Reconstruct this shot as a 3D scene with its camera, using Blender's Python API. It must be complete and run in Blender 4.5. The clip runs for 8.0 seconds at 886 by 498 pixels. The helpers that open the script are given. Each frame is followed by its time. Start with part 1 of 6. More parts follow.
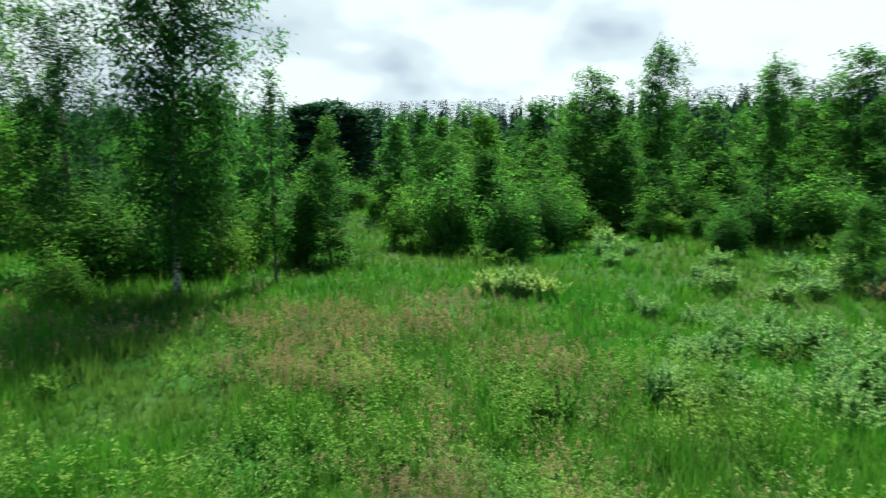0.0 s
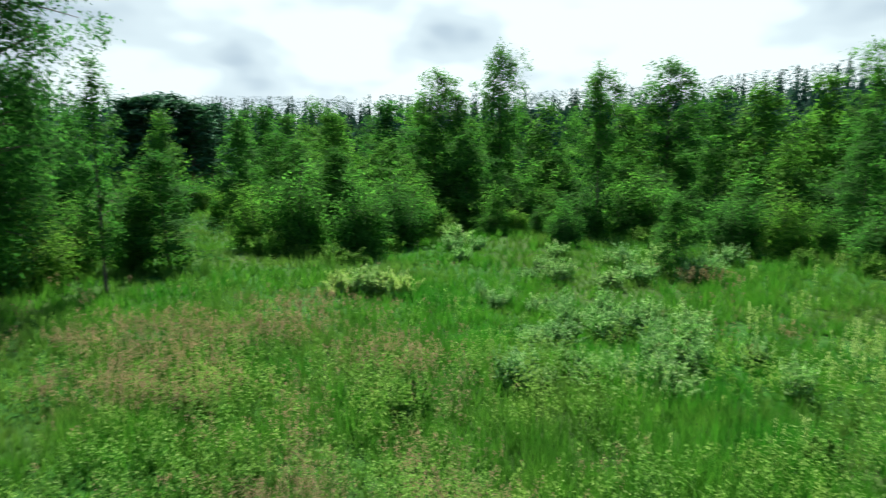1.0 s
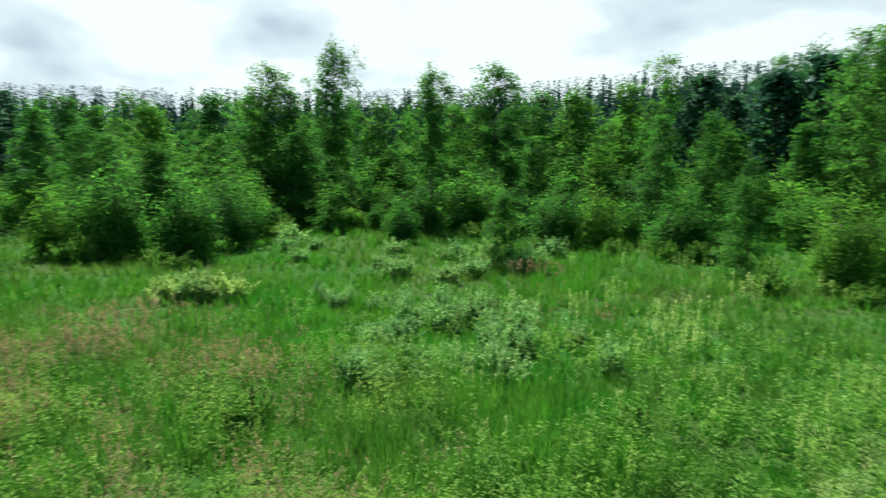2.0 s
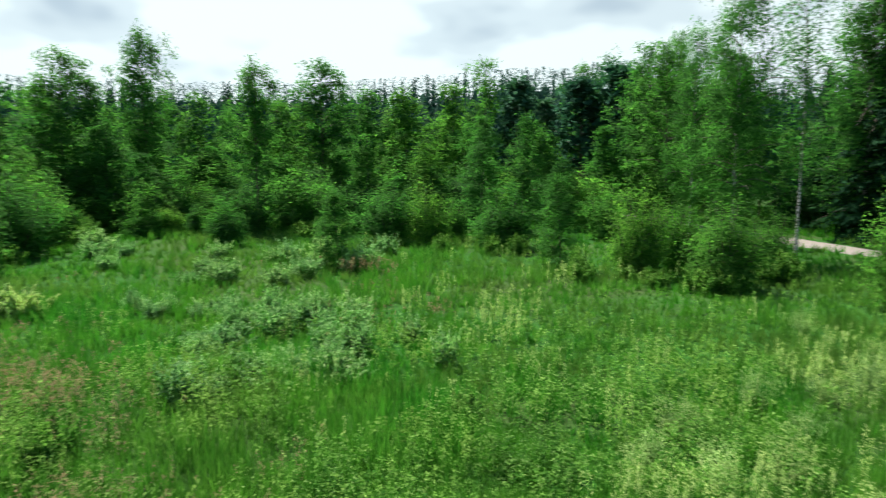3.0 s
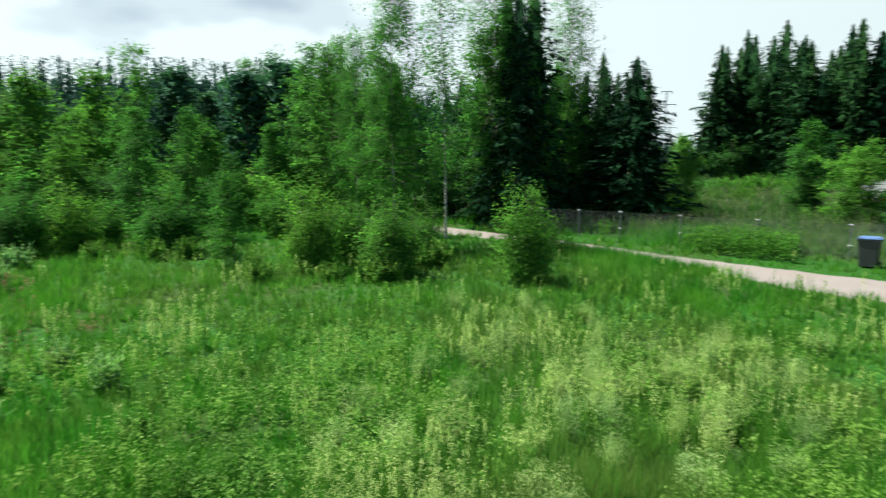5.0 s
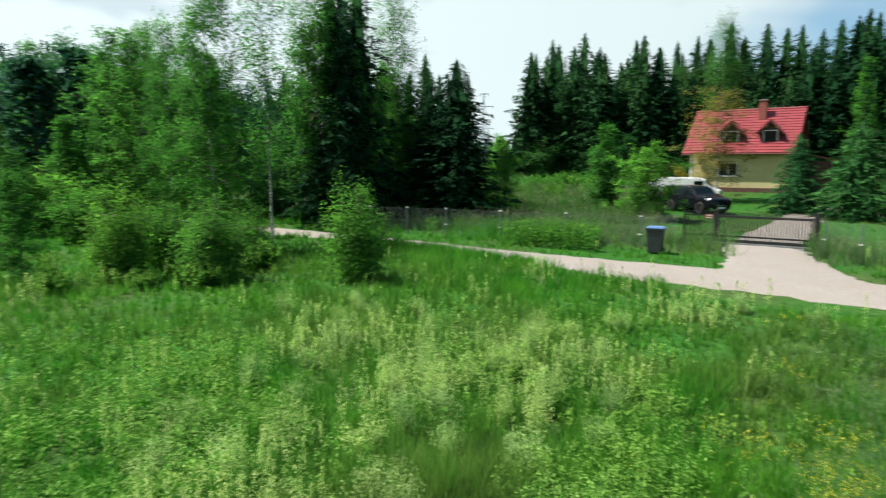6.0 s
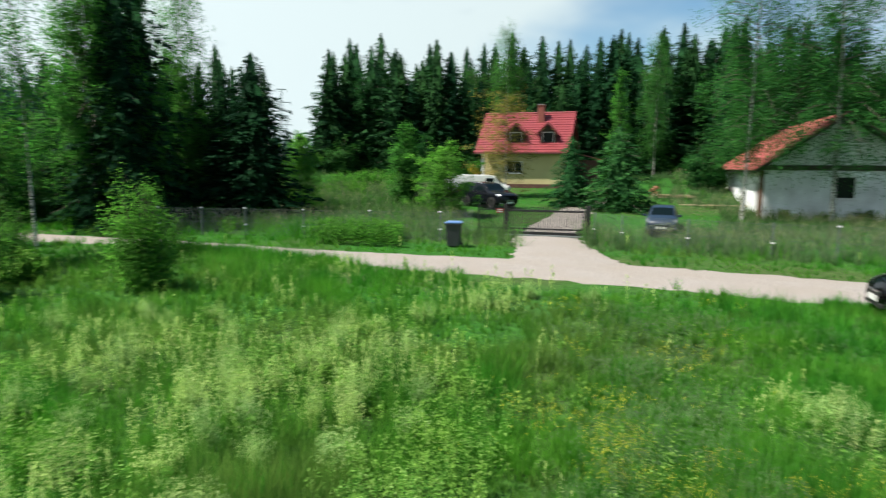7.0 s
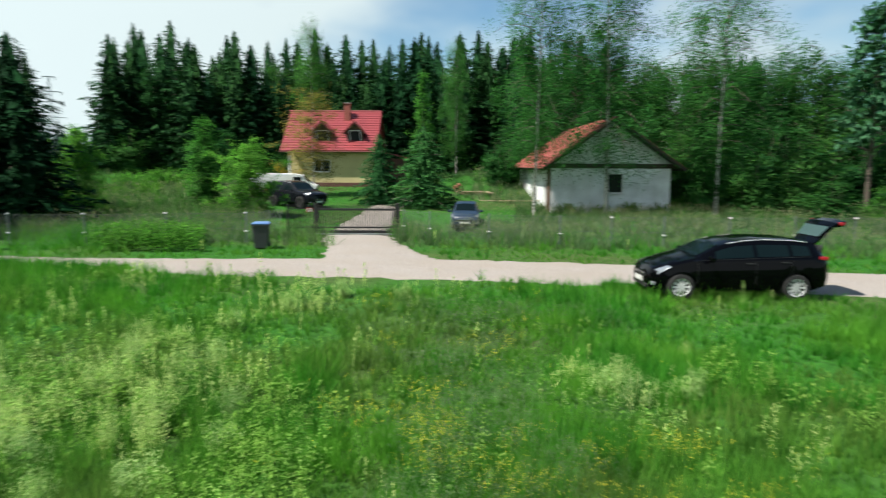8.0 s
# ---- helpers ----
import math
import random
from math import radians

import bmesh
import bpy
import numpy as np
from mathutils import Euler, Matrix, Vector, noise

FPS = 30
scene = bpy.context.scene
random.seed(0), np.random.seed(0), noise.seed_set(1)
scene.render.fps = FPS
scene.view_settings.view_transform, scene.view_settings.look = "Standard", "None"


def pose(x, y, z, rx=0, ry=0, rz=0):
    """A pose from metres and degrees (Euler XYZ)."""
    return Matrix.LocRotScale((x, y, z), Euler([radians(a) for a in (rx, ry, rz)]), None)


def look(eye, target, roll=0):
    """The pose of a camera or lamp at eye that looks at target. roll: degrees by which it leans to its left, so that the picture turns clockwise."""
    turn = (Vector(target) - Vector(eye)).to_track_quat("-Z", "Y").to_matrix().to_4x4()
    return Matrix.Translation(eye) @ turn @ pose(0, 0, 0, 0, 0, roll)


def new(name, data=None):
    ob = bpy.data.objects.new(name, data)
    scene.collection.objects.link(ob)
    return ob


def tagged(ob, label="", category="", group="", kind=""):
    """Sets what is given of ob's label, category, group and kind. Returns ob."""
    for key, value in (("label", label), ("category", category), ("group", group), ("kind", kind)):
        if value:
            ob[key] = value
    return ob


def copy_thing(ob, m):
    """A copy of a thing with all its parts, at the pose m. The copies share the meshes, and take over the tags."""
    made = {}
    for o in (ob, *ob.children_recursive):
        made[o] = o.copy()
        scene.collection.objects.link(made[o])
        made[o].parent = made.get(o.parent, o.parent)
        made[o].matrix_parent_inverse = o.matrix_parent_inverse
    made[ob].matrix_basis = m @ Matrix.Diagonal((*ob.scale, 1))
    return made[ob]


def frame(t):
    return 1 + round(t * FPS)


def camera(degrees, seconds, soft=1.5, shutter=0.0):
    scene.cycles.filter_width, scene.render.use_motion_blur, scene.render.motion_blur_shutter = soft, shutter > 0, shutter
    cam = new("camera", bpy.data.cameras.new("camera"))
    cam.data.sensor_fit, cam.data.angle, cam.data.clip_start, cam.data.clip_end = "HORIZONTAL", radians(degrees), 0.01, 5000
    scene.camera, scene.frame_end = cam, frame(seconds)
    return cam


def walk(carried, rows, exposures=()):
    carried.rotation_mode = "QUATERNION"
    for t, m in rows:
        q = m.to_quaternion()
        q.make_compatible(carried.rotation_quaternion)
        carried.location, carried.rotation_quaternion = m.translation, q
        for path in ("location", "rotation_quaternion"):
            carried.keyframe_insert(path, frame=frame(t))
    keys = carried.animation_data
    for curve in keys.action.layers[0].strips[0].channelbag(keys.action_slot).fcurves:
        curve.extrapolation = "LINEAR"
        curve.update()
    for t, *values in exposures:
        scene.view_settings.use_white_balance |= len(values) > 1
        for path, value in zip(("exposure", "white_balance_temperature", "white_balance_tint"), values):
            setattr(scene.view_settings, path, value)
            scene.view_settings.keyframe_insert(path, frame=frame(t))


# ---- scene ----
cam = camera(71.27, 8.0, soft=1.18, shutter=0.5)
PATH = [
    (0.0, pose(0, 0, 3.1, 83.05, -0.40, 0.06)),
    (0.5, pose(0, 0, 3.1, 83.03, -0.33, -6.59)),
    (1.0, pose(0, 0, 3.1, 83.00, -0.28, -13.64)),
    (2.5, pose(0, 0, 3.1, 82.84, -0.27, -36.53)),
    (3.0, pose(0, 0, 3.1, 82.78, -0.18, -44.25)),
    (3.5, pose(0, 0, 3.1, 82.77, -0.10, -50.83)),
    (4.0, pose(0, 0, 3.1, 82.73, -0.17, -58.47)),
    (4.5, pose(0, 0, 3.1, 82.69, -0.17, -66.20)),
    (6.0, pose(0, 0, 3.1, 82.52, -0.20, -89.67)),
    (6.5, pose(0, 0, 3.1, 82.46, -0.25, -98.13)),
    (7.0, pose(0, 0, 3.1, 82.39, -0.30, -107.73)),
    (7.5, pose(0, 0, 3.1, 82.34, -0.32, -116.30)),
    (8.0, pose(0, 0, 3.1, 82.33, -0.25, -125.21)),
]
walk(cam, PATH, [(0.0, 1.08), (5.0, 1.06), (8.0, 1.0)])

# ---- daylight: hazy summer clouds, sun ahead and to the right of the first view ----
SUN_AZ, SUN_EL = 8.0, 60.0     # compass degrees from +y towards +x, degrees above the ground
world = bpy.data.worlds.new("sky")
scene.world = world
world.use_nodes = True


def sky_nodes():
    nt = world.node_tree
    nt.nodes.clear()
    out = nt.nodes.new("ShaderNodeOutputWorld")
    sky = nt.nodes.new("ShaderNodeTexSky")
    sky.sky_type = "NISHITA"
    sky.sun_disc = False
    sky.sun_elevation = radians(SUN_EL)
    sky.sun_rotation = radians(SUN_AZ)
    sky.air_density, sky.dust_density, sky.ozone_density = 1.0, 0.3, 1.0
    blue = nt.nodes.new("ShaderNodeBackground")
    blue.inputs["Strength"].default_value = 0.066
    tint = nt.nodes.new("ShaderNodeMix")
    tint.data_type, tint.blend_type = "RGBA", "MULTIPLY"
    tint.inputs[0].default_value = 1.0
    tint.inputs[7].default_value = (0.70, 0.96, 1.0, 1)
    nt.links.new(sky.outputs[0], tint.inputs[6])
    nt.links.new(tint.outputs[2], blue.inputs["Color"])
    # cloud sheet: the ray's direction laid on a plane overhead
    tc = nt.nodes.new("ShaderNodeTexCoord")
    sep = nt.nodes.new("ShaderNodeSeparateXYZ")
    nt.links.new(tc.outputs["Generated"], sep.inputs[0])

    def math_node(op, a, b=None, clamp=False):
        n = nt.nodes.new("ShaderNodeMath")
        n.operation, n.use_clamp = op, clamp
        for i, v in enumerate((a, b)):
            if v is None:
                continue
            if isinstance(v, (int, float)):
                n.inputs[i].default_value = v
            else:
                nt.links.new(v, n.inputs[i])
        return n.outputs[0]
    up = math_node("ADD", math_node("MAXIMUM", sep.outputs[2], 0.0), 0.55)
    comb = nt.nodes.new("ShaderNodeCombineXYZ")
    nt.links.new(math_node("DIVIDE", sep.outputs[0], up), comb.inputs[0])
    nt.links.new(math_node("DIVIDE", sep.outputs[1], up), comb.inputs[1])
    nt.links.new(math_node("MULTIPLY", sep.outputs[2], 2.0), comb.inputs[2])

    def cloud_noise(scale, detail, w):
        n = nt.nodes.new("ShaderNodeTexNoise")
        n.noise_dimensions = "4D"
        n.inputs["Scale"].default_value, n.inputs["Detail"].default_value, n.inputs["W"].default_value = scale, detail, w
        nt.links.new(comb.outputs[0], n.inputs["Vector"])
        return n.outputs["Fac"]

    def ramp(fac, *stops):
        r = nt.nodes.new("ShaderNodeValToRGB")
        r.color_ramp.interpolation = "EASE"
        while len(r.color_ramp.elements) < len(stops):
            r.color_ramp.elements.new(0.5)
        for e, (p, c) in zip(r.color_ramp.elements, stops):
            e.position, e.color = p, (*c, 1)
        nt.links.new(fac, r.inputs[0])
        return r.outputs[0]
    # the dark cloud bellies lie mostly on the sunward side
    toward = math_node("ADD", math_node("MULTIPLY", sep.outputs[0], math.sin(radians(20)) * 0.26), math_node("MULTIPLY", sep.outputs[1], math.cos(radians(20)) * 0.26))
    bellies = math_node("ADD", cloud_noise(3.0, 3.0, 3.7), math_node("MULTIPLY", math_node("SUBTRACT", toward, 0.24), 0.5))
    grey = ramp(bellies, (0.0, (0.81, 0.95, 0.97)), (0.48, (0.81, 0.95, 0.97)), (0.56, (0.64, 0.77, 0.83)), (0.67, (0.46, 0.58, 0.67)))
    cloud = nt.nodes.new("ShaderNodeBackground")
    nt.links.new(math_node("ADD", math_node("MULTIPLY", toward, 0.33), 0.475), cloud.inputs["Strength"])
    nt.links.new(grey, cloud.inputs["Color"])
    cover = cloud_noise(1.0, 5.0, 8.2)
    # the cloud thins out away from the sun, and overhead, where the gaps between the clouds lie open
    overhead = math_node("MULTIPLY", math_node("MAXIMUM", math_node("SUBTRACT", sep.outputs[2], 0.30), 0.0), 0.75)
    mask = ramp(math_node("SUBTRACT", math_node("ADD", cover, toward), overhead), (0.25, (0.05, 0.05, 0.05)), (0.42, (1, 1, 1)))
    mix = nt.nodes.new("ShaderNodeMixShader")
    nt.links.new(mask, mix.inputs[0])
    nt.links.new(blue.outputs[0], mix.inputs[1])
    nt.links.new(cloud.outputs[0], mix.inputs[2])
    nt.links.new(mix.outputs[0], out.inputs[0])


sky_nodes()
sun_data = bpy.data.lights.new("sun", "SUN")
sun_data.energy, sun_data.angle, sun_data.color = 5.0, radians(0.6), (1.0, 0.95, 0.86)
sun = new("sun", sun_data)
_a, _e = radians(SUN_AZ), radians(SUN_EL)
sun.matrix_basis = look((60 * math.sin(_a) * math.cos(_e), 60 * math.cos(_a) * math.cos(_e), 60 * math.sin(_e)), (0, 0, 0))

# ---- materials ----


def material(name, rough=0.6, metal=0.0, spec=0.5):
    m = bpy.data.materials.new(name)
    m.use_nodes = True
    b = m.node_tree.nodes["Principled BSDF"]
    b.inputs["Roughness"].default_value, b.inputs["Metallic"].default_value = rough, metal
    b.inputs["Specular IOR Level"].default_value = spec
    return m, m.node_tree, b


def noise_fac(nt, scale, detail=4.0, coords="Object", stretch=(1, 1, 1)):
    tc = nt.nodes.new("ShaderNodeTexCoord")
    mp = nt.nodes.new("ShaderNodeMapping")
    mp.inputs["Scale"].default_value = stretch
    nt.links.new(tc.outputs[coords], mp.inputs[0])
    n = nt.nodes.new("ShaderNodeTexNoise")
    n.inputs["Scale"].default_value, n.inputs["Detail"].default_value = scale, detail
    nt.links.new(mp.outputs[0], n.inputs["Vector"])
    return n.outputs["Fac"]


def color_ramp(nt, fac, *stops):
    r = nt.nodes.new("ShaderNodeValToRGB")
    while len(r.color_ramp.elements) < len(stops):
        r.color_ramp.elements.new(0.5)
    for e, (p, c) in zip(r.color_ramp.elements, stops):
        e.position, e.color = p, (*c, 1)
    nt.links.new(fac, r.inputs[0])
    return r.outputs[0]


def mix_color(nt, fac, a, b, blend="MIX"):
    n = nt.nodes.new("ShaderNodeMix")
    n.data_type, n.blend_type = "RGBA", blend
    for key, v in ((0, fac), (6, a), (7, b)):
        if isinstance(v, (int, float)):
            n.inputs[key].default_value = v
        elif isinstance(v, tuple):
            n.inputs[key].default_value = (*v, 1)
        else:
            nt.links.new(v, n.inputs[key])
    return n.outputs[2]


def bump(nt, bsdf, height, strength=0.4, distance=0.02):
    b = nt.nodes.new("ShaderNodeBump")
    b.inputs["Strength"].default_value, b.inputs["Distance"].default_value = strength, distance
    nt.links.new(height, b.inputs["Height"])
    nt.links.new(b.outputs[0], bsdf.inputs["Normal"])


def leaf_material(name, dark, light, through_light=0.35, patch=None, patch_scale=0.12, rough=0.7, objvar=0.3, tip=None):
    """Leaves: each leaf its own tone, larger drifts of tone over the plant, light shining through."""
    m, nt, b = material(name, rough, 0.0, 0.03)
    geo = nt.nodes.new("ShaderNodeNewGeometry")
    if objvar > 0.15:
        dark, light = tuple(c * 0.95 for c in dark), tuple(c * 1.05 for c in light)
    col = color_ramp(nt, geo.outputs["Random Per Island"], (0.0, dark), (1.0 if tip is None else 0.8, light), *(((1.0, tip),) if tip else ()))
    if patch:
        drift = color_ramp(nt, noise_fac(nt, patch_scale, 3.0), (0.42, (0, 0, 0)), (0.60, (1, 1, 1)))
        col = mix_color(nt, drift, col, mix_color(nt, 0.65, col, patch))
    info = nt.nodes.new("ShaderNodeObjectInfo")
    spots = nt.nodes.new("ShaderNodeTexNoise")
    spots.inputs["Scale"].default_value, spots.inputs["Detail"].default_value = 1.5, 3.0
    nt.links.new(geo.outputs["Position"], spots.inputs["Vector"])
    mottle = color_ramp(nt, spots.outputs["Fac"], (0.34, (0.72, 0.76, 0.76)), (0.66, (1.22, 1.18, 1.12)))
    col = mix_color(nt, 1.0, col, mottle, "MULTIPLY")
    tone = color_ramp(nt, info.outputs["Random"], (0.0, (1 - objvar * 1.25, 1 - objvar * 0.9, 1 - objvar * 0.5)), (0.5, (1.0, 1.0, 1.0)), (1.0, (1 + objvar * 1.5, 1 + objvar * 0.55, 1 - objvar * 0.1)))
    col = mix_color(nt, 1.0, col, tone, "MULTIPLY")
    nt.links.new(col, b.inputs["Base Color"])
    tr = nt.nodes.new("ShaderNodeBsdfTranslucent")
    nt.links.new(mix_color(nt, 1.0, col, (0.92, 1.15, 0.80), "MULTIPLY"), tr.inputs["Color"])
    mx = nt.nodes.new("ShaderNodeMixShader")
    mx.inputs[0].default_value = through_light
    nt.links.new(b.outputs[0], mx.inputs[1])
    nt.links.new(tr.outputs[0], mx.inputs[2])
    nt.links.new(mx.outputs[0], nt.nodes["Material Output"].inputs[0])
    return m


BIRCH_LEAF = leaf_material("birch leaves", (0.025, 0.107, 0.019), (0.097, 0.262, 0.048), 0.60)
SHRUB_LEAF = leaf_material("shrub leaves", (0.036, 0.140, 0.024), (0.128, 0.320, 0.056), 0.66)
BRIGHT_LEAF = leaf_material("fresh shrub leaves", (0.042, 0.155, 0.024), (0.150, 0.340, 0.056), 0.62, objvar=0.2)
BRONZE_LEAF = leaf_material("bronze birch leaves", (0.090, 0.100, 0.028), (0.190, 0.165, 0.055), 0.45)
GOLD_LEAF = leaf_material("golden shrub leaves", (0.160, 0.130, 0.014), (0.360, 0.290, 0.030), 0.40)
# Darker copy of the birch leaf colour: the crown's shade is put into it.
SHADED_LEAF = leaf_material("birch leaves darkened for shade", (0.016, 0.082, 0.018), (0.060, 0.195, 0.042), 0.45)
DARK_LEAF = leaf_material("alder leaves", (0.012, 0.062, 0.017), (0.044, 0.140, 0.034), 0.42)
WILLOW_LEAF = leaf_material("grey-green weed leaves", (0.070, 0.215, 0.060), (0.300, 0.500, 0.190), 0.55, objvar=0.12, tip=(0.58, 0.74, 0.42))
SPRUCE_NEEDLE = leaf_material("spruce needles", (0.004, 0.023, 0.009), (0.017, 0.064, 0.021), 0.15)
LIGHT_SPRUCE = leaf_material("light spruce needles", (0.011, 0.058, 0.018), (0.046, 0.150, 0.042), 0.25)
PINE_NEEDLE = leaf_material("pine needles", (0.014, 0.062, 0.038), (0.056, 0.155, 0.085), 0.25)
# Haze is put into this needle colour: paler and bluer than the near spruces.
HAZED_NEEDLE = leaf_material("far needles tinted with haze", (0.016, 0.050, 0.042), (0.046, 0.112, 0.086), 0.25, objvar=0.0)
GRASS = leaf_material("meadow grass", (0.032, 0.145, 0.017), (0.135, 0.325, 0.045), 0.45, (0.135, 0.205, 0.052), 0.30, objvar=0.0)
LUSH = leaf_material("lush grass", (0.018, 0.135, 0.015), (0.080, 0.300, 0.032), 0.45, (0.115, 0.290, 0.032), 0.45, objvar=0.0)
STRAW = leaf_material("tall straw-green grass", (0.045, 0.108, 0.040), (0.150, 0.210, 0.100), 0.35, objvar=0.0)
HERB = leaf_material("broad herb leaves", (0.026, 0.125, 0.016), (0.165, 0.350, 0.060), 0.45, (0.20, 0.34, 0.065), 0.8, objvar=0.0, tip=(0.32, 0.50, 0.15))
TAN = leaf_material("tan flowering grass", (0.115, 0.144, 0.072), (0.259, 0.259, 0.158), 0.35, objvar=0.0)
SEED_RED = leaf_material("reddish seed heads", (0.20, 0.150, 0.075), (0.33, 0.260, 0.150), 0.35, objvar=0.0)
SEED_PALE = leaf_material("pale flowering heads", (0.17, 0.34, 0.085), (0.46, 0.58, 0.24), 0.42, objvar=0.1)
YELLOW = leaf_material("yellow petals", (0.38, 0.42, 0.03), (0.58, 0.58, 0.07), 0.30, objvar=0.0)
HILL = leaf_material("olive-green rough grass", (0.026, 0.085, 0.022), (0.085, 0.180, 0.055), 0.40, objvar=0.0)


def bark_material(name, white):
    m, nt, b = material(name, 0.8)
    marks = noise_fac(nt, 7.0, 3.0, "Object", (1.0, 1.0, 3.0))
    fine = noise_fac(nt, 40.0, 3.0)
    if white:
        c = color_ramp(nt, marks, (0.40, (0.05, 0.045, 0.04)), (0.50, (0.34, 0.34, 0.31)), (0.72, (0.48, 0.48, 0.45)))
    else:
        c = color_ramp(nt, marks, (0.3, (0.035, 0.028, 0.02)), (0.7, (0.11, 0.09, 0.07)))
    nt.links.new(c, b.inputs["Base Color"])
    bump(nt, b, fine, 0.5, 0.01)
    return m


BIRCH_BARK = bark_material("birch bark", True)
DARK_BARK = bark_material("dark bark", False)


def ground_material():
    m, nt, b = material("meadow soil and low grass", 0.95, 0.0, 0.1)
    big = noise_fac(nt, 0.16, 4.0)
    fine = noise_fac(nt, 5.0, 6.0)
    c1 = color_ramp(nt, fine, (0.3, (0.011, 0.053, 0.006)), (0.7, (0.030, 0.124, 0.015)))
    c2 = color_ramp(nt, fine, (0.3, (0.022, 0.052, 0.010)), (0.7, (0.062, 0.100, 0.028)))
    nt.links.new(mix_color(nt, color_ramp(nt, big, (0.45, (0, 0, 0)), (0.62, (1, 1, 1))), c1, c2), b.inputs["Base Color"])
    bump(nt, b, fine, 0.8, 0.08)
    return m


def gravel_material():
    m, nt, b = material("pale sandy gravel", 0.95, 0.0, 0.2)
    big, fine = noise_fac(nt, 0.7, 5.0), noise_fac(nt, 26.0, 4.0)
    c = color_ramp(nt, fine, (0.25, (0.150, 0.134, 0.121)), (0.55, (0.255, 0.232, 0.213)), (0.8, (0.325, 0.301, 0.281)))
    c = mix_color(nt, color_ramp(nt, big, (0.35, (0, 0, 0)), (0.7, (0.8, 0.8, 0.8))), c, mix_color(nt, 0.6, c, (0.217, 0.184, 0.150)))
    nt.links.new(c, b.inputs["Base Color"])
    bump(nt, b, fine, 0.7, 0.02)
    return m


SOIL, GRAVEL = ground_material(), gravel_material()

# ---- shared building tools ----
EYE_H = 3.1


def polar(az, d):
    a = radians(az)
    return d * math.sin(a), d * math.cos(a)


def smooth(a, b, x):
    u = np.clip((x - a) / (b - a), 0.0, 1.0)
    return u * u * (3 - 2 * u)


def ground_z(x, y):
    """The ground: flat meadow, rising gently behind the gate towards the house and the wood, with a grassy bank beside the outbuilding."""
    x, y = np.asarray(x, float), np.asarray(y, float)
    d, az = np.hypot(x, y), np.degrees(np.arctan2(x, y)) % 360
    w = smooth(80, 96, az) * (1 - smooth(126, 136, az))
    dip = -0.55 * np.exp(-((x - 26.3) ** 2 + (y + 20.0) ** 2) / 10.0)
    bank = 1.5 * np.exp(-((x - 44.0) ** 2 + (y + 36.2) ** 2) / 38.0)
    return bank + w * (1.05 * smooth(26, 64, d) + 1.5 * smooth(62, 80, d)) + dip


def mesh_of(name, verts, faces, mat, smooth_faces=False):
    """A mesh from an (n, 3) array and an (m, k) array of corner numbers."""
    verts, faces = np.asarray(verts, np.float32), np.asarray(faces, np.int32)
    me = bpy.data.meshes.new(name)
    m, k = faces.shape
    me.vertices.add(len(verts))
    me.vertices.foreach_set("co", verts.ravel())
    me.loops.add(m * k)
    me.loops.foreach_set("vertex_index", faces.ravel())
    me.polygons.add(m)
    me.polygons.foreach_set("loop_start", np.arange(0, m * k, k, dtype=np.int32))
    me.polygons.foreach_set("use_smooth", np.full(m, smooth_faces))
    me.materials.append(mat)
    me.update(calc_edges=True)
    return me


def round_shading(me, h, low=0.25, keep=0.45, sky=0.45):
    """Turns the leaves' normals towards the outside of their crown, so that a crown of leaves larger than life shades as the soft mass of its real, finer leaves."""
    n = len(me.polygons)
    V, I = np.empty(len(me.vertices) * 3, np.float32), np.empty(n * 3, np.int32)
    me.vertices.foreach_get("co", V)
    me.loops.foreach_get("vertex_index", I)
    V, I = V.reshape(-1, 3), I.reshape(-1, 3)
    P = V[I]
    c = P.mean(1)
    away = c - np.array([0, 0, 1.0]) * np.clip(c[:, 2:] * 0.8, h * low, h * 0.8)
    away /= np.linalg.norm(away, axis=1)[:, None] + 1e-6
    away[:, 2] += sky
    face = np.cross(P[:, 1] - P[:, 0], P[:, 2] - P[:, 0])
    face /= np.linalg.norm(face, axis=1)[:, None] + 1e-9
    turn = (face * away).sum(1) < 0
    I[turn] = I[turn][:, ::-1]
    face[turn] *= -1
    N = away * (1 - keep) + face * keep
    N /= np.linalg.norm(N, axis=1)[:, None] + 1e-9
    me.loops.foreach_set("vertex_index", I.ravel())
    me.polygons.foreach_set("use_smooth", np.full(n, True))
    me.update(calc_edges=True)
    me.normals_split_custom_set(np.repeat(N, 3, 0).tolist())
    return me


def part(name, bm, mat, parent=None, label=""):
    """Links a bmesh (or a ready mesh) as one object, under a thing or a part."""
    if isinstance(bm, bpy.types.Mesh):
        me = bm
    else:
        me = bpy.data.meshes.new(name)
        bmesh.ops.recalc_face_normals(bm, faces=bm.faces)
        bm.to_mesh(me)
        bm.free()
        me.materials.append(mat)
    ob = new(name, me)
    if parent is not None:
        ob.parent = parent
    return tagged(ob, label)


def thing(name, x, y, z, turn=0.0, label="", category="", group="", kind=""):
    ob = new(name)
    ob.empty_display_size = 0.2
    ob.matrix_basis = pose(x, y, z, 0, 0, turn)
    return tagged(ob, label, category, group, kind)


def box(bm, cx, cy, cz, sx, sy, sz, bevel=0.0, turn=None):
    """A box with its centre and sizes, edges rounded by bevel."""
    m = Matrix.Translation((cx, cy, cz)) @ (turn or Matrix()) @ Matrix.Diagonal((sx, sy, sz, 1))
    got = bmesh.ops.create_cube(bm, size=1.0, matrix=m)
    if bevel:
        edges = list({e for v in got["verts"] for e in v.link_edges})
        bmesh.ops.bevel(bm, geom=edges, offset=bevel, segments=2, affect="EDGES", profile=0.5)
    return bm


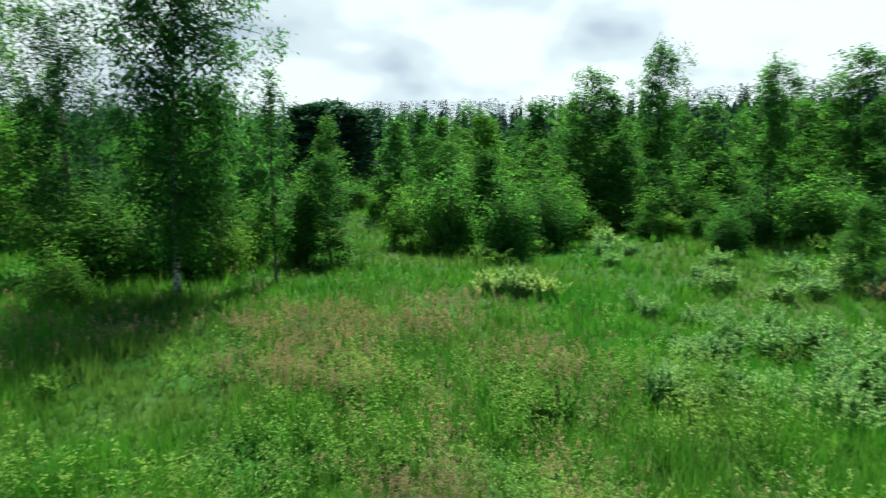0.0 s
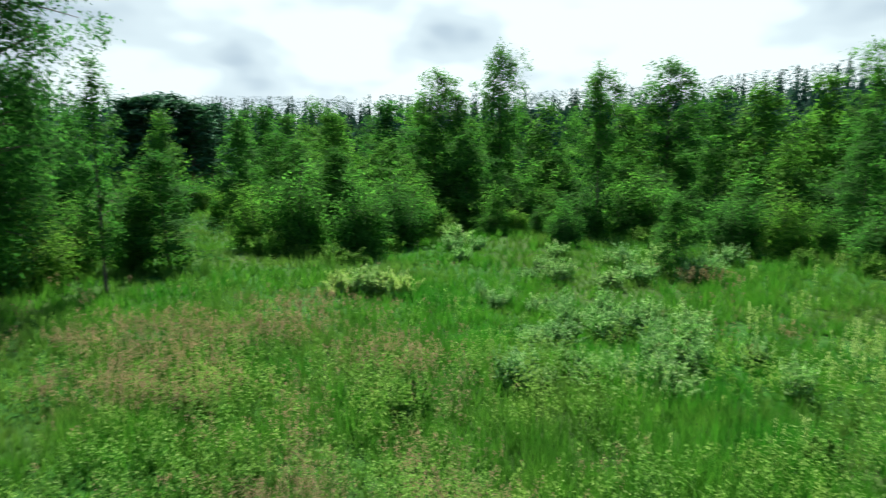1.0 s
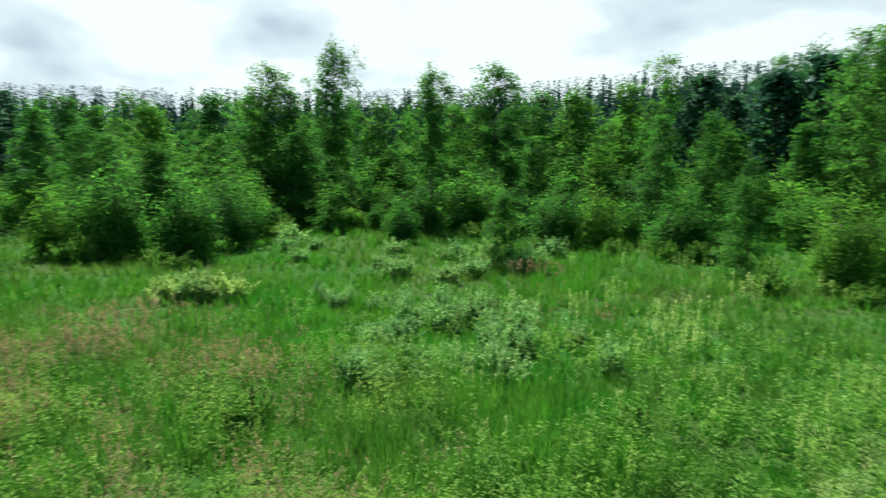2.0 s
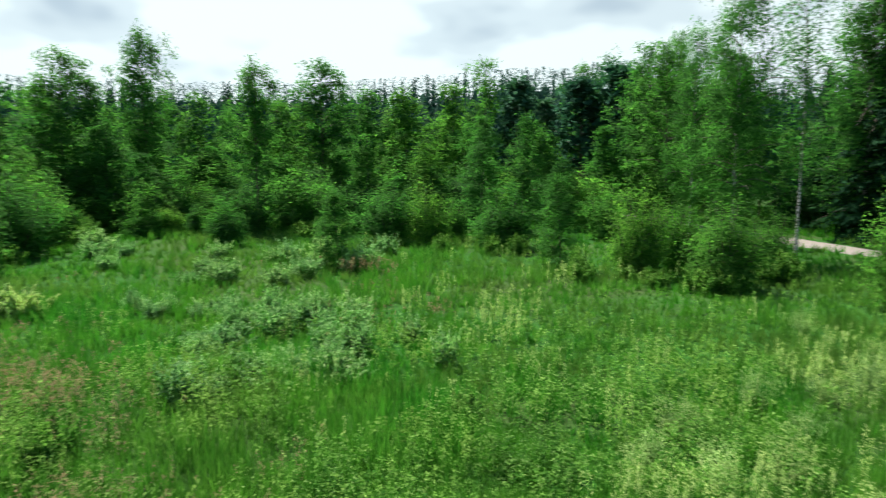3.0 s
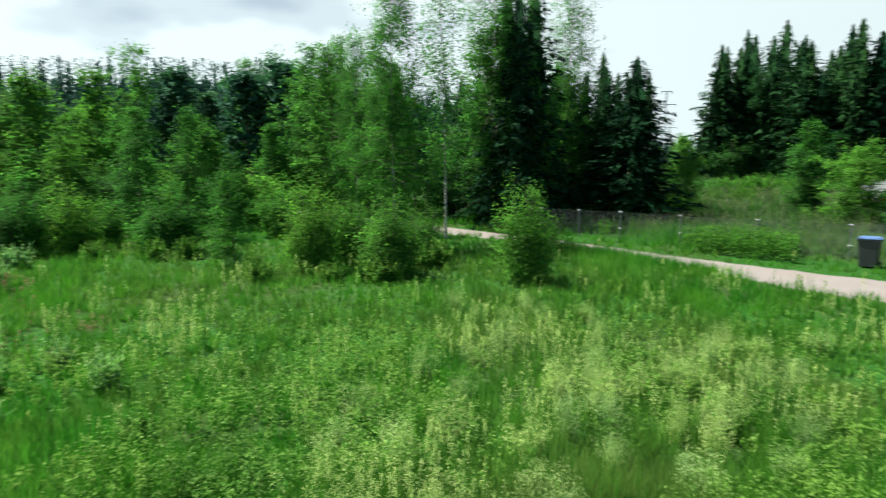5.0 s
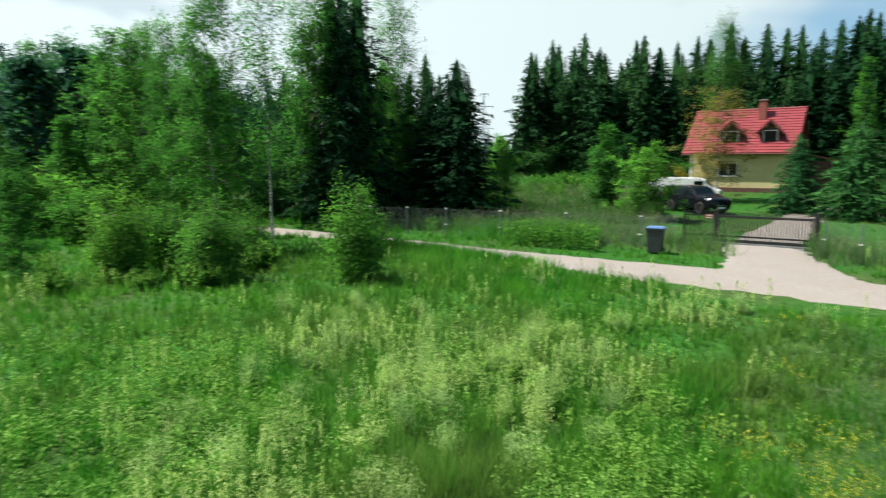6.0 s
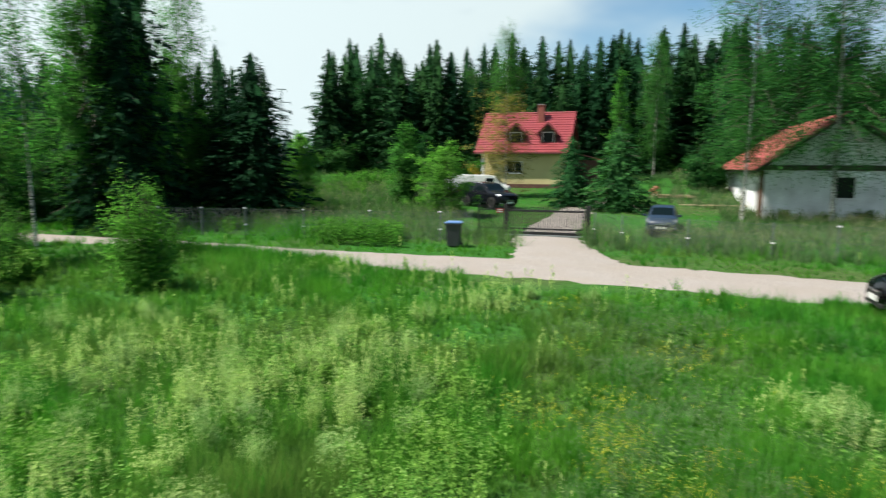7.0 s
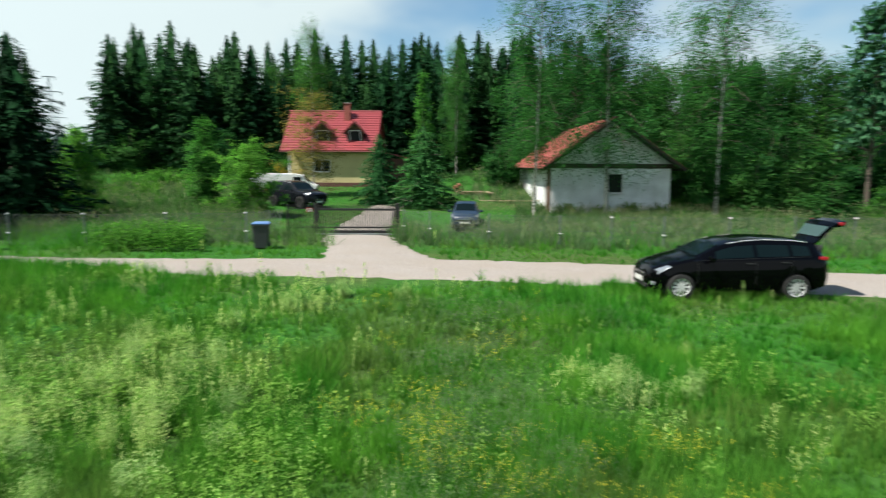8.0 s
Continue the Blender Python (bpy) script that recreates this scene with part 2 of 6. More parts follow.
def rod(bm, a, b, r, sides=6, r2=None):
    a, b = Vector(a), Vector(b)
    q = (b - a).to_track_quat("Z", "Y").to_matrix().to_4x4()
    bmesh.ops.create_cone(bm, cap_ends=True, segments=sides, radius1=r, radius2=r if r2 is None else r2, depth=(b - a).length,
                          matrix=Matrix.Translation((a + b) / 2) @ q)
    return bm


def value_noise(x, y, seed):
    """Smooth noise in 0..1 on the plane, vectorised."""
    g = np.random.default_rng(seed).random((64, 64))
    xi, yi = np.floor(x).astype(int), np.floor(y).astype(int)
    u, v = x - xi, y - yi
    u, v = u * u * (3 - 2 * u), v * v * (3 - 2 * v)
    p = lambda i, j: g[(xi + i) % 64, (yi + j) % 64]
    return (p(0, 0) * (1 - u) + p(1, 0) * u) * (1 - v) + (p(0, 1) * (1 - u) + p(1, 1) * u) * v


# ---- ground and road ----
def build_ground():
    rings = np.concatenate([[0.002], np.geomspace(1.5, 110, 90), np.geomspace(130, 3500, 16)])
    az = np.linspace(0, 2 * np.pi, 181)[:-1]
    D, A = np.meshgrid(rings, az, indexing="ij")
    X, Y = D * np.sin(A) + 0.43, D * np.cos(A) + 0.31
    Z = ground_z(X, Y)
    n, k = D.shape
    i, j = np.meshgrid(np.arange(n - 1), np.arange(k), indexing="ij")
    f = np.stack([i * k + j, i * k + (j + 1) % k, (i + 1) * k + (j + 1) % k, (i + 1) * k + j], -1).reshape(-1, 4)
    g = new("ground", mesh_of("ground", np.stack([X, Y, Z], -1).reshape(-1, 3), f[:, ::-1], SOIL, True))
    return tagged(g, "green summer meadow ground with low grass and soil", "ground", kind="structure")


def curve_points(ctrl, n):
    """A smooth line through control points."""
    c = np.array([2 * np.array(ctrl[0]) - ctrl[1], *ctrl, 2 * np.array(ctrl[-1]) - ctrl[-2]], float)
    out = []
    for s in np.linspace(0, len(ctrl) - 1 - 1e-6, n):
        i, t = int(s), s - int(s)
        p0, p1, p2, p3 = c[i:i + 4]
        out.append(0.5 * (2 * p1 + (p2 - p0) * t + (2 * p0 - 5 * p1 + 4 * p2 - p3) * t * t + (3 * p1 - p0 - 3 * p2 + p3) * t ** 3))
    return np.array(out)


ROAD_LINE = curve_points([(-34, -52), (-12, -33.5), (6.6, -18.9), (12.6, -13.3), (15.6, -10.1), (20.4, -4.1), (23.4, -0.8), (25.6, 1.8), (29.6, 7.6), (37, 19), (47, 35), (60, 56)], 150)
ROAD_HALF = np.interp(np.arange(150), [0, 40, 58, 68, 81, 95, 108, 150], [1.9, 1.9, 1.8, 1.35, 0.75, 0.75, 1.1, 1.1])
DRIVE_LINE = curve_points([(15.9, -8.7), (16.9, -9.4), (18.3, -10.1), (21.4, -11.3), (24.6, -12.7), (30.0, -16.4), (35.6, -20.7), (40.0, -24.8)], 71)
DRIVE_HALF = np.interp(np.arange(71), [0, 10, 20, 30, 40, 50, 70], [3.0, 2.2, 1.75, 1.4, 1.5, 1.15, 0.9])


def strip_distance(x, y, line, half):
    """Signed distance of points from a strip's edge (negative inside)."""
    best = np.full(np.shape(x), 1e9)
    for (px, py), h in zip(line, half):
        best = np.minimum(best, np.hypot(x - px, y - py) - h)
    return best


def build_strip(name, line, half, mat, lift, seed, label, taper=None):
    rng = np.random.default_rng(seed)
    tan = np.gradient(line, axis=0)
    tan /= np.linalg.norm(tan, axis=1)[:, None]
    nor = np.stack([tan[:, 1], -tan[:, 0]], 1)
    cols = np.linspace(-1, 1, 9)
    V = []
    for k, (p, n, h) in enumerate(zip(line, nor, half)):
        wob = rng.normal(0, 0.10, 2)
        for c in cols:
            s = c * (h + (wob[0] if c < 0 else wob[1]))
            x, y = p + n * s
            crown = (lift if taper is None else lift * min(1.0, k / taper)) - 0.06 * c ** 8 + 0.01 * math.cos(c * 6.0)
            V.append((x, y, float(ground_z(x, y)) + crown))
    k = len(cols)
    F = [(i * k + j, i * k + j + 1, (i + 1) * k + j + 1, (i + 1) * k + j) for i in range(len(line) - 1) for j in range(k - 1)]
    ob = new(name, mesh_of(name, V, F, mat, True))
    return tagged(ob, label, "road", kind="structure")


build_ground()
build_strip("road", ROAD_LINE, ROAD_HALF, GRAVEL, 0.05, 3, "pale sandy gravel track with wheel ruts and grassy edges")
build_strip("driveway", DRIVE_LINE, DRIVE_HALF, GRAVEL, 0.070, 4, "pale gravel driveway leading through the black gate", 8)

# ---- trees ----
def tube(points, radii, sides=5):
    """A tapered tube round a line: vertices and quads."""
    P = np.asarray(points, float)
    T = np.gradient(P, axis=0)
    T /= np.linalg.norm(T, axis=1)[:, None] + 1e-9
    ref = np.where(np.abs(T[:, 2:3]) > 0.9, np.array([[1.0, 0, 0]]), np.array([[0, 0, 1.0]]))
    U = np.cross(T, ref)
    U /= np.linalg.norm(U, axis=1)[:, None] + 1e-9
    W = np.cross(T, U)
    a = np.linspace(0, 2 * np.pi, sides + 1)[:-1]
    V = P[:, None] + (U[:, None] * np.cos(a)[None, :, None] + W[:, None] * np.sin(a)[None, :, None]) * np.asarray(radii)[:, None, None]
    n = len(P)
    F = [(i * sides + j, i * sides + (j + 1) % sides, (i + 1) * sides + (j + 1) % sides, (i + 1) * sides + j) for i in range(n - 1) for j in range(sides)]
    return V.reshape(-1, 3), np.array(F)


def join_shells(shells):
    V, F, n = [], [], 0
    for v, f in shells:
        V.append(v)
        F.append(f + n)
        n += len(v)
    return np.concatenate(V), np.concatenate(F)


def leaves(rng, C, size, long=1.6, axis=None, spread=1.0, up=0.9, tri=True, out=None):
    """Leaves round the centres C, at random or along an axis, their faces turned more or less to the sky; three-cornered or diamonds."""
    n = len(C)
    u = rng.normal(size=(n, 3))
    if axis is not None:
        u = axis + u * spread * 0.35
    face = rng.normal(size=(n, 3))
    face[:, 2] = np.abs(face[:, 2]) + up
    if out is not None:
        face += out
    v = np.cross(face, u)
    v /= np.linalg.norm(v, axis=1)[:, None] + 1e-9
    if axis is None:
        u = np.cross(v, face)
    u /= np.linalg.norm(u, axis=1)[:, None] + 1e-9
    s = (np.asarray(size) * rng.uniform(0.65, 1.35, n))[:, None]
    if tri:
        s = s * 1.2
        V = np.stack([C - u * s * long / 2 - v * s * 0.4, C - u * s * long * 0.3 + v * s * 0.5, C + u * s * long / 2], 1).reshape(-1, 3)
        return V, np.arange(3 * n).reshape(n, 3)
    V = np.stack([C - u * s * long / 2, C + v * s / 2, C + u * s * long / 2, C - v * s / 2], 1).reshape(-1, 3)
    return V, np.arange(4 * n).reshape(n, 4)


def needle_core(rng, line, h, r, shape, sides=7, steps=9):
    """The dense dark inside of a conifer: a ragged tapering shell, in triangles."""
    s = np.linspace(0.02, 0.97, steps)
    P = np.array([along(line, x) for x in s])
    R = r * (1 - s) ** shape
    a = np.linspace(0, 2 * np.pi, sides + 1)[:-1]
    K = R[:, None] * rng.uniform(0.6, 1.1, (steps, sides))
    V = np.stack([P[:, :1] + np.cos(a) * K, P[:, 1:2] + np.sin(a) * K, P[:, 2:] + rng.normal(0, h * 0.01, (steps, sides))], -1).reshape(-1, 3)
    F = []
    for i in range(steps - 1):
        for k in range(sides):
            q, w, e, z = i * sides + k, i * sides + (k + 1) % sides, (i + 1) * sides + (k + 1) % sides, (i + 1) * sides + k
            F += [(q, w, e), (q, e, z)]
    return V, np.array(F)


def trunk_line(rng, h, lean, wob, n=10):
    s = np.linspace(0, 1, n)
    off = np.cumsum(rng.normal(0, wob * h / n, (n, 2)), 0) * s[:, None]
    return np.stack([off[:, 0] + lean[0] * s * h, off[:, 1] + lean[1] * s * h, s * h], 1)


def along(line, s):
    i = np.clip(s * (len(line) - 1), 0, len(line) - 1.001)
    k = int(i)
    return line[k] * (1 - (i - k)) + line[k + 1] * (i - k)


def broadleaf(seed, h, r, c0, limbs, n_leaf, leaf, profile, rise=0.7, droop=0.5, trunk_r=0.09, lean=0.03, wob=0.03, clump=0.22, twigs=3, tri=True, hang=0.0):
    """Trunk, limbs and crown of a broadleaved tree of height h and crown radius r, bare up to c0 of its height."""
    rng = np.random.default_rng(seed)
    line = trunk_line(rng, h, rng.normal(0, lean, 2), wob)
    tr = trunk_r * (1 - np.linspace(0, 1, len(line)) * 0.93)
    tr[0] *= 1.35
    trunk = tube(line, tr, 7)
    shells, tips, wts = [], [], []
    bare = limbs > 40
    for i in range(limbs):
        u = (i + rng.random()) / limbs
        s = c0 + (0.985 - c0) * u
        p = along(line, s)
        L = r * profile(u) * rng.uniform(0.6, 1.25) + 0.05
        a = i * 2.399 + rng.normal(0, 0.5)
        up = rise * (0.6 + 0.9 * u) + rng.normal(0, 0.15)
        t = np.linspace(0, 1, 5)
        q = np.stack([np.cos(a) * t * L, np.sin(a) * t * L, L * (up * t - droop * t ** 2)], 1) + p + rng.normal(0, 0.04, (5, 3)) * t[:, None] * L
        if bare or i % 2 == 0:
            shells.append(tube(q, (0.017 * (1 - 0.8 * t)) * (0.5 + L / r) * trunk_r / 0.09, 3))
        for k in range(twigs + 2):
            tt = rng.uniform(0.25, 1.0)
            c = along(q, tt) + rng.normal(0, 0.21, 3) * L
            tips.append(c)
            wts.append((0.35 + L) * rng.uniform(0.4, 1.6))
    tips, wts = np.array(tips), np.array(wts)
    pick = rng.choice(len(tips), n_leaf, p=wts / wts.sum())
    C = tips[pick] + rng.normal(0, 1, (n_leaf, 3)) * np.array([clump, clump, clump * 0.8]) * 0.8 * (0.6 + 0.4 * rng.random((n_leaf, 1)))
    C[:, 2] -= np.abs(rng.normal(0, 1, n_leaf)) * hang
    C[:, 2] = np.maximum(C[:, 2], 0.12)
    away = C - np.array([0, 0, 1.0]) * np.minimum(C[:, 2:], h * 0.75)
    away /= np.linalg.norm(away, axis=1)[:, None] + 1e-6
    return trunk, join_shells(shells), leaves(rng, C, leaf, 1.5, tri=tri, out=away * 0.9)


def shrub_shape(seed, h, r, stems, n_leaf, leaf, clump=0.17, per=13, tri=True):
    """A bush of several uneven shoots, each with side twigs and leaf clumps nearly down to the ground."""
    rng = np.random.default_rng(seed)
    shells, tips, wts = [], [], []
    for i in range(stems):
        a, out = i * 2.399 + rng.normal(0, 0.5), r * rng.uniform(0.1, 0.95)
        top = h * (1.0 if i == 0 else rng.uniform(0.55, 0.97)) * (1 - 0.42 * (out / r) ** 2)
        t = np.linspace(0, 1, 6)
        q = np.stack([np.cos(a) * out * t ** 0.7 * 0.85, np.sin(a) * out * t ** 0.7 * 0.85, top * t], 1) + rng.normal(0, 0.04, (6, 3)) * t[:, None]
        shells.append(tube(q, 0.007 * h * (1 - 0.85 * t), 3))
        for k in range(per):
            tt = rng.uniform(0.06, 1.0)
            wide = r * 0.42 * (1 - tt) ** 0.6 + 0.03
            b = rng.uniform(0, 6.283)
            c = along(q, tt) + np.array([np.cos(b) * wide, np.sin(b) * wide, rng.normal(0.05, 0.12)]) * rng.uniform(0.25, 1.1)
            tips.append(c)
            wts.append((0.4 + rng.random() * 1.2) * (1.3 - tt) * min(1.0, 0.6 + tt * 2))
            shells.append(tube(np.array([along(q, tt * 0.9), c]), [0.0025 * h, 0.001 * h], 3))
    tips, wts = np.array(tips), np.array(wts)
    pick = rng.choice(len(tips), n_leaf, p=wts / wts.sum())
    C = tips[pick] + rng.normal(0, clump, (n_leaf, 3)) * np.array([1, 1, 0.8])
    C[:, 2] = np.abs(C[:, 2]) + 0.03
    away = C - np.array([0, 0, h * 0.35])
    away /= np.linalg.norm(away, axis=1)[:, None] + 1e-6
    return None, join_shells(shells), leaves(rng, C, leaf, 1.5, tri=tri, out=away * 1.1)


def weed_shape(seed, h, r, stems, n_leaf, leaf, spire=0.8, long=2.1):
    """A loose leafy clump: upright stems of uneven height, each set with leaves that grow smaller towards its tip."""
    rng = np.random.default_rng(seed)
    shells, C, A, S = [], [], [], []
    for i in range(stems):
        a, q = i * 2.399 + rng.normal(0, 0.5), r * 0.7 * math.sqrt((i + 0.5) / stems) * rng.uniform(0.6, 1.2)
        top = h * rng.uniform(0.50, 1.05) * (1 - 0.35 * (q / r) ** 2)
        t = np.linspace(0, 1, 4)
        lean = np.array([math.cos(a), math.sin(a)]) * q
        bend = rng.normal(0, 0.10 * h, 2)
        line = np.stack([lean[0] * (0.45 + 0.6 * t) + bend[0] * t ** 2, lean[1] * (0.45 + 0.6 * t) + bend[1] * t ** 2, top * t], 1)
        shells.append(tube(line, 0.004 * (1.2 - t), 3))
        m = int(n_leaf / stems * rng.uniform(0.6, 1.4))
        tt = rng.random(m) ** 0.75
        pts = np.array([along(line, x) for x in tt])
        b = rng.uniform(0, 6.283, m)
        wide = (0.17 * h * (1 - tt) ** spire + 0.02 * h) * np.sqrt(rng.random(m))
        d = np.stack([np.cos(b), np.sin(b), rng.uniform(0.1, 0.9, m)], 1)
        C.append(pts + d * wide[:, None] * [1, 1, 0.6])
        A.append(d)
        S.append(leaf * (1.15 - 0.6 * tt))
    C, A, S = np.concatenate(C), np.concatenate(A), np.concatenate(S)
    C[:, 2] = np.maximum(C[:, 2], 0.02)
    return None, join_shells(shells), leaves(rng, C, S, long, A, 1.2, 1.4)


def conifer(seed, h, r, c0, boughs, sprays, size, shape=0.9, sag=0.25, trunk_r=0.14):
    """A spruce: many sagging boughs up the trunk that carry long hanging needle sprays."""
    rng = np.random.default_rng(seed)
    line = trunk_line(rng, h, rng.normal(0, 0.01, 2), 0.008)
    tr = trunk_r * (1 - np.linspace(0, 1, len(line)) * 0.95)
    shells, C, A, S = [], [], [], []
    for i in range(boughs):
        u = ((i + rng.random()) / boughs) ** 1.12
        p = along(line, c0 + (0.985 - c0) * u)
        L = r * ((1 - u) ** shape) * rng.uniform(0.6, 1.2) + 0.04
        a = i * 2.399 + rng.normal(0, 0.3)
        t = np.linspace(0, 1, 4)
        up = 0.10 + 0.6 * u
        q = np.stack([np.cos(a) * t * L, np.sin(a) * t * L, L * (up * t - (sag + 0.2) * t ** 1.6)], 1) + p
        if i % 6 == 0:
            shells.append(tube(q, 0.022 * (1 - 0.8 * t), 3))
        m = max(5, int(sprays * (0.2 + 1.35 * L / r)))
        tt = rng.uniform(0.05, 1.0, m) ** 0.75
        pts = np.array([along(q, x) for x in tt])
        d = np.array([np.cos(a), np.sin(a), -0.55])
        side = np.array([-np.sin(a), np.cos(a), 0])
        w = rng.normal(0, 0.20, m) * (1.2 - tt) * L
        C.append(pts + side * w[:, None] + np.stack([0 * w, 0 * w, -np.abs(rng.normal(0, size * 0.9, m))], 1))
        A.append(np.tile(d, (m, 1)) + side * np.sign(w)[:, None] * 0.5)
        S.append(np.full(m, size * (0.35 + 0.65 * (1 - u) ** 0.6)))
    # the leader: a thin spire of short shoots
    m = 26
    t = rng.uniform(0.93, 1.0, m)
    C.append(np.array([along(line, x) for x in t]) + rng.normal(0, 0.03, (m, 3)) * (1.02 - t)[:, None] * 20 * size)
    A.append(np.stack([rng.normal(0, 0.5, m), rng.normal(0, 0.5, m), np.full(m, 0.8)], 1))
    S.append(np.full(m, size * 0.35))
    C, A, S = np.concatenate(C), np.concatenate(A), np.concatenate(S)
    crown = join_shells([leaves(rng, C, S, 2.3, A, 1.3, 0.5), needle_core(rng, line, h, r * 0.4, shape)])
    return tube(line, tr, 6), join_shells(shells), crown


def pine(seed, h, r, n_clump, n_leaf, size):
    """A pine: bare lower trunk and rounded dark clumps above."""
    rng = np.random.default_rng(seed)
    line = trunk_line(rng, h, rng.normal(0, 0.02, 2), 0.02)
    tr = 0.16 * (1 - np.linspace(0, 1, len(line)) * 0.9)
    shells, C = [], []
    for i in range(n_clump):
        u = (i + rng.random()) / n_clump
        p = along(line, 0.28 + 0.71 * u)
        L = r * (1.05 - 0.8 * u ** 1.5) * rng.uniform(0.5, 1.1)
        a = i * 2.399
        e = p + np.array([np.cos(a) * L, np.sin(a) * L, 0.3 * L])
        shells.append(tube(np.array([p, (p + e) / 2 + [0, 0, 0.05], e]), [0.05, 0.03, 0.012], 4))
        m = int(n_leaf / n_clump)
        c = e * 0.75 + p * 0.25 + rng.normal(0, 1, (m, 3)) * np.array([0.34, 0.34, 0.2]) * (0.4 + 0.5 * r / 2)
        C.append(c)
    C = np.concatenate(C)
    return tube(line, tr, 6), join_shells(shells), leaves(rng, C, size, 2.2)


PROTO = {}


def egg(u):
    return (0.55 + 0.6 * math.sin(math.pi * u ** 0.8)) * (1 - 0.55 * u ** 3)


def cone(u):
    return 1.15 * (1 - u) ** 0.6 * min(1.0, 0.55 + u * 2.5)


def tall_round(u):
    return 0.65 + 0.5 * math.sin(math.pi * u ** 0.8)


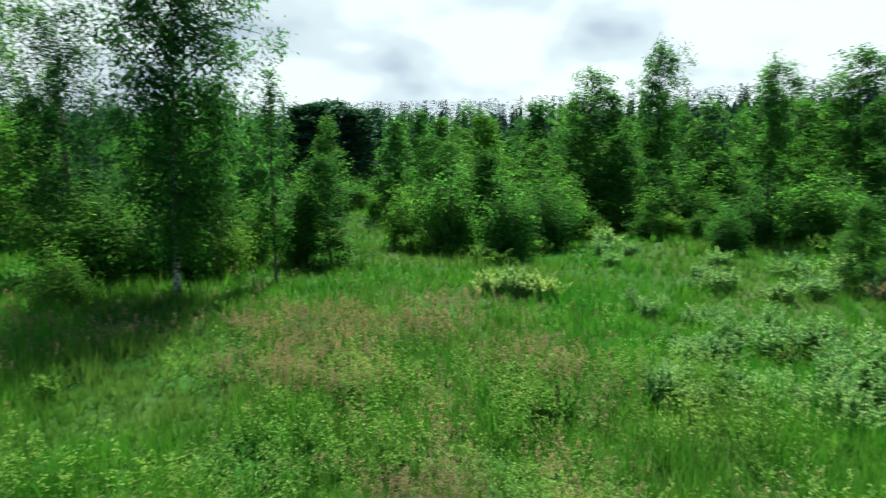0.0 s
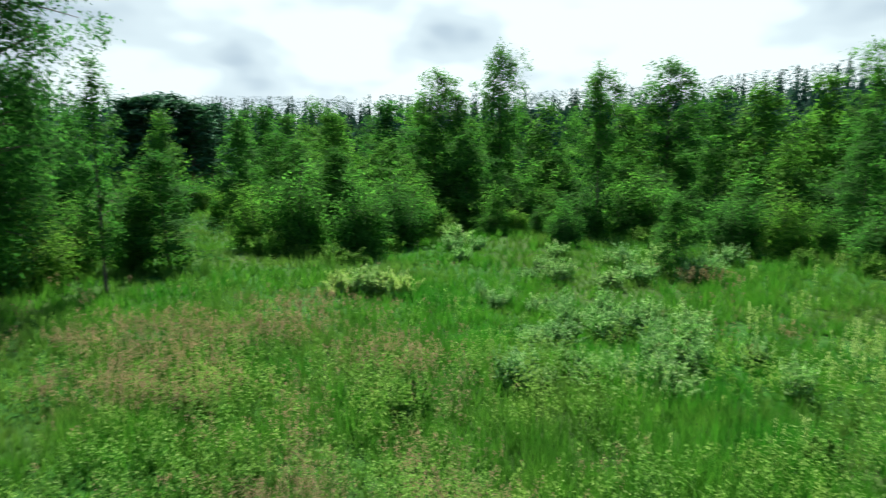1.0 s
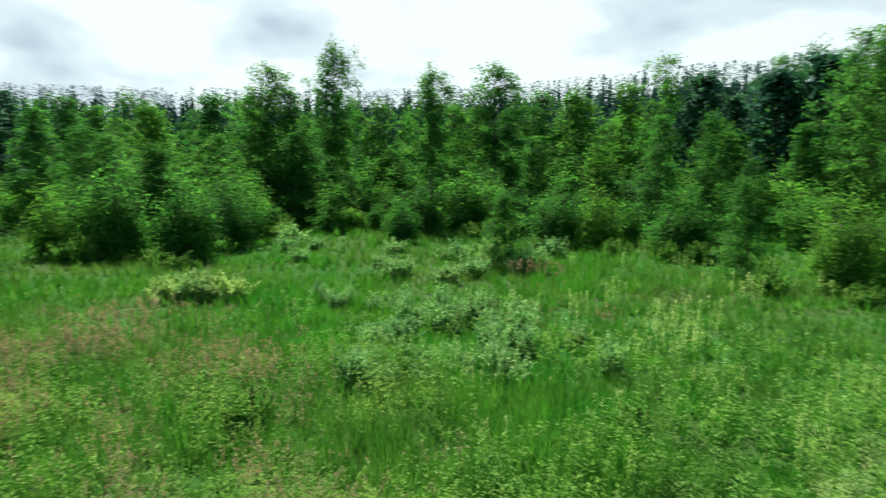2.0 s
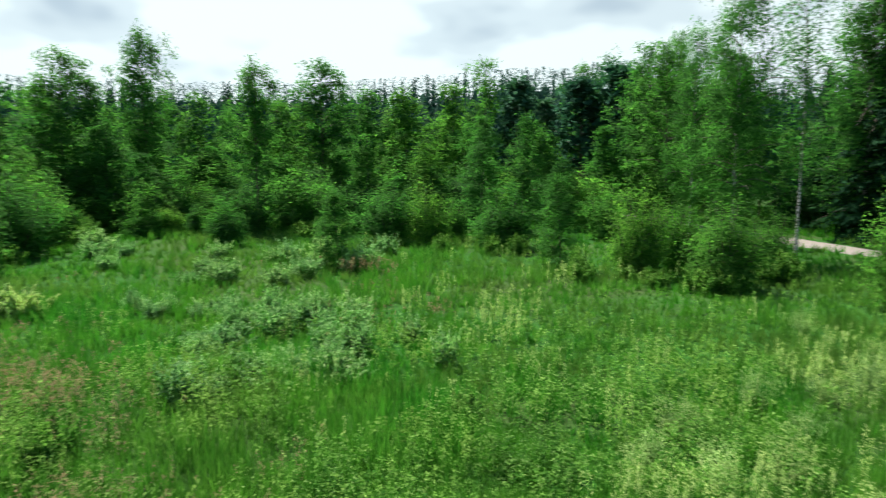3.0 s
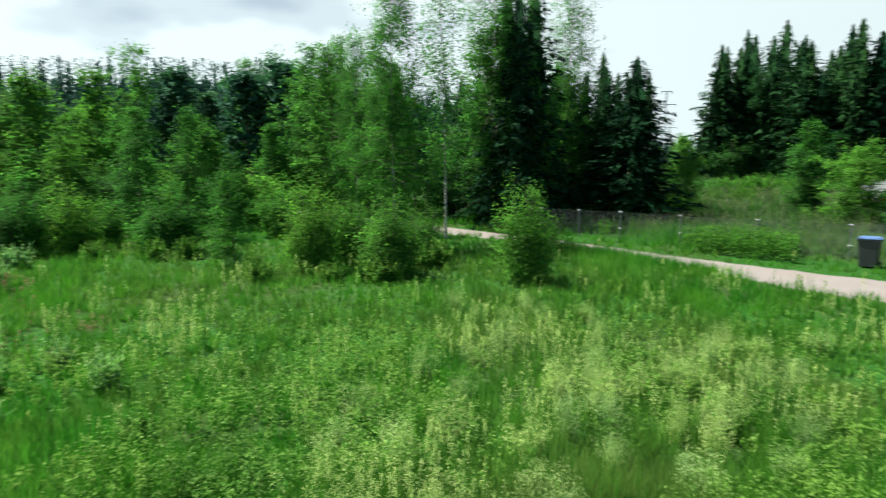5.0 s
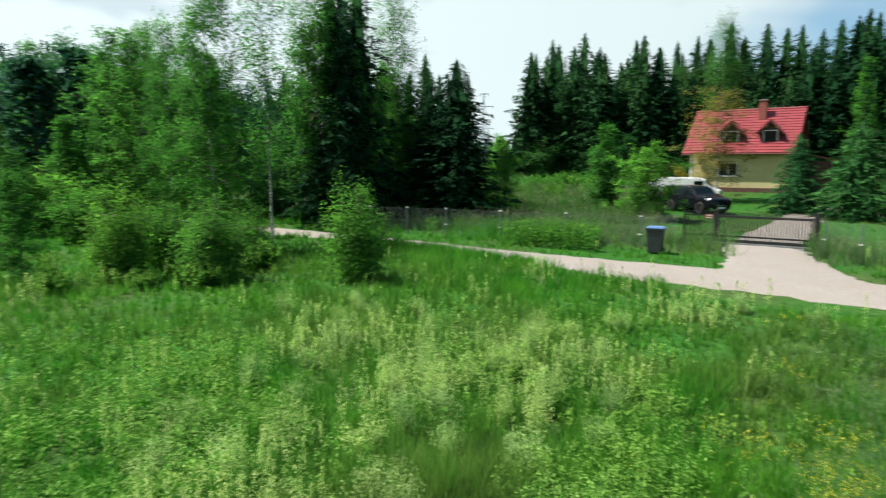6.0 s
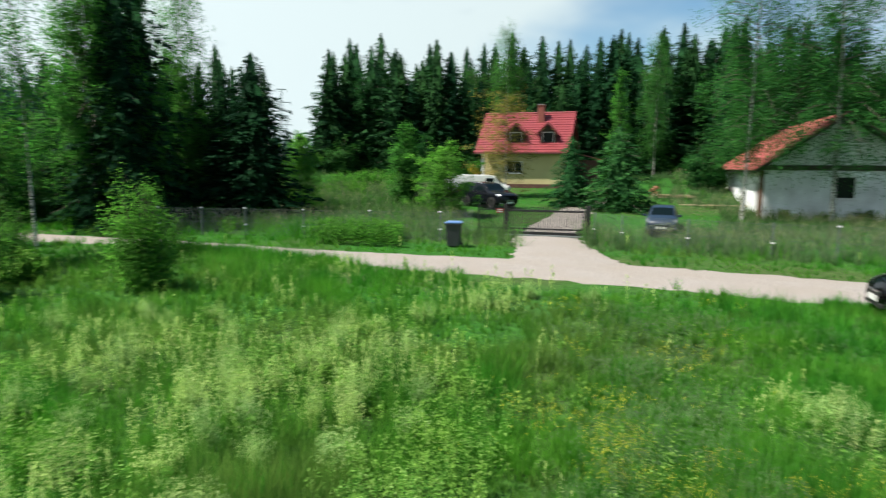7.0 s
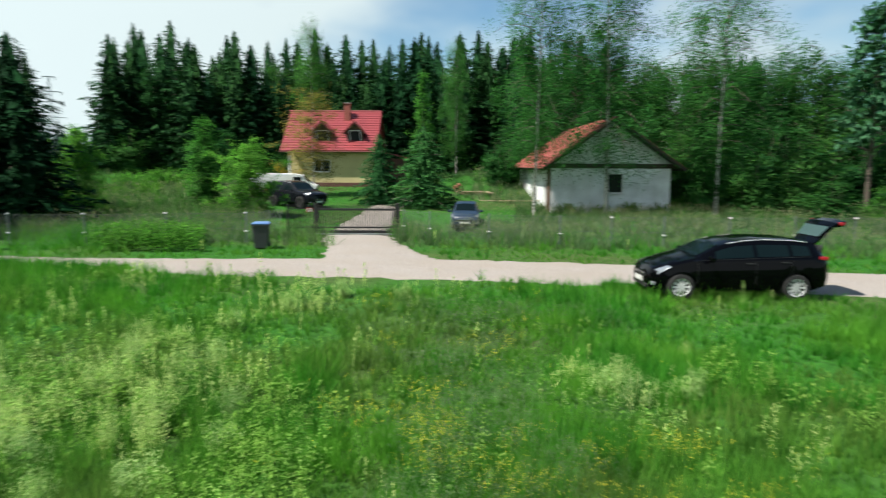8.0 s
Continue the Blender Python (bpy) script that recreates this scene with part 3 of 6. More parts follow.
# kind: variants of (height, radius, maker), name, bark, leaf material
KINDS = {
    # Dark bark on the thicket birches stands in for trunks in shadow.
    "birch": ([(10.0, 2.0, lambda s=s: broadleaf(s, 10.0, 2.0, 0.14, 58, 11000, 0.098, egg, 0.75, 0.55, 0.09, 0.02, 0.05, 0.30)) for s in (11, 12, 13)], "birch_tree", DARK_BARK, BIRCH_LEAF),
    "birch_far": ([(10.0, 2.0, lambda s=s: broadleaf(s, 10.0, 2.0, 0.10, 36, 6400, 0.115, egg, 0.75, 0.5, 0.09, 0.02, 0.05, 0.36)) for s in (14, 15, 16, 17)], "birch_tree", DARK_BARK, BIRCH_LEAF),
    "hero": ([(8.0, 1.6, lambda: broadleaf(21, 8.0, 1.6, 0.12, 90, 38000, 0.062, tall_round, 0.8, 0.5, 0.085, 0.02, 0.05, 0.34, 4))], "birch_tree", BIRCH_BARK, BIRCH_LEAF),
    "roadside": ([(10.0, 2.0, lambda s=s: broadleaf(s, 10.0, 2.0, 0.12, 70, 26000, 0.064, egg, 0.75, 0.55, 0.09, 0.02, 0.05, 0.30)) for s in (18, 19)], "birch_tree", BIRCH_BARK, BIRCH_LEAF),
    "airy": ([(14.0, 2.2, lambda s=s: broadleaf(s, 14.0, 2.2, 0.16, 66, 17000, 0.088, tall_round, 0.9, 0.85, 0.10, 0.015, 0.04, 0.34, hang=0.5)) for s in (31, 32)], "birch_tree", BIRCH_BARK, BIRCH_LEAF),
    "tall": ([(15.0, 2.3, lambda s=s: broadleaf(s, 15.0, 2.3, 0.25, 64, 24000, 0.066, tall_round, 0.9, 1.0, 0.11, 0.012, 0.035, 0.36, hang=0.8)) for s in (33, 34)], "birch_tree", BIRCH_BARK, SHADED_LEAF),
    "sparse": ([(14.0, 1.6, lambda: broadleaf(36, 14.0, 1.6, 0.30, 54, 5600, 0.080, tall_round, 0.9, 1.0, 0.062, 0.015, 0.05, 0.30, hang=0.6))], "birch_tree", BIRCH_BARK, BIRCH_LEAF),
    "stem": ([(9.0, 1.7, lambda s=s: broadleaf(s, 9.0, 1.7, 0.38, 46, 9000, 0.095, egg, 0.75, 0.5, 0.10, 0.015, 0.04, 0.34)) for s in (37, 38)], "birch_tree", DARK_BARK, BIRCH_LEAF),
    # Birch-like trees given the dark alder leaf colour in place of shade on them.
    "shade": ([(12.0, 2.6, lambda s=s: broadleaf(s, 12.0, 2.6, 0.08, 64, 13000, 0.120, tall_round, 0.7, 0.75, 0.12, 0.02, 0.04, 0.42, hang=0.45)) for s in (24, 25, 26)], "alder_tree", DARK_BARK, DARK_LEAF),
    "bronze": ([(8.0, 1.6, lambda: broadleaf(35, 8.0, 1.6, 0.2, 56, 5200, 0.080, tall_round, 0.8, 0.8, 0.06, 0.02, 0.05, 0.3))], "birch_tree", BIRCH_BARK, BRONZE_LEAF),
    "garden": ([(5.0, 1.9, lambda s=s: conifer(s, 5.0, 1.7, 0.0, 280, 24, 0.085, 0.75)) for s in (76, 77)], "spruce_tree", DARK_BARK, LIGHT_SPRUCE),
    "bushy": ([(5.0, 1.7, lambda s=s: broadleaf(s, 5.0, 1.7, 0.03, 60, 13000, 0.085, egg, 0.7, 0.4, 0.06, 0.02, 0.04, 0.26)) for s in (47, 48)], "garden_tree", DARK_BARK, BRIGHT_LEAF),
    "sapling": ([(6.0, 1.3, lambda s=s: broadleaf(s, 6.0, 1.3, 0.06, 44, 8000, 0.066, cone, 0.7, 0.35, 0.045, 0.03, 0.05, 0.25)) for s in (41, 42, 43)], "young_birch", DARK_BARK, BIRCH_LEAF),
    "sapling_far": ([(6.0, 1.3, lambda s=s: broadleaf(s, 6.0, 1.3, 0.06, 32, 5600, 0.084, cone, 0.7, 0.35, 0.045, 0.03, 0.05, 0.27)) for s in (44, 45, 46)], "young_birch", DARK_BARK, BIRCH_LEAF),
    "slim": ([(5.9, 0.8, lambda: broadleaf(51, 5.9, 0.8, 0.15, 40, 4600, 0.060, cone, 0.8, 0.3, 0.05, 0.02, 0.05, 0.17))], "young_birch", DARK_BARK, BIRCH_LEAF),
    "shrub": ([(3.0, 1.2, lambda s=s: shrub_shape(s, 3.0, 1.25, 13, 7600, 0.060, 0.20)) for s in (61, 62, 63)], "shrub", DARK_BARK, SHRUB_LEAF),
    "shrub_far": ([(3.0, 1.2, lambda s=s: shrub_shape(s, 3.0, 1.25, 10, 4600, 0.070, 0.20, 5)) for s in (58, 59, 60)], "shrub", DARK_BARK, SHRUB_LEAF),
    "golden": ([(3.0, 1.2, lambda: shrub_shape(70, 3.0, 1.1, 11, 4200, 0.075))], "shrub", DARK_BARK, GOLD_LEAF),
    "alder": ([(3.0, 1.2, lambda s=s: shrub_shape(s, 3.0, 1.2, 9, 5200, 0.072)) for s in (66, 67)], "shrub", DARK_BARK, DARK_LEAF),
    "alder_far": ([(3.0, 1.2, lambda s=s: shrub_shape(s, 3.0, 1.25, 10, 3400, 0.085, 0.2, 4)) for s in (68, 69)], "shrub", DARK_BARK, DARK_LEAF),
    "near": ([(3.0, 1.2, lambda s=s: shrub_shape(s, 3.0, 1.35, 22, 13000, 0.048, 0.19, 13)) for s in (64, 65, 57)], "shrub", DARK_BARK, BRIGHT_LEAF),
    "weed": ([(0.8, 0.55, lambda s=s: weed_shape(s, 0.8, 0.55, 26, 1900, 0.044)) for s in (91, 92, 93)], "weed_clump", DARK_BARK, WILLOW_LEAF),
    "plume": ([(0.6, 0.35, lambda s=s: weed_shape(s, 0.6, 0.35, 24, 1900, 0.015, 0.30, 1.9)) for s in (96, 97, 98)], "flowering_weed", DARK_BARK, SEED_PALE),
    "mound": ([(1.6, 2.4, lambda s=s: weed_shape(s, 1.6, 2.2, 60, 3000, 0.10)) for s in (88, 89)], "weed_clump", DARK_BARK, SHRUB_LEAF),
    "lowbush": ([(0.8, 0.9, lambda s=s: weed_shape(s, 0.8, 0.9, 60, 4200, 0.055)) for s in (86, 87)], "low_bush", DARK_BARK, SEED_PALE),
    "herb": ([(0.8, 0.55, lambda s=s: weed_shape(s, 0.8, 0.55, 20, 1500, 0.052)) for s in (94, 95)], "weed_clump", DARK_BARK, HERB),
    "spruce": ([(12.0, 2.2, lambda s=s: conifer(s, 12.0, 2.5, 0.02, 300, 21, 0.165, 0.66)) for s in (71, 72)], "spruce_tree", DARK_BARK, SPRUCE_NEEDLE),
    "wall": ([(16.0, 2.3, lambda s=s: conifer(s, 16.0, 3.0, 0.02, 240, 14, 0.27, 0.68)) for s in (73, 74, 75)], "spruce_tree", DARK_BARK, SPRUCE_NEEDLE),
    "pine": ([(9.0, 2.0, lambda s=s: pine(s, 9.0, 2.0, 34, 2600, 0.17)) for s in (81, 82)], "pine_tree", DARK_BARK, PINE_NEEDLE),
}
FAR_FROM = {"birch": 45.0, "sapling": 34.0, "shrub": 30.0, "alder": 30.0}
LABELS = {
    "sparse": "thin tall birch with pale trunk and sparse drooping twigs", "stem": "round-crowned birch on a bare stem coloured dark as in shadow", "shade": "broad tree with drooping boughs, its leaves darkened for shade",
    "bushy": "bushy light green young tree by the fence", "roadside": "tall leafy birch beside the sandy track",
    "birch": "green birch in the thicket, slender trunk coloured dark as in shadow", "hero": "tall birch with white trunk and loose leafy crown",
    "airy": "tall airy birch with drooping twigs and white trunk", "sapling": "young green birch with leaves down to the ground",
    "tall": "tall white-trunked birch bare below with drooping crown", "bronze": "thin birch with sparse bronze-brown foliage", "garden": "light green garden spruce with dense boughs",
    "slim": "slim young birch with thin dark stem", "shrub": "bushy light green shrub at the meadow edge",
    "alder": "dense dark green shrub in the thicket", "near": "bushy leafy shrub standing in the meadow grass",
    "golden": "golden yellow garden shrub beside the house", "weed": "grey-green leafy weed clump in the meadow", "lowbush": "low yellow-green leafy bush in the meadow", "herb": "fresh green leafy weed clump in the meadow",
    "plume": "pale yellow-green flowering weed with feathery plumes", "mound": "low grey-green bush on the rough grass rise",
    "spruce": "dark green spruce with sagging boughs", "wall": "tall dark spruce in the wood behind the house", "pine": "dark bluish pine above the thicket",
}
tree_rng = random.Random(5)


def plant(kind, az, d, h, r, label="", group=""):
    """Sets one tree of that kind on the ground at a bearing and distance, with its height and crown radius."""
    base_kind = kind
    if d > FAR_FROM.get(kind, 1e9):
        kind += "_far"
    variants, name, bark, leafm = KINDS[kind]
    v = tree_rng.randrange(len(variants))
    h0, r0, maker = variants[v]
    x, y = polar(az, d)
    m = pose(x, y, float(ground_z(x, y)) - 0.02, 0, 0, tree_rng.uniform(0, 360)) @ Matrix.Diagonal((r / r0, r / r0, h / h0, 1))
    if (kind, v) not in PROTO:
        trunk, limbs, crown = maker()
        ob = thing(name, 0, 0, 0)
        if trunk is not None:
            part("trunk", mesh_of("trunk", *trunk, bark, True), None, ob)
        tagged(part("branchwork", mesh_of("branchwork", *limbs, leafm if base_kind in ("weed", "herb", "plume", "mound", "lowbush") else DARK_BARK, True), None, ob), kind="stuff")
        me = mesh_of("crown", *crown, leafm)
        part("crown", me if base_kind in ("weed", "herb", "plume", "mound", "lowbush") else round_shading(me, h0, sky=0.9 if base_kind in ("shrub", "near", "hero", "sapling") else 0.45), None, ob)
        PROTO[kind, v] = ob
    else:
        ob = copy_thing(PROTO[kind, v], Matrix())
    ob.matrix_basis = m
    return tagged(ob, label or LABELS[base_kind], {"shrub": "shrub", "golden": "shrub", "alder": "shrub", "near": "shrub", "weed": "weed", "herb": "weed", "lowbush": "shrub", "plume": "weed", "mound": "shrub"}.get(base_kind, "tree"), group or name.replace("_", " ") + "s")


# single trees and shrubs: bearing, distance, height, crown radius
plant("roadside", -37.0, 22.0, 10.5, 1.8)
plant("hero", -23.6, 16.0, 10.5, 1.4)
plant("shade", -31.0, 21.0, 7.6, 1.15)
plant("slim", -15.3, 17.7, 5.90, 0.70)
plant("sapling", -19.6, 20.8, 6.00, 0.92)
plant("near", -27.2, 19.3, 2.86, 1.49)
plant("near", -20.7, 19.5, 2.76, 1.38)
plant("near", -32.3, 15.8, 1.80, 0.80)
plant("near", -17.2, 21.5, 2.76, 0.92)
plant("near", -13.2, 21.2, 3.82, 0.92)
plant("sapling", -10.4, 21.0, 3.70, 1.31)
plant("sapling", -10.6, 37.0, 6.30, 1.20)
plant("shrub", -6.4, 38.9, 2.90, 0.84)
plant("sapling", -34.8, 30.0, 5.60, 1.56)
plant("sapling", -31.8, 31.5, 5.60, 1.10)
plant("shrub", -35.2, 28.1, 2.50, 1.47)
plant("pine", -12.8, 60.0, 9.2, 3.0)
plant("pine", -11.2, 60.0, 9.6, 3.0)
plant("pine", -9.6, 62.0, 10.00, 3.2)
plant("pine", -8.3, 60.0, 9.2, 3.0)
plant("pine", -6.6, 64.0, 9.40, 3.1)
plant("shrub", -3.4, 25.6, 2.91, 1.21)
plant("shrub", 0.3, 24.4, 4.26, 1.58)
plant("shrub", 5.8, 23.0, 3.58, 1.45)
plant("shrub", 9.3, 25.9, 3.02, 1.33)
plant("shrub", 12.0, 31.4, 2.80, 1.16)
plant("shrub", 14.4, 35.8, 3.40, 1.47)
plant("shrub", 16.9, 38.7, 3.10, 1.26)
plant("sapling", -4.4, 38.0, 6.40, 1.55)
plant("sapling", -1.8, 44.0, 7.50, 1.91)
plant("sapling", 1.6, 42.0, 6.20, 1.68)
plant("sapling", 3.9, 40.0, 7.00, 1.68)
plant("sapling", 7.8, 37.0, 7.20, 2.03)
plant("birch", 12.8, 38.6, 9.30, 2.00)
plant("sapling", 15.3, 38.0, 7.80, 1.55)
plant("stem", 19.0, 41.1, 11.00, 1.4)
plant("stem", 27.6, 30.6, 7.90, 1.1)
plant("sapling", 23.1, 40.0, 7.60, 1.68)
plant("shrub", 20.4, 39.8, 3.50, 1.58)
plant("shrub", 23.3, 39.5, 3.50, 1.58)
plant("shrub", 25.7, 39.2, 3.50, 1.26)
plant("birch", 33.3, 42.0, 10.20, 2.48)
plant("sapling", 30.1, 40.0, 7.40, 1.68)
plant("sapling", 37.4, 45.0, 8.60, 2.03)
plant("sapling", 41.0, 40.0, 8.20, 2.16)
plant("birch", 48.3, 46.0, 11.00, 1.77)
plant("sapling", 45.4, 46.0, 9.30, 1.91)
plant("sapling", 47.7, 31.0, 5.80, 1.31)
plant("sapling", 51.4, 30.0, 5.80, 1.07)
plant("pine", 51.8, 50.0, 8.90, 1.60)
plant("pine", 53.8, 52.0, 8.80, 1.90)
plant("birch", 56.8, 52.0, 11.50, 1.53)
plant("birch", 59.1, 52.0, 12.20, 2.00)
plant("pine", 59.6, 43.0, 10.0, 2.6)
plant("pine", 56.7, 43.0, 9.2, 2.4)
plant("pine", 50.8, 44.0, 9.3, 2.2)
plant("roadside", 64.6, 38.0, 10.80, 1.40)
plant("birch", 61.7, 42.0, 9.10, 1.65)
plant("sapling", 34.6, 19.6, 2.5, 0.75)
plant("shrub", 23.4, 35.2, 3.20, 1.58)
plant("shrub", 30.3, 32.1, 3.20, 1.47)
plant("shrub", 33.2, 31.4, 3.50, 1.37)
plant("shrub", 39.0, 26.6, 3.00, 1.47)
plant("shrub", 42.9, 25.6, 3.20, 1.16)
plant("shrub", 49.6, 24.5, 2.90, 1.58)
plant("sapling", 53.7, 37.7, 3.60, 1.55)
plant("sapling", 55.2, 19.6, 3.0, 0.8)
plant("near", 62.0, 19.1, 3.05, 1.05)
plant("shrub", 59.2, 28.7, 2.90, 1.16)
plant("near", 69.2, 17.9, 2.80, 1.15)
plant("near", 72.2, 21.0, 2.2, 0.9)
plant("near", 65.4, 20.4, 2.5, 1.0)
plant("near", 81.7, 16.8, 3.15, 1.0)
plant("roadside", 69.3, 24.0, 10.00, 1.40)
plant("sparse", 74.2, 25.5, 11.60, 1.35)
plant("airy", 78.4, 34.0, 13.50, 1.99)
plant("roadside", 66.0, 30.0, 9.20, 1.05)
plant("spruce", 82.0, 38.0, 14.50, 2.88)
plant("airy", 85.3, 42.0, 14.10, 1.55)
plant("spruce", 88.5, 44.0, 9.80, 2.4)
plant("spruce", 86.6, 43.0, 9.40, 2.2)
plant("spruce", 91.0, 37.0, 9.30, 3.1)
plant("spruce", 92.0, 43.0, 9.0, 1.4)
plant("bushy", 94.9, 39.0, 4.6, 1.0)
plant("sapling", 104.5, 40.7, 5.5, 1.35)
plant("alder", 104.6, 40.9, 4.0, 1.15)
plant("bushy", 108.0, 36.5, 3.9, 1.5)
plant("garden", 119.4, 43.0, 4.9, 2.3)
plant("garden", 123.5, 41.5, 5.4, 3.3)
plant("shrub", 110.4, 83.3, 3.20, 1.16)
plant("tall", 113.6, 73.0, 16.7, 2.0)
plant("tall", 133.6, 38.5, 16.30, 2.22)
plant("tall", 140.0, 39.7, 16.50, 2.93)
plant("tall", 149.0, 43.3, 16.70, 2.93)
plant("shade", 146.0, 56.0, 11.40, 3.19)
plant("shade", 150.8, 58.0, 11.20, 3.06)
plant("shade", 142.7, 60.0, 12.40, 3.19)
plant("shade", 137.3, 58.0, 14.30, 3.31)
plant("shade", 153.5, 60.0, 11.10, 2.71)
plant("shade", 156.1, 62.0, 12.60, 2.48)
plant("pine", 159.6, 48.0, 13.10, 2.20)
plant("alder", 157.8, 40.0, 2.60, 1.9)
plant("shrub", 160.2, 41.2, 1.90, 1.16)
plant("alder", 151.8, 43.0, 4.20, 1.99)
plant("alder", 147.9, 43.9, 4.60, 1.78)
plant("alder", 155.1, 44.5, 4.80, 1.78)
plant("alder", 130.6, 63.0, 2.40, 2.10)
plant("spruce", 90.2, 41.0, 8.80, 1.5)
plant("bronze", 113.5, 50.0, 7.8, 2.2)
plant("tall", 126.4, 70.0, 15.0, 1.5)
plant("slim", 123.3, 66.0, 11.5, 1.2)
plant("golden", 110.6, 55.0, 2.9, 0.8)
plant("mound", 98.6, 60.0, 1.7, 2.6)
plant("mound", 101.0, 63.0, 1.9, 3.0)
plant("mound", 103.4, 60.0, 1.7, 2.4)
plant("mound", 99.8, 52.0, 1.2, 2.0)
plant("herb", 136.6, 41.2, 0.8, 0.9)
plant("herb", 139.4, 41.6, 0.7, 1.0)
plant("herb", 142.0, 42.4, 0.9, 1.1)
plant("herb", 144.6, 43.2, 0.8, 0.9)
plant("near", 146.6, 44.0, 1.6, 1.2)
# weed clumps
plant("weed", 21.6, 9.4, 0.52, 0.40)
plant("weed", 25.2, 9.6, 0.52, 0.40)
plant("weed", 28.9, 9.7, 0.46, 0.41)
plant("weed", 24.8, 13.3, 0.70, 0.44)
plant("weed", 28.9, 11.8, 0.74, 0.56)
plant("weed", 32.1, 12.4, 0.84, 0.53)
plant("weed", 33.2, 11.7, 0.69, 0.38)
plant("weed", 36.1, 11.3, 0.77, 0.46)
plant("weed", 34.2, 9.1, 0.62, 0.44)
plant("weed", 41.2, 11.1, 0.55, 0.36)
plant("weed", 17.1, 15.0, 0.61, 0.37)
plant("weed", 20.0, 14.4, 0.54, 0.26)
plant("weed", 21.8, 17.2, 0.57, 0.52)
plant("weed", 14.8, 26.8, 1.03, 1.10)
plant("weed", 36.9, 19.2, 1.02, 0.82)
plant("weed", 30.0, 21.1, 0.91, 0.77)
plant("weed", 31.6, 18.2, 0.70, 0.77)
plant("weed", 33.2, 23.2, 0.89, 0.74)
plant("lowbush", 4.6, 16.0, 0.66, 0.85)
plant("lowbush", 7.0, 15.7, 0.78, 0.95)
plant("lowbush", 9.4, 15.5, 0.70, 0.85)
plant("herb", 10.3, 7.3, 0.66, 0.42)
plant("weed", 32.9, 12.4, 0.77, 0.42)
plant("weed", 34.4, 10.2, 0.69, 0.40)
plant("herb", 46.5, 7.4, 0.42, 0.29)
plant("herb", 75.3, 8.0, 0.38, 0.26)
plant("plume", 137.9, 8.8, 0.42, 0.37)
plant("plume", 147.2, 10.4, 0.38, 0.21)
plant("plume", 95.9, 8.8, 0.66, 0.26)
plant("plume", 99.0, 7.6, 0.68, 0.34)
plant("plume", 69.9, 6.2, 0.60, 0.41)
plant("plume", 74.8, 6.8, 0.51, 0.37)
plant("plume", 88.3, 7.9, 0.67, 0.34)
plant("plume", 95.8, 9.1, 0.60, 0.35)
plant("plume", 99.1, 7.8, 0.59, 0.39)
plant("plume", 86.1, 6.9, 0.67, 0.33)
plant("plume", 104.6, 6.7, 0.51, 0.26)
plant("plume", 79.7, 10.2, 0.80, 0.30)
plant("plume", 83.5, 11.7, 0.67, 0.35)
plant("plume", 75.1, 13.2, 0.64, 0.36)
plant("herb", -8.8, 8.1, 0.38, 0.43)
plant("herb", -33.7, 9.5, 0.47, 0.32)
plant("herb", -5.0, 5.9, 0.43, 0.33)
plant("herb", 46.5, 7.3, 0.43, 0.29)
plant("plume", 87.2, 12.7, 0.54, 0.34)
plant("plume", 97.4, 6.1, 0.48, 0.42)
plant("plume", 95.4, 7.2, 0.64, 0.27)
plant("plume", 97.9, 10.5, 0.59, 0.23)
plant("plume", 88.6, 11.0, 0.63, 0.27)
plant("plume", 97.8, 10.2, 0.66, 0.30)
plant("plume", 98.8, 12.2, 0.45, 0.25)
plant("plume", 99.0, 10.9, 0.64, 0.30)
plant("plume", 88.1, 8.8, 0.66, 0.36)
plant("plume", 104.7, 10.0, 0.50, 0.33)
plant("plume", 88.3, 9.3, 0.68, 0.27)
plant("plume", 85.5, 5.1, 0.63, 0.30)
plant("plume", 80.2, 12.2, 0.43, 0.34)
plant("plume", 92.1, 8.5, 0.66, 0.28)
plant("plume", 72.9, 5.0, 0.58, 0.23)
plant("plume", 83.4, 5.5, 0.43, 0.39)
plant("plume", 98.8, 7.0, 0.65, 0.30)
plant("plume", 101.9, 9.2, 0.66, 0.32)
plant("plume", 81.8, 13.0, 0.53, 0.27)
plant("plume", 81.5, 13.8, 0.50, 0.30)
plant("plume", 75.7, 7.7, 0.60, 0.29)
plant("plume", 94.5, 8.9, 0.67, 0.22)
plant("plume", 89.6, 8.9, 0.50, 0.29)
plant("plume", 82.3, 6.4, 0.52, 0.37)
plant("plume", 63.2, 6.5, 0.48, 0.38)
plant("plume", 77.2, 9.5, 0.45, 0.34)
plant("plume", 105.7, 7.5, 0.64, 0.25)
plant("plume", 90.2, 6.2, 0.62, 0.23)
plant("plume", 106.0, 12.0, 0.51, 0.39)
plant("plume", 65.9, 7.4, 0.55, 0.39)
plant("plume", 89.8, 7.3, 0.53, 0.40)
plant("plume", 72.1, 8.6, 0.68, 0.36)
plant("plume", 84.8, 8.4, 0.65, 0.39)
plant("plume", 101.5, 11.3, 0.43, 0.40)
plant("plume", 140.5, 8.4, 0.5, 0.4)
plant("plume", 141.6, 8.8, 0.5, 0.4)
plant("plume", 143.4, 8.1, 0.5, 0.4)
plant("plume", 147.8, 8.6, 0.5, 0.4)
plant("plume", 121.5, 14.2, 0.5, 0.4)
plant("plume", 116.0, 14.6, 0.5, 0.4)
plant("plume", 111.0, 13.4, 0.5, 0.4)
plant("spruce", 79.6, 36.0, 13.6, 2.6)
plant("spruce", 80.6, 33.0, 12.0, 2.4)
plant("shrub", -30.5, 19.5, 3.2, 1.6)
plant("shrub", -24.6, 20.5, 3.4, 1.5)
plant("weed", 30.4, 8.9, 0.65, 0.34)
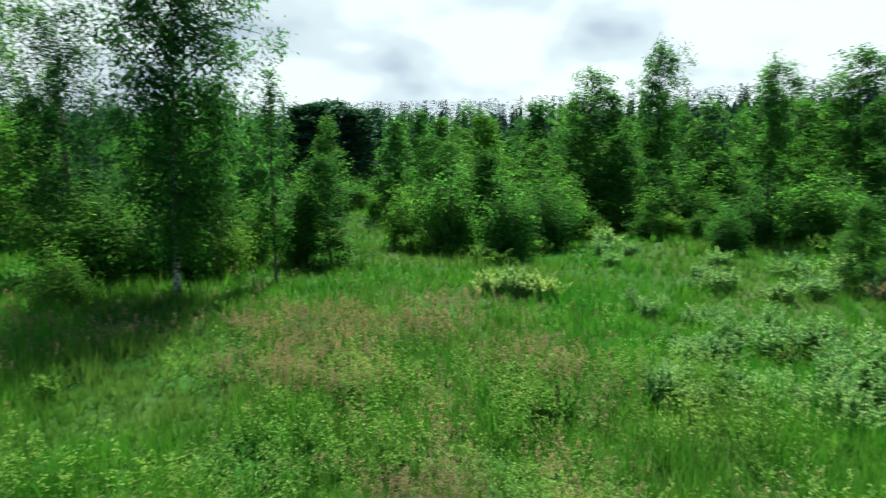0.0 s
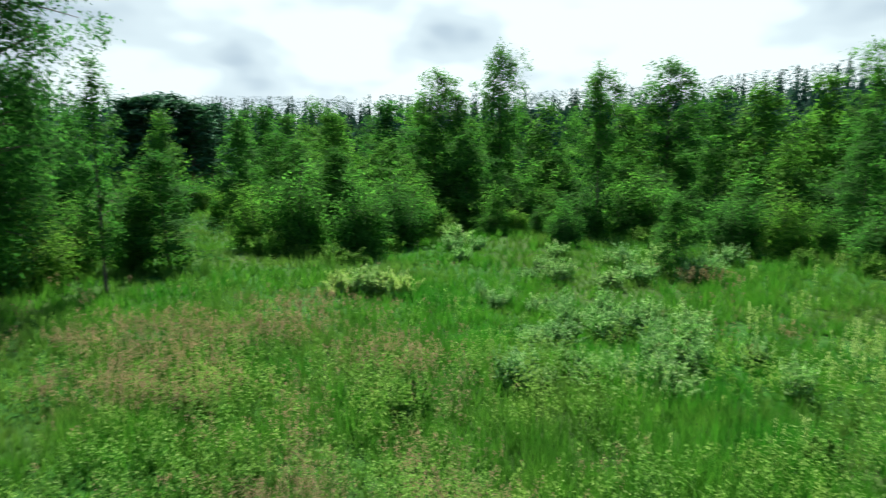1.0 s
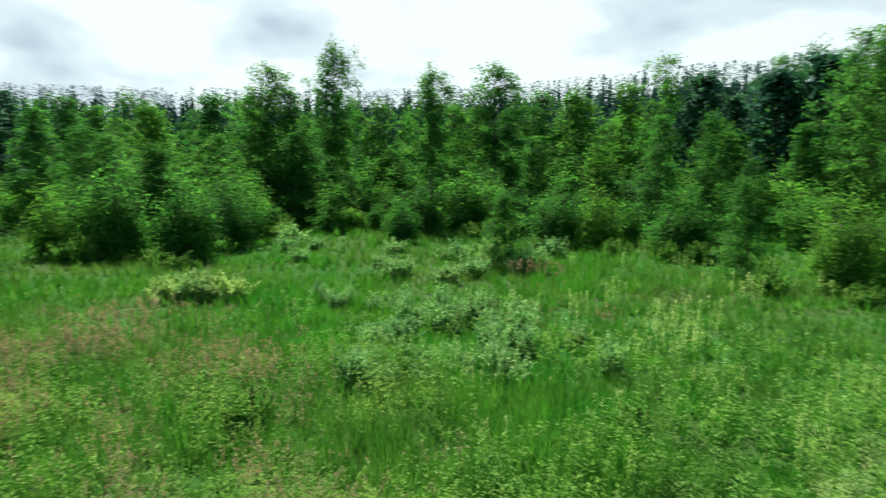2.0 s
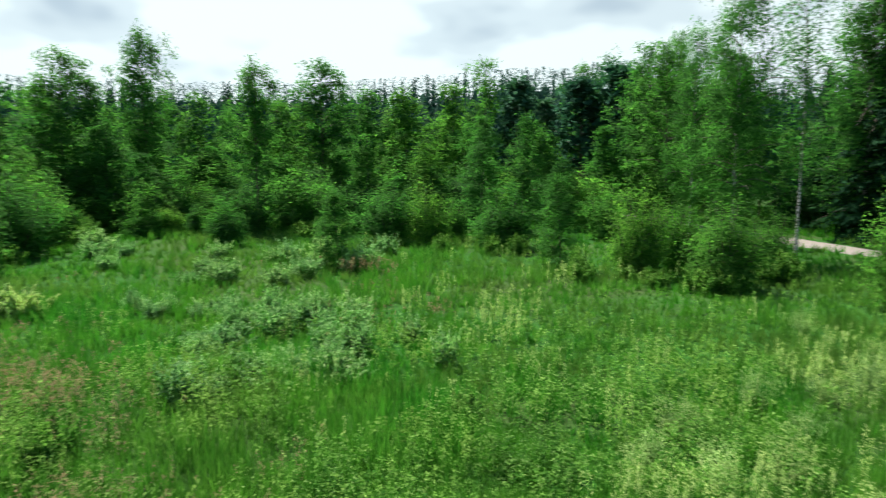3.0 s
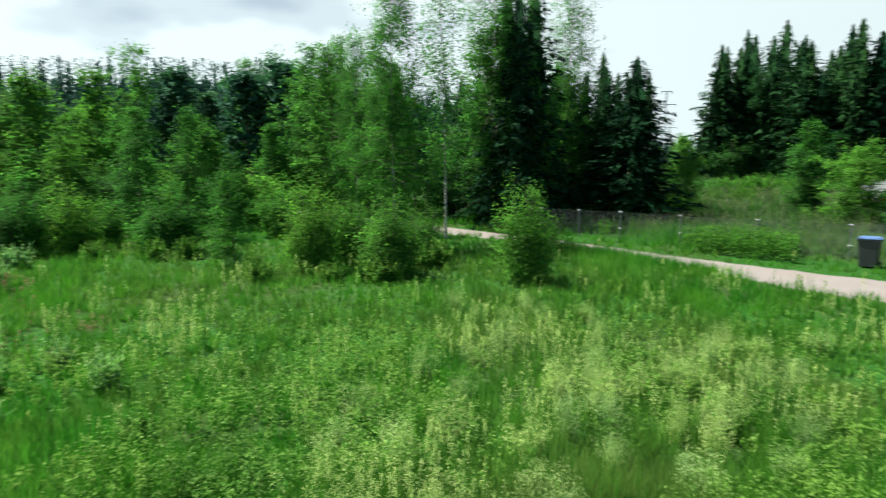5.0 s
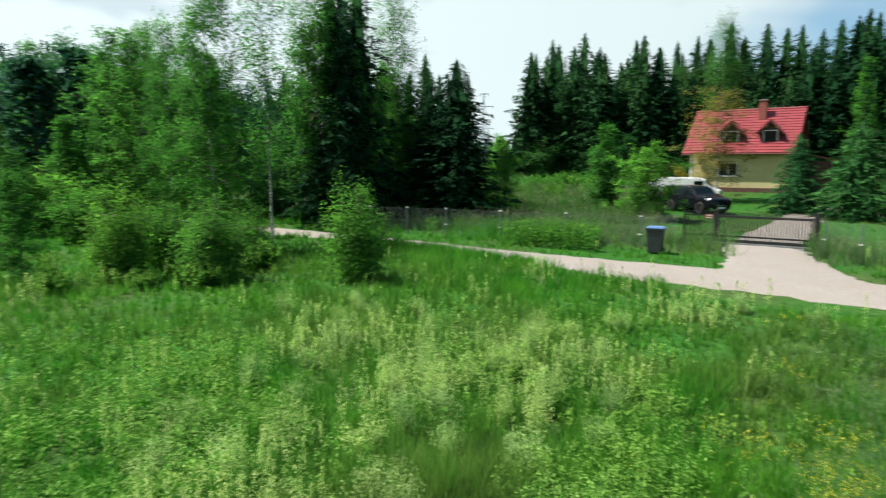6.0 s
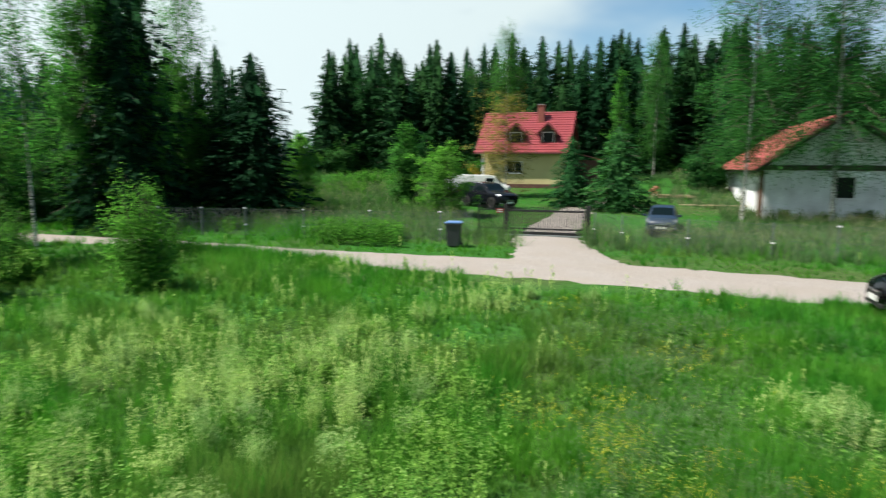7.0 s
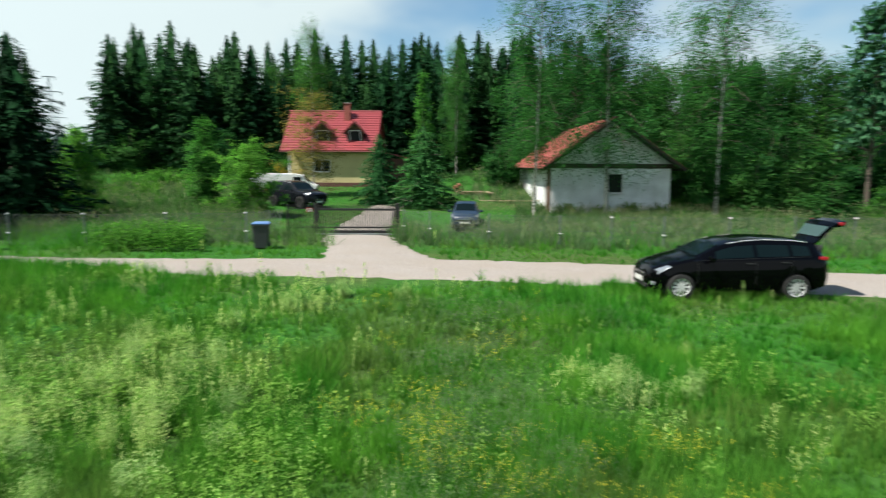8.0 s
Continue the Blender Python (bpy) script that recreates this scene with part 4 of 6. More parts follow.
plant("weed", 44.5, 9.5, 0.75, 0.38)
plant("weed", 23.5, 10.8, 0.57, 0.37)
plant("weed", 22.4, 13.5, 0.43, 0.39)
plant("weed", 33.1, 10.5, 0.72, 0.43)
plant("weed", 28.6, 8.8, 0.49, 0.60)
plant("weed", 36.3, 10.3, 0.63, 0.41)
plant("weed", 31.5, 12.4, 0.57, 0.50)
plant("weed", 35.0, 8.9, 0.42, 0.58)
plant("weed", 23.0, 11.0, 0.47, 0.58)
plant("weed", 18.8, 14.0, 0.50, 0.42)
plant("weed", 23.0, 13.9, 0.45, 0.53)
plant("weed", 36.1, 12.5, 0.73, 0.56)
plant("weed", 33.7, 11.1, 0.47, 0.36)
plant("weed", 20.4, 8.6, 0.72, 0.46)
plant("weed", 26.6, 12.5, 0.48, 0.39)
plant("weed", 33.9, 9.6, 0.55, 0.43)
plant("weed", 28.4, 13.6, 0.71, 0.37)
plant("weed", 24.9, 12.2, 0.74, 0.38)
plant("weed", 30.4, 13.0, 0.51, 0.32)
plant("weed", 28.5, 9.1, 0.55, 0.38)
plant("weed", 22.1, 10.5, 0.56, 0.44)
plant("weed", 23.4, 8.7, 0.43, 0.35)
plant("weed", 25.2, 11.2, 0.53, 0.55)
plant("weed", 17.8, 14.8, 0.42, 0.32)
plant("weed", 27.7, 8.9, 0.54, 0.48)
plant("weed", 32.8, 19.8, 0.84, 0.50)
plant("weed", 35.4, 18.7, 0.81, 0.51)
plant("weed", 39.0, 23.1, 0.85, 0.73)
plant("weed", 17.0, 24.8, 0.65, 0.53)
plant("weed", 29.0, 21.0, 0.67, 0.56)
plant("weed", 15.4, 21.6, 0.66, 0.55)
plant("weed", 24.3, 22.8, 0.75, 0.69)
plant("weed", 23.0, 19.9, 0.58, 0.58)
plant("weed", 24.5, 17.9, 0.75, 0.78)
plant("weed", 29.1, 17.2, 0.63, 0.67)
plant("weed", 14.6, 24.7, 0.76, 0.70)
plant("weed", 31.7, 18.6, 0.58, 0.71)
plant("herb", -2.8, 24.0, 0.79, 0.59)
plant("herb", -3.3, 23.9, 0.8, 0.59)
plant("herb", 0.7, 23.2, 0.54, 0.82)
plant("herb", -1.7, 23.3, 1.10, 0.80)
plant("herb", 3.7, 21.5, 0.7, 0.7)
plant("herb", 5.2, 21.2, 0.59, 0.83)
plant("herb", 9.1, 24.1, 0.83, 0.64)
plant("herb", 7.3, 24.9, 1.02, 0.59)
plant("herb", 14.1, 30.4, 1.04, 0.8)
plant("herb", 13.0, 30.0, 0.57, 0.69)
plant("herb", 16.3, 34.8, 1.03, 0.66)
plant("herb", 13.9, 34.5, 1.10, 0.65)
plant("herb", 21.4, 38.1, 1.10, 0.70)
plant("herb", 21.5, 37.6, 0.63, 0.74)
plant("herb", 24.3, 36.5, 0.60, 0.64)
plant("herb", 26.1, 36.8, 0.68, 0.54)
plant("herb", 31.5, 30.4, 0.72, 0.77)
plant("herb", 32.3, 30.3, 0.74, 0.9)
plant("herb", 34.9, 30.0, 0.79, 0.65)
plant("herb", 31.7, 29.6, 0.54, 0.82)
plant("herb", 40.5, 25.3, 0.53, 0.6)
plant("herb", 37.6, 25.3, 0.54, 0.64)
plant("herb", 44.0, 23.7, 0.79, 0.6)
plant("herb", 43.9, 24.2, 0.52, 0.58)
plant("herb", 51.3, 22.8, 0.86, 0.67)
plant("herb", 48.8, 22.8, 0.82, 0.61)
plant("herb", 56.6, 18.1, 1.07, 0.51)
plant("herb", 57.3, 17.4, 0.85, 0.60)
plant("herb", 63.8, 17.2, 0.58, 0.54)
plant("herb", 61.8, 18.3, 0.58, 0.85)
plant("herb", 69.1, 17.0, 0.69, 0.7)
plant("herb", 67.5, 16.9, 0.73, 0.78)
plant("herb", 73.5, 19.3, 1.02, 0.81)
plant("herb", 72.4, 19.4, 0.54, 0.81)



def fill(kind, n, az0, az1, d0, d1, el0, el1, wide):
    """A stand of trees in a sector, their tops between two angles of elevation as seen from the clearing."""
    for i in range(n):
        az = az0 + (az1 - az0) * (i + tree_rng.random()) / n
        d = tree_rng.uniform(d0, d1)
        x, y = polar(az, d)
        if strip_distance(np.array([x]), np.array([y]), ROAD_LINE, ROAD_HALF)[0] < 1.0:
            continue
        h = EYE_H + d * math.tan(radians(tree_rng.uniform(el0, el1))) - float(ground_z(x, y))
        plant(kind, az, d, h, wide * h * tree_rng.uniform(0.85, 1.2))


# the thicket: undergrowth, young birches and the birch wood behind
fill("shrub", 30, -5, 64, 31, 44, -0.5, 2.0, 0.42)
fill("alder", 14, -4, 60, 34, 46, 0.0, 2.5, 0.36)
fill("sapling", 26, -5, 64, 33, 44, 1.0, 4.2, 0.27)
fill("sapling", 30, -6, 66, 42, 58, 2.6, 5.2, 0.24)
fill("birch", 28, -8, 70, 56, 84, 4.2, 6.3, 0.22)
fill("sapling", 10, -46, -14, 30, 46, 2.0, 5.0, 0.24)
fill("birch", 12, -48, -12, 48, 80, 4.0, 7.0, 0.2)
fill("alder", 8, -46, -14, 30, 40, -0.5, 1.5, 0.42)
fill("shrub", 8, -13, 0, 44, 58, -0.3, 1.2, 0.5)
fill("shrub", 9, -4, 11, 27, 35, -0.6, 1.6, 0.44)
fill("sapling", 7, -2, 12, 29, 36, 1.0, 3.5, 0.26)
fill("shrub", 10, 10, 33, 36, 41, -0.6, 1.0, 0.42)
fill("sapling", 6, 12, 32, 38, 42, 0.5, 2.2, 0.30)
fill("shrub", 12, 8, 24, 31, 36, -3.0, -0.6, 0.5)
fill("shrub", 8, 24, 50, 26, 31, -3.4, -1.4, 0.5)
# behind the tall birches at the bend of the track
fill("alder", 10, 62, 86, 34, 46, 0.0, 2.6, 0.36)
fill("sapling", 10, 62, 84, 40, 56, 3.0, 6.5, 0.22)
fill("spruce", 8, 75, 90, 42, 58, 7.0, 11.5, 0.18)
fill("birch", 4, 62, 70, 33, 44, 8.0, 12.0, 0.17)
fill("birch", 4, 77, 87, 33, 44, 8.0, 12.5, 0.17)
# the wood behind house and shed
fill("wall", 44, 96.5, 141, 77, 82, 7.5, 11.2, 0.225)
fill("shade", 8, 98, 140, 79, 84, 6.5, 9.5, 0.2)
fill("wall", 38, 97.2, 141, 84, 90, 9.0, 12.0, 0.19)
fill("alder", 26, 97.5, 135, 74, 79, 1.6, 4.0, 0.5)
fill("shade", 12, 134, 162, 56, 72, 6.0, 8.8, 0.24)
fill("alder", 12, 128, 163, 47, 58, 0.5, 3.5, 0.4)
fill("wall", 18, 138, 170, 66, 80, 6.5, 9.0, 0.17)
fill("alder", 14, 141, 170, 50, 60, 2.5, 5.0, 0.42)


def far_woods(name, n, d0, d1, skyline, seed, label):
    """A distant wood as one mass of small conifers; skyline gives bearings and the angles of their tops."""
    rng = np.random.default_rng(seed)
    V, F, k = [], [], 0
    sky_az, sky_el = zip(*skyline)
    for i in range(n):
        az = sky_az[0] + (sky_az[-1] - sky_az[0]) * (i + rng.random()) / n
        d = rng.uniform(d0, d1)
        x, y = polar(az, d)
        el = np.interp(az, sky_az, sky_el) + 0.1 - abs(rng.normal(0, 0.45))
        h = EYE_H + d * math.tan(radians(el))
        m = 300
        u = rng.random(m) ** 0.7
        pine_like = rng.random() < 0.55
        rad = h * (0.21 * np.sin(np.pi * np.clip(u, 0.25, 1.0) ** 2.2) ** 0.6 + 0.015 if pine_like else 0.22 * (1.02 - u) ** 0.9) * np.sqrt(rng.random(m)) * rng.uniform(0.7, 1.3)
        a = rng.uniform(0, 6.283, m)
        C = np.stack([x + np.cos(a) * rad, y + np.sin(a) * rad, h * (0.10 + 0.90 * u)], 1)
        A = np.stack([np.cos(a), np.sin(a), np.full(m, -0.4)], 1)
        top = np.array([[x, y, 0.0], [x, y, h * (0.86 if pine_like else 0.94)]])
        v, f = join_shells([leaves(rng, C, h * 0.036 * (1.1 - 0.85 * u), 2.2, A), needle_core(rng, top, h * 0.9, h * 0.15, 0.6 if pine_like else 1.0, 7, 7)])
        V.append(v)
        F.append(f + k)
        k += len(v)
    ob = new(name, mesh_of(name, np.concatenate(V), np.concatenate(F), HAZED_NEEDLE))
    return tagged(ob, label, "woods", kind="stuff")


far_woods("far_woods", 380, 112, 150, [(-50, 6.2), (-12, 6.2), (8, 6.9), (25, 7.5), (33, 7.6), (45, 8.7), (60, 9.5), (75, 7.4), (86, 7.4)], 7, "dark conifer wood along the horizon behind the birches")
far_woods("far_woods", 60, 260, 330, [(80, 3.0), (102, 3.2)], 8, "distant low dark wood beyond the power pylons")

# ---- meadow plants ----
def scatter(rng, n, az0, az1, d0, d1):
    """Places in a sector, thinning out with distance, clear of track and driveway."""
    az, d = rng.uniform(az0, az1, n), d0 * (d1 / d0) ** rng.random(n)
    x, y = d * np.sin(np.radians(az)), d * np.cos(np.radians(az))
    edge = np.minimum(strip_distance(x, y, ROAD_LINE[::2], ROAD_HALF[::2]), strip_distance(x, y, DRIVE_LINE[::2], DRIVE_HALF[::2]))
    ok = edge > rng.normal(0.0, 0.15, n)
    return az[ok], d[ok], x[ok], y[ok]


def tuft_object(name, rng, x, y, h, w, per, mat, label, spread=0.5):
    """Tufts of grass: per narrow blades fanning out from each place, all of one mesh."""
    n = len(x)
    rep = lambda v: np.repeat(v, per)
    X, Y, Z, hh, ww = rep(x), rep(y), rep(ground_z(x, y)), rep(h), rep(w)
    m = n * per
    b = rng.uniform(0, 6.283, m)
    out = np.abs(rng.normal(0, spread, m)) * hh
    hh = hh * rng.uniform(0.45, 1.1, m)
    root = rng.uniform(0, 0.35, m) * out
    a = b + np.pi / 2 + rng.normal(0, 0.6, m)
    side = np.stack([np.cos(a) * ww / 2, np.sin(a) * ww / 2, 0 * a], 1)
    p = np.stack([X + np.cos(b) * root, Y + np.sin(b) * root, Z - 0.02], 1)
    tip = np.stack([X + np.cos(b) * out, Y + np.sin(b) * out, Z + hh * np.sqrt(np.maximum(0.15, 1 - 0.35 * (out / (hh + 1e-6)) ** 2))], 1)
    V = np.stack([p - side, p + side, tip], 1).reshape(-1, 3)
    ob = new(name, mesh_of(name, V, np.arange(3 * m).reshape(m, 3), mat))
    return tagged(ob, label, "grass", kind="stuff")


def herb_object(name, rng, x, y, h, leaf, per, mat, label, top=0.0, spread=0.3, long=1.7, upright=0.0):
    """Leafy stalks: per leaves round each place, top shifts them towards the tip, upright turns them along the stalk."""
    n = len(x)
    t = rng.random((n, per)) ** (1 / (1 + top))
    a = rng.uniform(0, 6.283, (n, per))
    r = rng.random((n, per)) * spread * h[:, None] * (1.1 - 0.7 * t)
    C = np.stack([x[:, None] + np.cos(a) * r, y[:, None] + np.sin(a) * r, ground_z(x, y)[:, None] + 0.05 + h[:, None] * t], -1).reshape(-1, 3)
    axis = np.stack([rng.normal(0, 1, n * per), rng.normal(0, 1, n * per), np.full(n * per, upright)], 1) if upright else None
    V, F = leaves(rng, C, np.repeat(leaf, per), long, axis, up=1.2)
    ob = new(name, mesh_of(name, V, F, mat))
    return tagged(ob, label, "weeds", kind="stuff")


def bell(v, c, w):
    return np.exp(-((v - c) / w) ** 2)


def meadow():
    rng = np.random.default_rng(17)
    az, d, x, y = scatter(rng, 60000, -44, 168, 4.0, 62)
    n = len(x)
    fine = value_noise(x * 1.6, y * 1.6, 11)
    lush = 0.6 * value_noise(x * 0.35, y * 0.35, 1) + 0.4 * fine + 0.25 * bell(az, 52, 16) * bell(d, 9, 5) + 0.15 * bell(az, 140, 25) - 0.2 * bell(az, -3, 18) + rng.normal(0, 0.07, n)
    tall = (0.40 + 0.8 * value_noise(x * 0.5, y * 0.5, 2)) * (0.35 + 1.3 * fine)
    h = (0.26 + 0.16 * rng.random(n)) * tall * (1 + 0.008 * d)
    verge = strip_distance(x, y, ROAD_LINE[::3], ROAD_HALF[::3])
    far_side = (d > 17) & (az > 86)
    rough = far_side & (verge > 2.8)
    h = np.where(rough, h * np.where(az > 124, 1.4, 1.9), h) * np.where(far_side & (verge < 0.8), 0.7, 1.0) * np.where(far_side & (verge < 2.8) & (az > 98), 0.6, 1.0)
    lawn = (az > 109.5) & (az < np.where((d > 36) & (d < 46), 132, 128)) & (d > 29)
    h = np.where(lawn, 0.10, h)
    w = 0.011 * (d / 6) ** 0.85 * rng.uniform(0.7, 1.4, n) * np.where(far_side, 0.7, 1.0)
    straw = rough & (az > 97) & (verge > 3.0) & ~lawn & (rng.random(n) < np.where(az > 112, 0.75, 0.6))
    tuft_object("tall_grass", rng, x[straw], y[straw], h[straw] * 1.1, w[straw], 10, STRAW, "tall straw-green grass along fence and yard")
    x, y, h, w, lush = (v[~straw] for v in (x, y, h, w, lush))
    k = lush > 0.56
    tuft_object("lush_grass", rng, x[k], y[k], h[k], w[k], 10, LUSH, "bright green lush grass over the meadow")
    tuft_object("meadow_grass", rng, x[~k], y[~k], h[~k] * 1.1, w[~k], 10, GRASS, "rough green and straw-tinted meadow grass")
    # grass under and behind the eye
    a, q = rng.uniform(0, 360, 3600), 4.3 * np.sqrt(rng.random(3600))
    b, e = rng.uniform(168, 316, 7000), 4.0 * (32 / 4.0) ** rng.random(7000)
    az, d = np.concatenate([a, b]), np.concatenate([q, e])
    x, y = d * np.sin(np.radians(az)), d * np.cos(np.radians(az))
    keep = strip_distance(x, y, ROAD_LINE[::2], ROAD_HALF[::2]) > 0.1
    x, y, d = x[keep], y[keep], d[keep]
    size = (0.4 + 0.8 * value_noise(x * 0.5, y * 0.5, 2)) * (0.6 + 0.8 * rng.random(len(x)))
    tuft_object("meadow_grass", rng, x, y, 0.34 * size, 0.012 * (np.maximum(d, 4) / 6) ** 0.85, 10, GRASS, "rough green meadow grass behind the open clearing")
    # tall grass on the near verge where the track narrows
    az, d, x, y = scatter(rng, 9000, 74, 101, 15, 25)
    verge = strip_distance(x, y, ROAD_LINE[::2], ROAD_HALF[::2])
    track = np.interp(az, np.degrees(np.arctan2(ROAD_LINE[40:120, 0], ROAD_LINE[40:120, 1]))[::-1], np.hypot(ROAD_LINE[40:120, 0], ROAD_LINE[40:120, 1])[::-1])
    k = (verge < 1.3) & (d < track) & (value_noise(x * 0.8, y * 0.8, 61) + rng.normal(0, 0.12, len(x)) > 0.24 + 0.02 * np.maximum(az - 88, 0))
    x, y, d = x[k], y[k], d[k]
    tuft_object("verge_grass", rng, x, y, 0.30 + 0.22 * rng.random(len(x)), np.full(len(x), 0.022), 10, LUSH, "tall green grass on the verge of the track")
    # grass on the near verge beside the parked car
    az, d, x, y = scatter(rng, 5000, 140, 164, 12.5, 16.5)
    verge = strip_distance(x, y, ROAD_LINE[::2], ROAD_HALF[::2])
    k = (verge < 0.9) & (verge > -0.35) & (d < 17)
    tuft_object("verge_grass", rng, x[k], y[k], 0.16 + 0.16 * rng.random(k.sum()), np.full(k.sum(), 0.018), 10, LUSH, "short green grass on the verge beside the parked car")
    # dark nettles and weeds in front of the fence
    az, d, x, y = scatter(rng, 2200, 82, 104, 22.5, 28)
    verge = strip_distance(x, y, ROAD_LINE[::3], ROAD_HALF[::3])
    k = (verge > 1.4) & (value_noise(x * 0.5, y * 0.5, 41) > 0.35)
    az, d, x, y = az[k], d[k], x[k], y[k]
    herb_object("nettles", rng, x, y, 0.5 + 0.5 * rng.random(len(x)), np.full(len(x), 0.055), 16, BIRCH_LEAF, "green nettles and weeds in front of the fence", 0.4, 0.25)
    # rough grass on the rise between yard and wood
    az, d, x, y = scatter(rng, 7000, 90, 168, 34, 84)
    k = ~((az > 109.5) & (az < 132) & (d < 46)) & ~((az > 109.5) & (az < 126) & (d < 58)) & ~((az > 109) & (az < 121) & (d < 74))
    az, d, x, y = az[k], d[k], x[k], y[k]
    hill = value_noise(x * 0.16, y * 0.16, 31) + rng.normal(0, 0.12, len(x))
    for name, mat, pick, label in (("rough_grass", STRAW, hill > 0.52, "rough pale grass on the rise behind the yard"), ("hill_grass", HILL, hill <= 0.52, "green grass on the rise behind the yard")):
        tuft_object(name, rng, x[pick], y[pick], 0.5 + 0.3 * rng.random(pick.sum()), 0.05 * (d[pick] / 40) ** 0.8, 9, mat, label)
    # herbs
    az, d, x, y = scatter(rng, 18000, -44, 168, 4.0, 22)
    k = 0.9 * value_noise(x * 0.9, y * 0.9, 3) + 0.05 + 0.4 * (rng.random(len(x)) - 0.5) - 0.26 * (az > 112) - 0.2 * (d > 13) - 0.35 * bell(az, -34, 14) > 0.50
    az, d, x, y = az[k], d[k], x[k], y[k]
    herb_object("meadow_herbs", rng, x, y, (0.22 + 0.38 * rng.random(len(x))) * np.where(d > 10, 0.65, 1.0) * (0.4 + 1.1 * value_noise(x * 1.1, y * 1.1, 4)), 0.0185 * (d / 6) ** 0.4, 26, HERB, "low broad-leaved green herbs among the grass", 0.8)
    # reddish seed heads
    az, d, x, y = scatter(rng, 34000, -44, 66, 4.4, 19)
    k = 0.6 * value_noise(x * 0.45, y * 0.45, 5) + 0.4 * value_noise(x * 1.8, y * 1.8, 15) + 0.40 * bell(az, -2, 20) * bell(d, 10, 7) + 0.12 * bell(az, 42, 10) * bell(d, 15, 5) - 0.22 * bell(az, 52, 12) * bell(d, 8, 4) - 0.8 * bell(az, 7, 5) * bell(d, 15.5, 1.2) - 0.4 * ((d > 13) & (az > 40)) + rng.normal(0, 0.10, len(x)) > 0.82
    az, d, x, y = az[k], d[k], x[k], y[k]
    herb_object("seed_grass", rng, x, y, 0.30 + 0.25 * rng.random(len(x)), 0.0075 * (d / 6) ** 0.8, 26, SEED_RED, "reddish brown seed heads of sorrel and grass", 5.0, 0.16, 2.4)
    # pale flowering drifts
    az, d, x, y = scatter(rng, 30000, 30, 166, 4.2, 26)
    k = 0.35 * value_noise(x * 0.5, y * 0.5, 6) + 0.65 * value_noise(x * 1.15, y * 1.15, 16) + 0.20 * bell(az, 88, 22) * bell(d, 7.0, 5.0) + 0.12 * bell(az, 62, 14) * bell(d, 8.0, 4.0) + 0.10 * bell(az, 122, 10) * bell(d, 14, 3) - 0.1 * (az > 128) + rng.normal(0, 0.06, len(x)) > 0.76
    k &= rng.random(len(x)) < 0.45
    az, d, x, y = az[k], d[k], x[k], y[k]
    herb_object("pale_bedstraw", rng, x, y, (0.30 + 0.42 * rng.random(len(x)) ** 1.5), 0.0085 * (d / 6) ** 0.7, 64, SEED_PALE, "pale yellow-green flowering stalks in drifts", 1.6, 0.15, 2.0, 0.8)
    # fine tan heads low in the grass
    az, d, x, y = scatter(rng, 16000, 108, 158, 4.4, 13)
    k = 0.6 * value_noise(x * 0.4, y * 0.4, 51) + 0.4 * value_noise(x * 1.6, y * 1.6, 52) + 0.15 * bell(az, 128, 12) + rng.normal(0, 0.08, len(x)) > 0.72
    az, d, x, y = az[k], d[k], x[k], y[k]
    herb_object("low_grass_heads", rng, x, y, 0.20 + 0.18 * rng.random(len(x)), 0.006 * (d / 6) ** 0.8, 14, STRAW, "fine tan seed heads low in the meadow grass", 4.0, 0.3, 2.6)
    # yellow flowers
    az, d, x, y = scatter(rng, 15000, 106, 160, 4.4, 14)
    k = 0.5 * value_noise(x * 0.8, y * 0.8, 9) + 0.5 * value_noise(x * 2.4, y * 2.4, 19) + 0.2 * bell(az, 126, 12) * bell(d, 7.0, 3.0) + rng.normal(0, 0.08, len(x)) > 0.81
    az, d, x, y = az[k], d[k], x[k], y[k]
    herb_object("yellow_flowers", rng, x, y, 0.22 + 0.15 * rng.random(len(x)), 0.0085 * (d / 6) ** 0.8, 7, YELLOW, "small yellow meadow flowers in patches", 6.0, 0.3, 1.1)
    # tall tan and purple-grey grass heads behind the track
    az, d, x, y = scatter(rng, 15000, 84, 168, 21, 60)
    verge = strip_distance(x, y, ROAD_LINE[::3], ROAD_HALF[::3])
    k = (verge > 3.2) & ~((az > 109.5) & (az < 128) & (d > 28)) & (0.6 * value_noise(x * 0.3, y * 0.3, 21) + 0.4 * rng.random(len(x)) > 0.36)
    az, d, x, y = az[k], d[k], x[k], y[k]
    herb_object("tall_grass_heads", rng, x, y, 0.55 + 0.35 * rng.random(len(x)), 0.016 * (d / 22) ** 0.8, 9, TAN, "tall tan flowering grass along the fence", 3.0, 0.18, 2.6)


meadow()

# ---- made things: materials ----
def plain_material(name, color, rough=0.5, metal=0.0, vary=0.25, scale=3.0, fine=40.0, spec=0.5, coat=0.0):
    """Paint, plaster, plastic or metal with a slight drift of tone, fine grain and dirt."""
    m, nt, b = material(name, rough, metal, spec)
    big, small = noise_fac(nt, scale, 4.0), noise_fac(nt, fine, 3.0)
    low, high = tuple(c * (1 - vary) for c in color), tuple(min(1.0, c * (1 + vary * 0.6)) for c in color)
    c = color_ramp(nt, big, (0.3, low), (0.7, high))
    c = mix_color(nt, color_ramp(nt, small, (0.40, (0, 0, 0)), (0.75, (vary, vary, vary))), c, tuple(x * 0.5 for x in color))
    nt.links.new(c, b.inputs["Base Color"])
    b.inputs["Coat Weight"].default_value = coat
    if coat:
        b.inputs["Coat Roughness"].default_value = 0.08
    elif rough > 0.2:
        bump(nt, b, small, 0.15, 0.004)
    return m


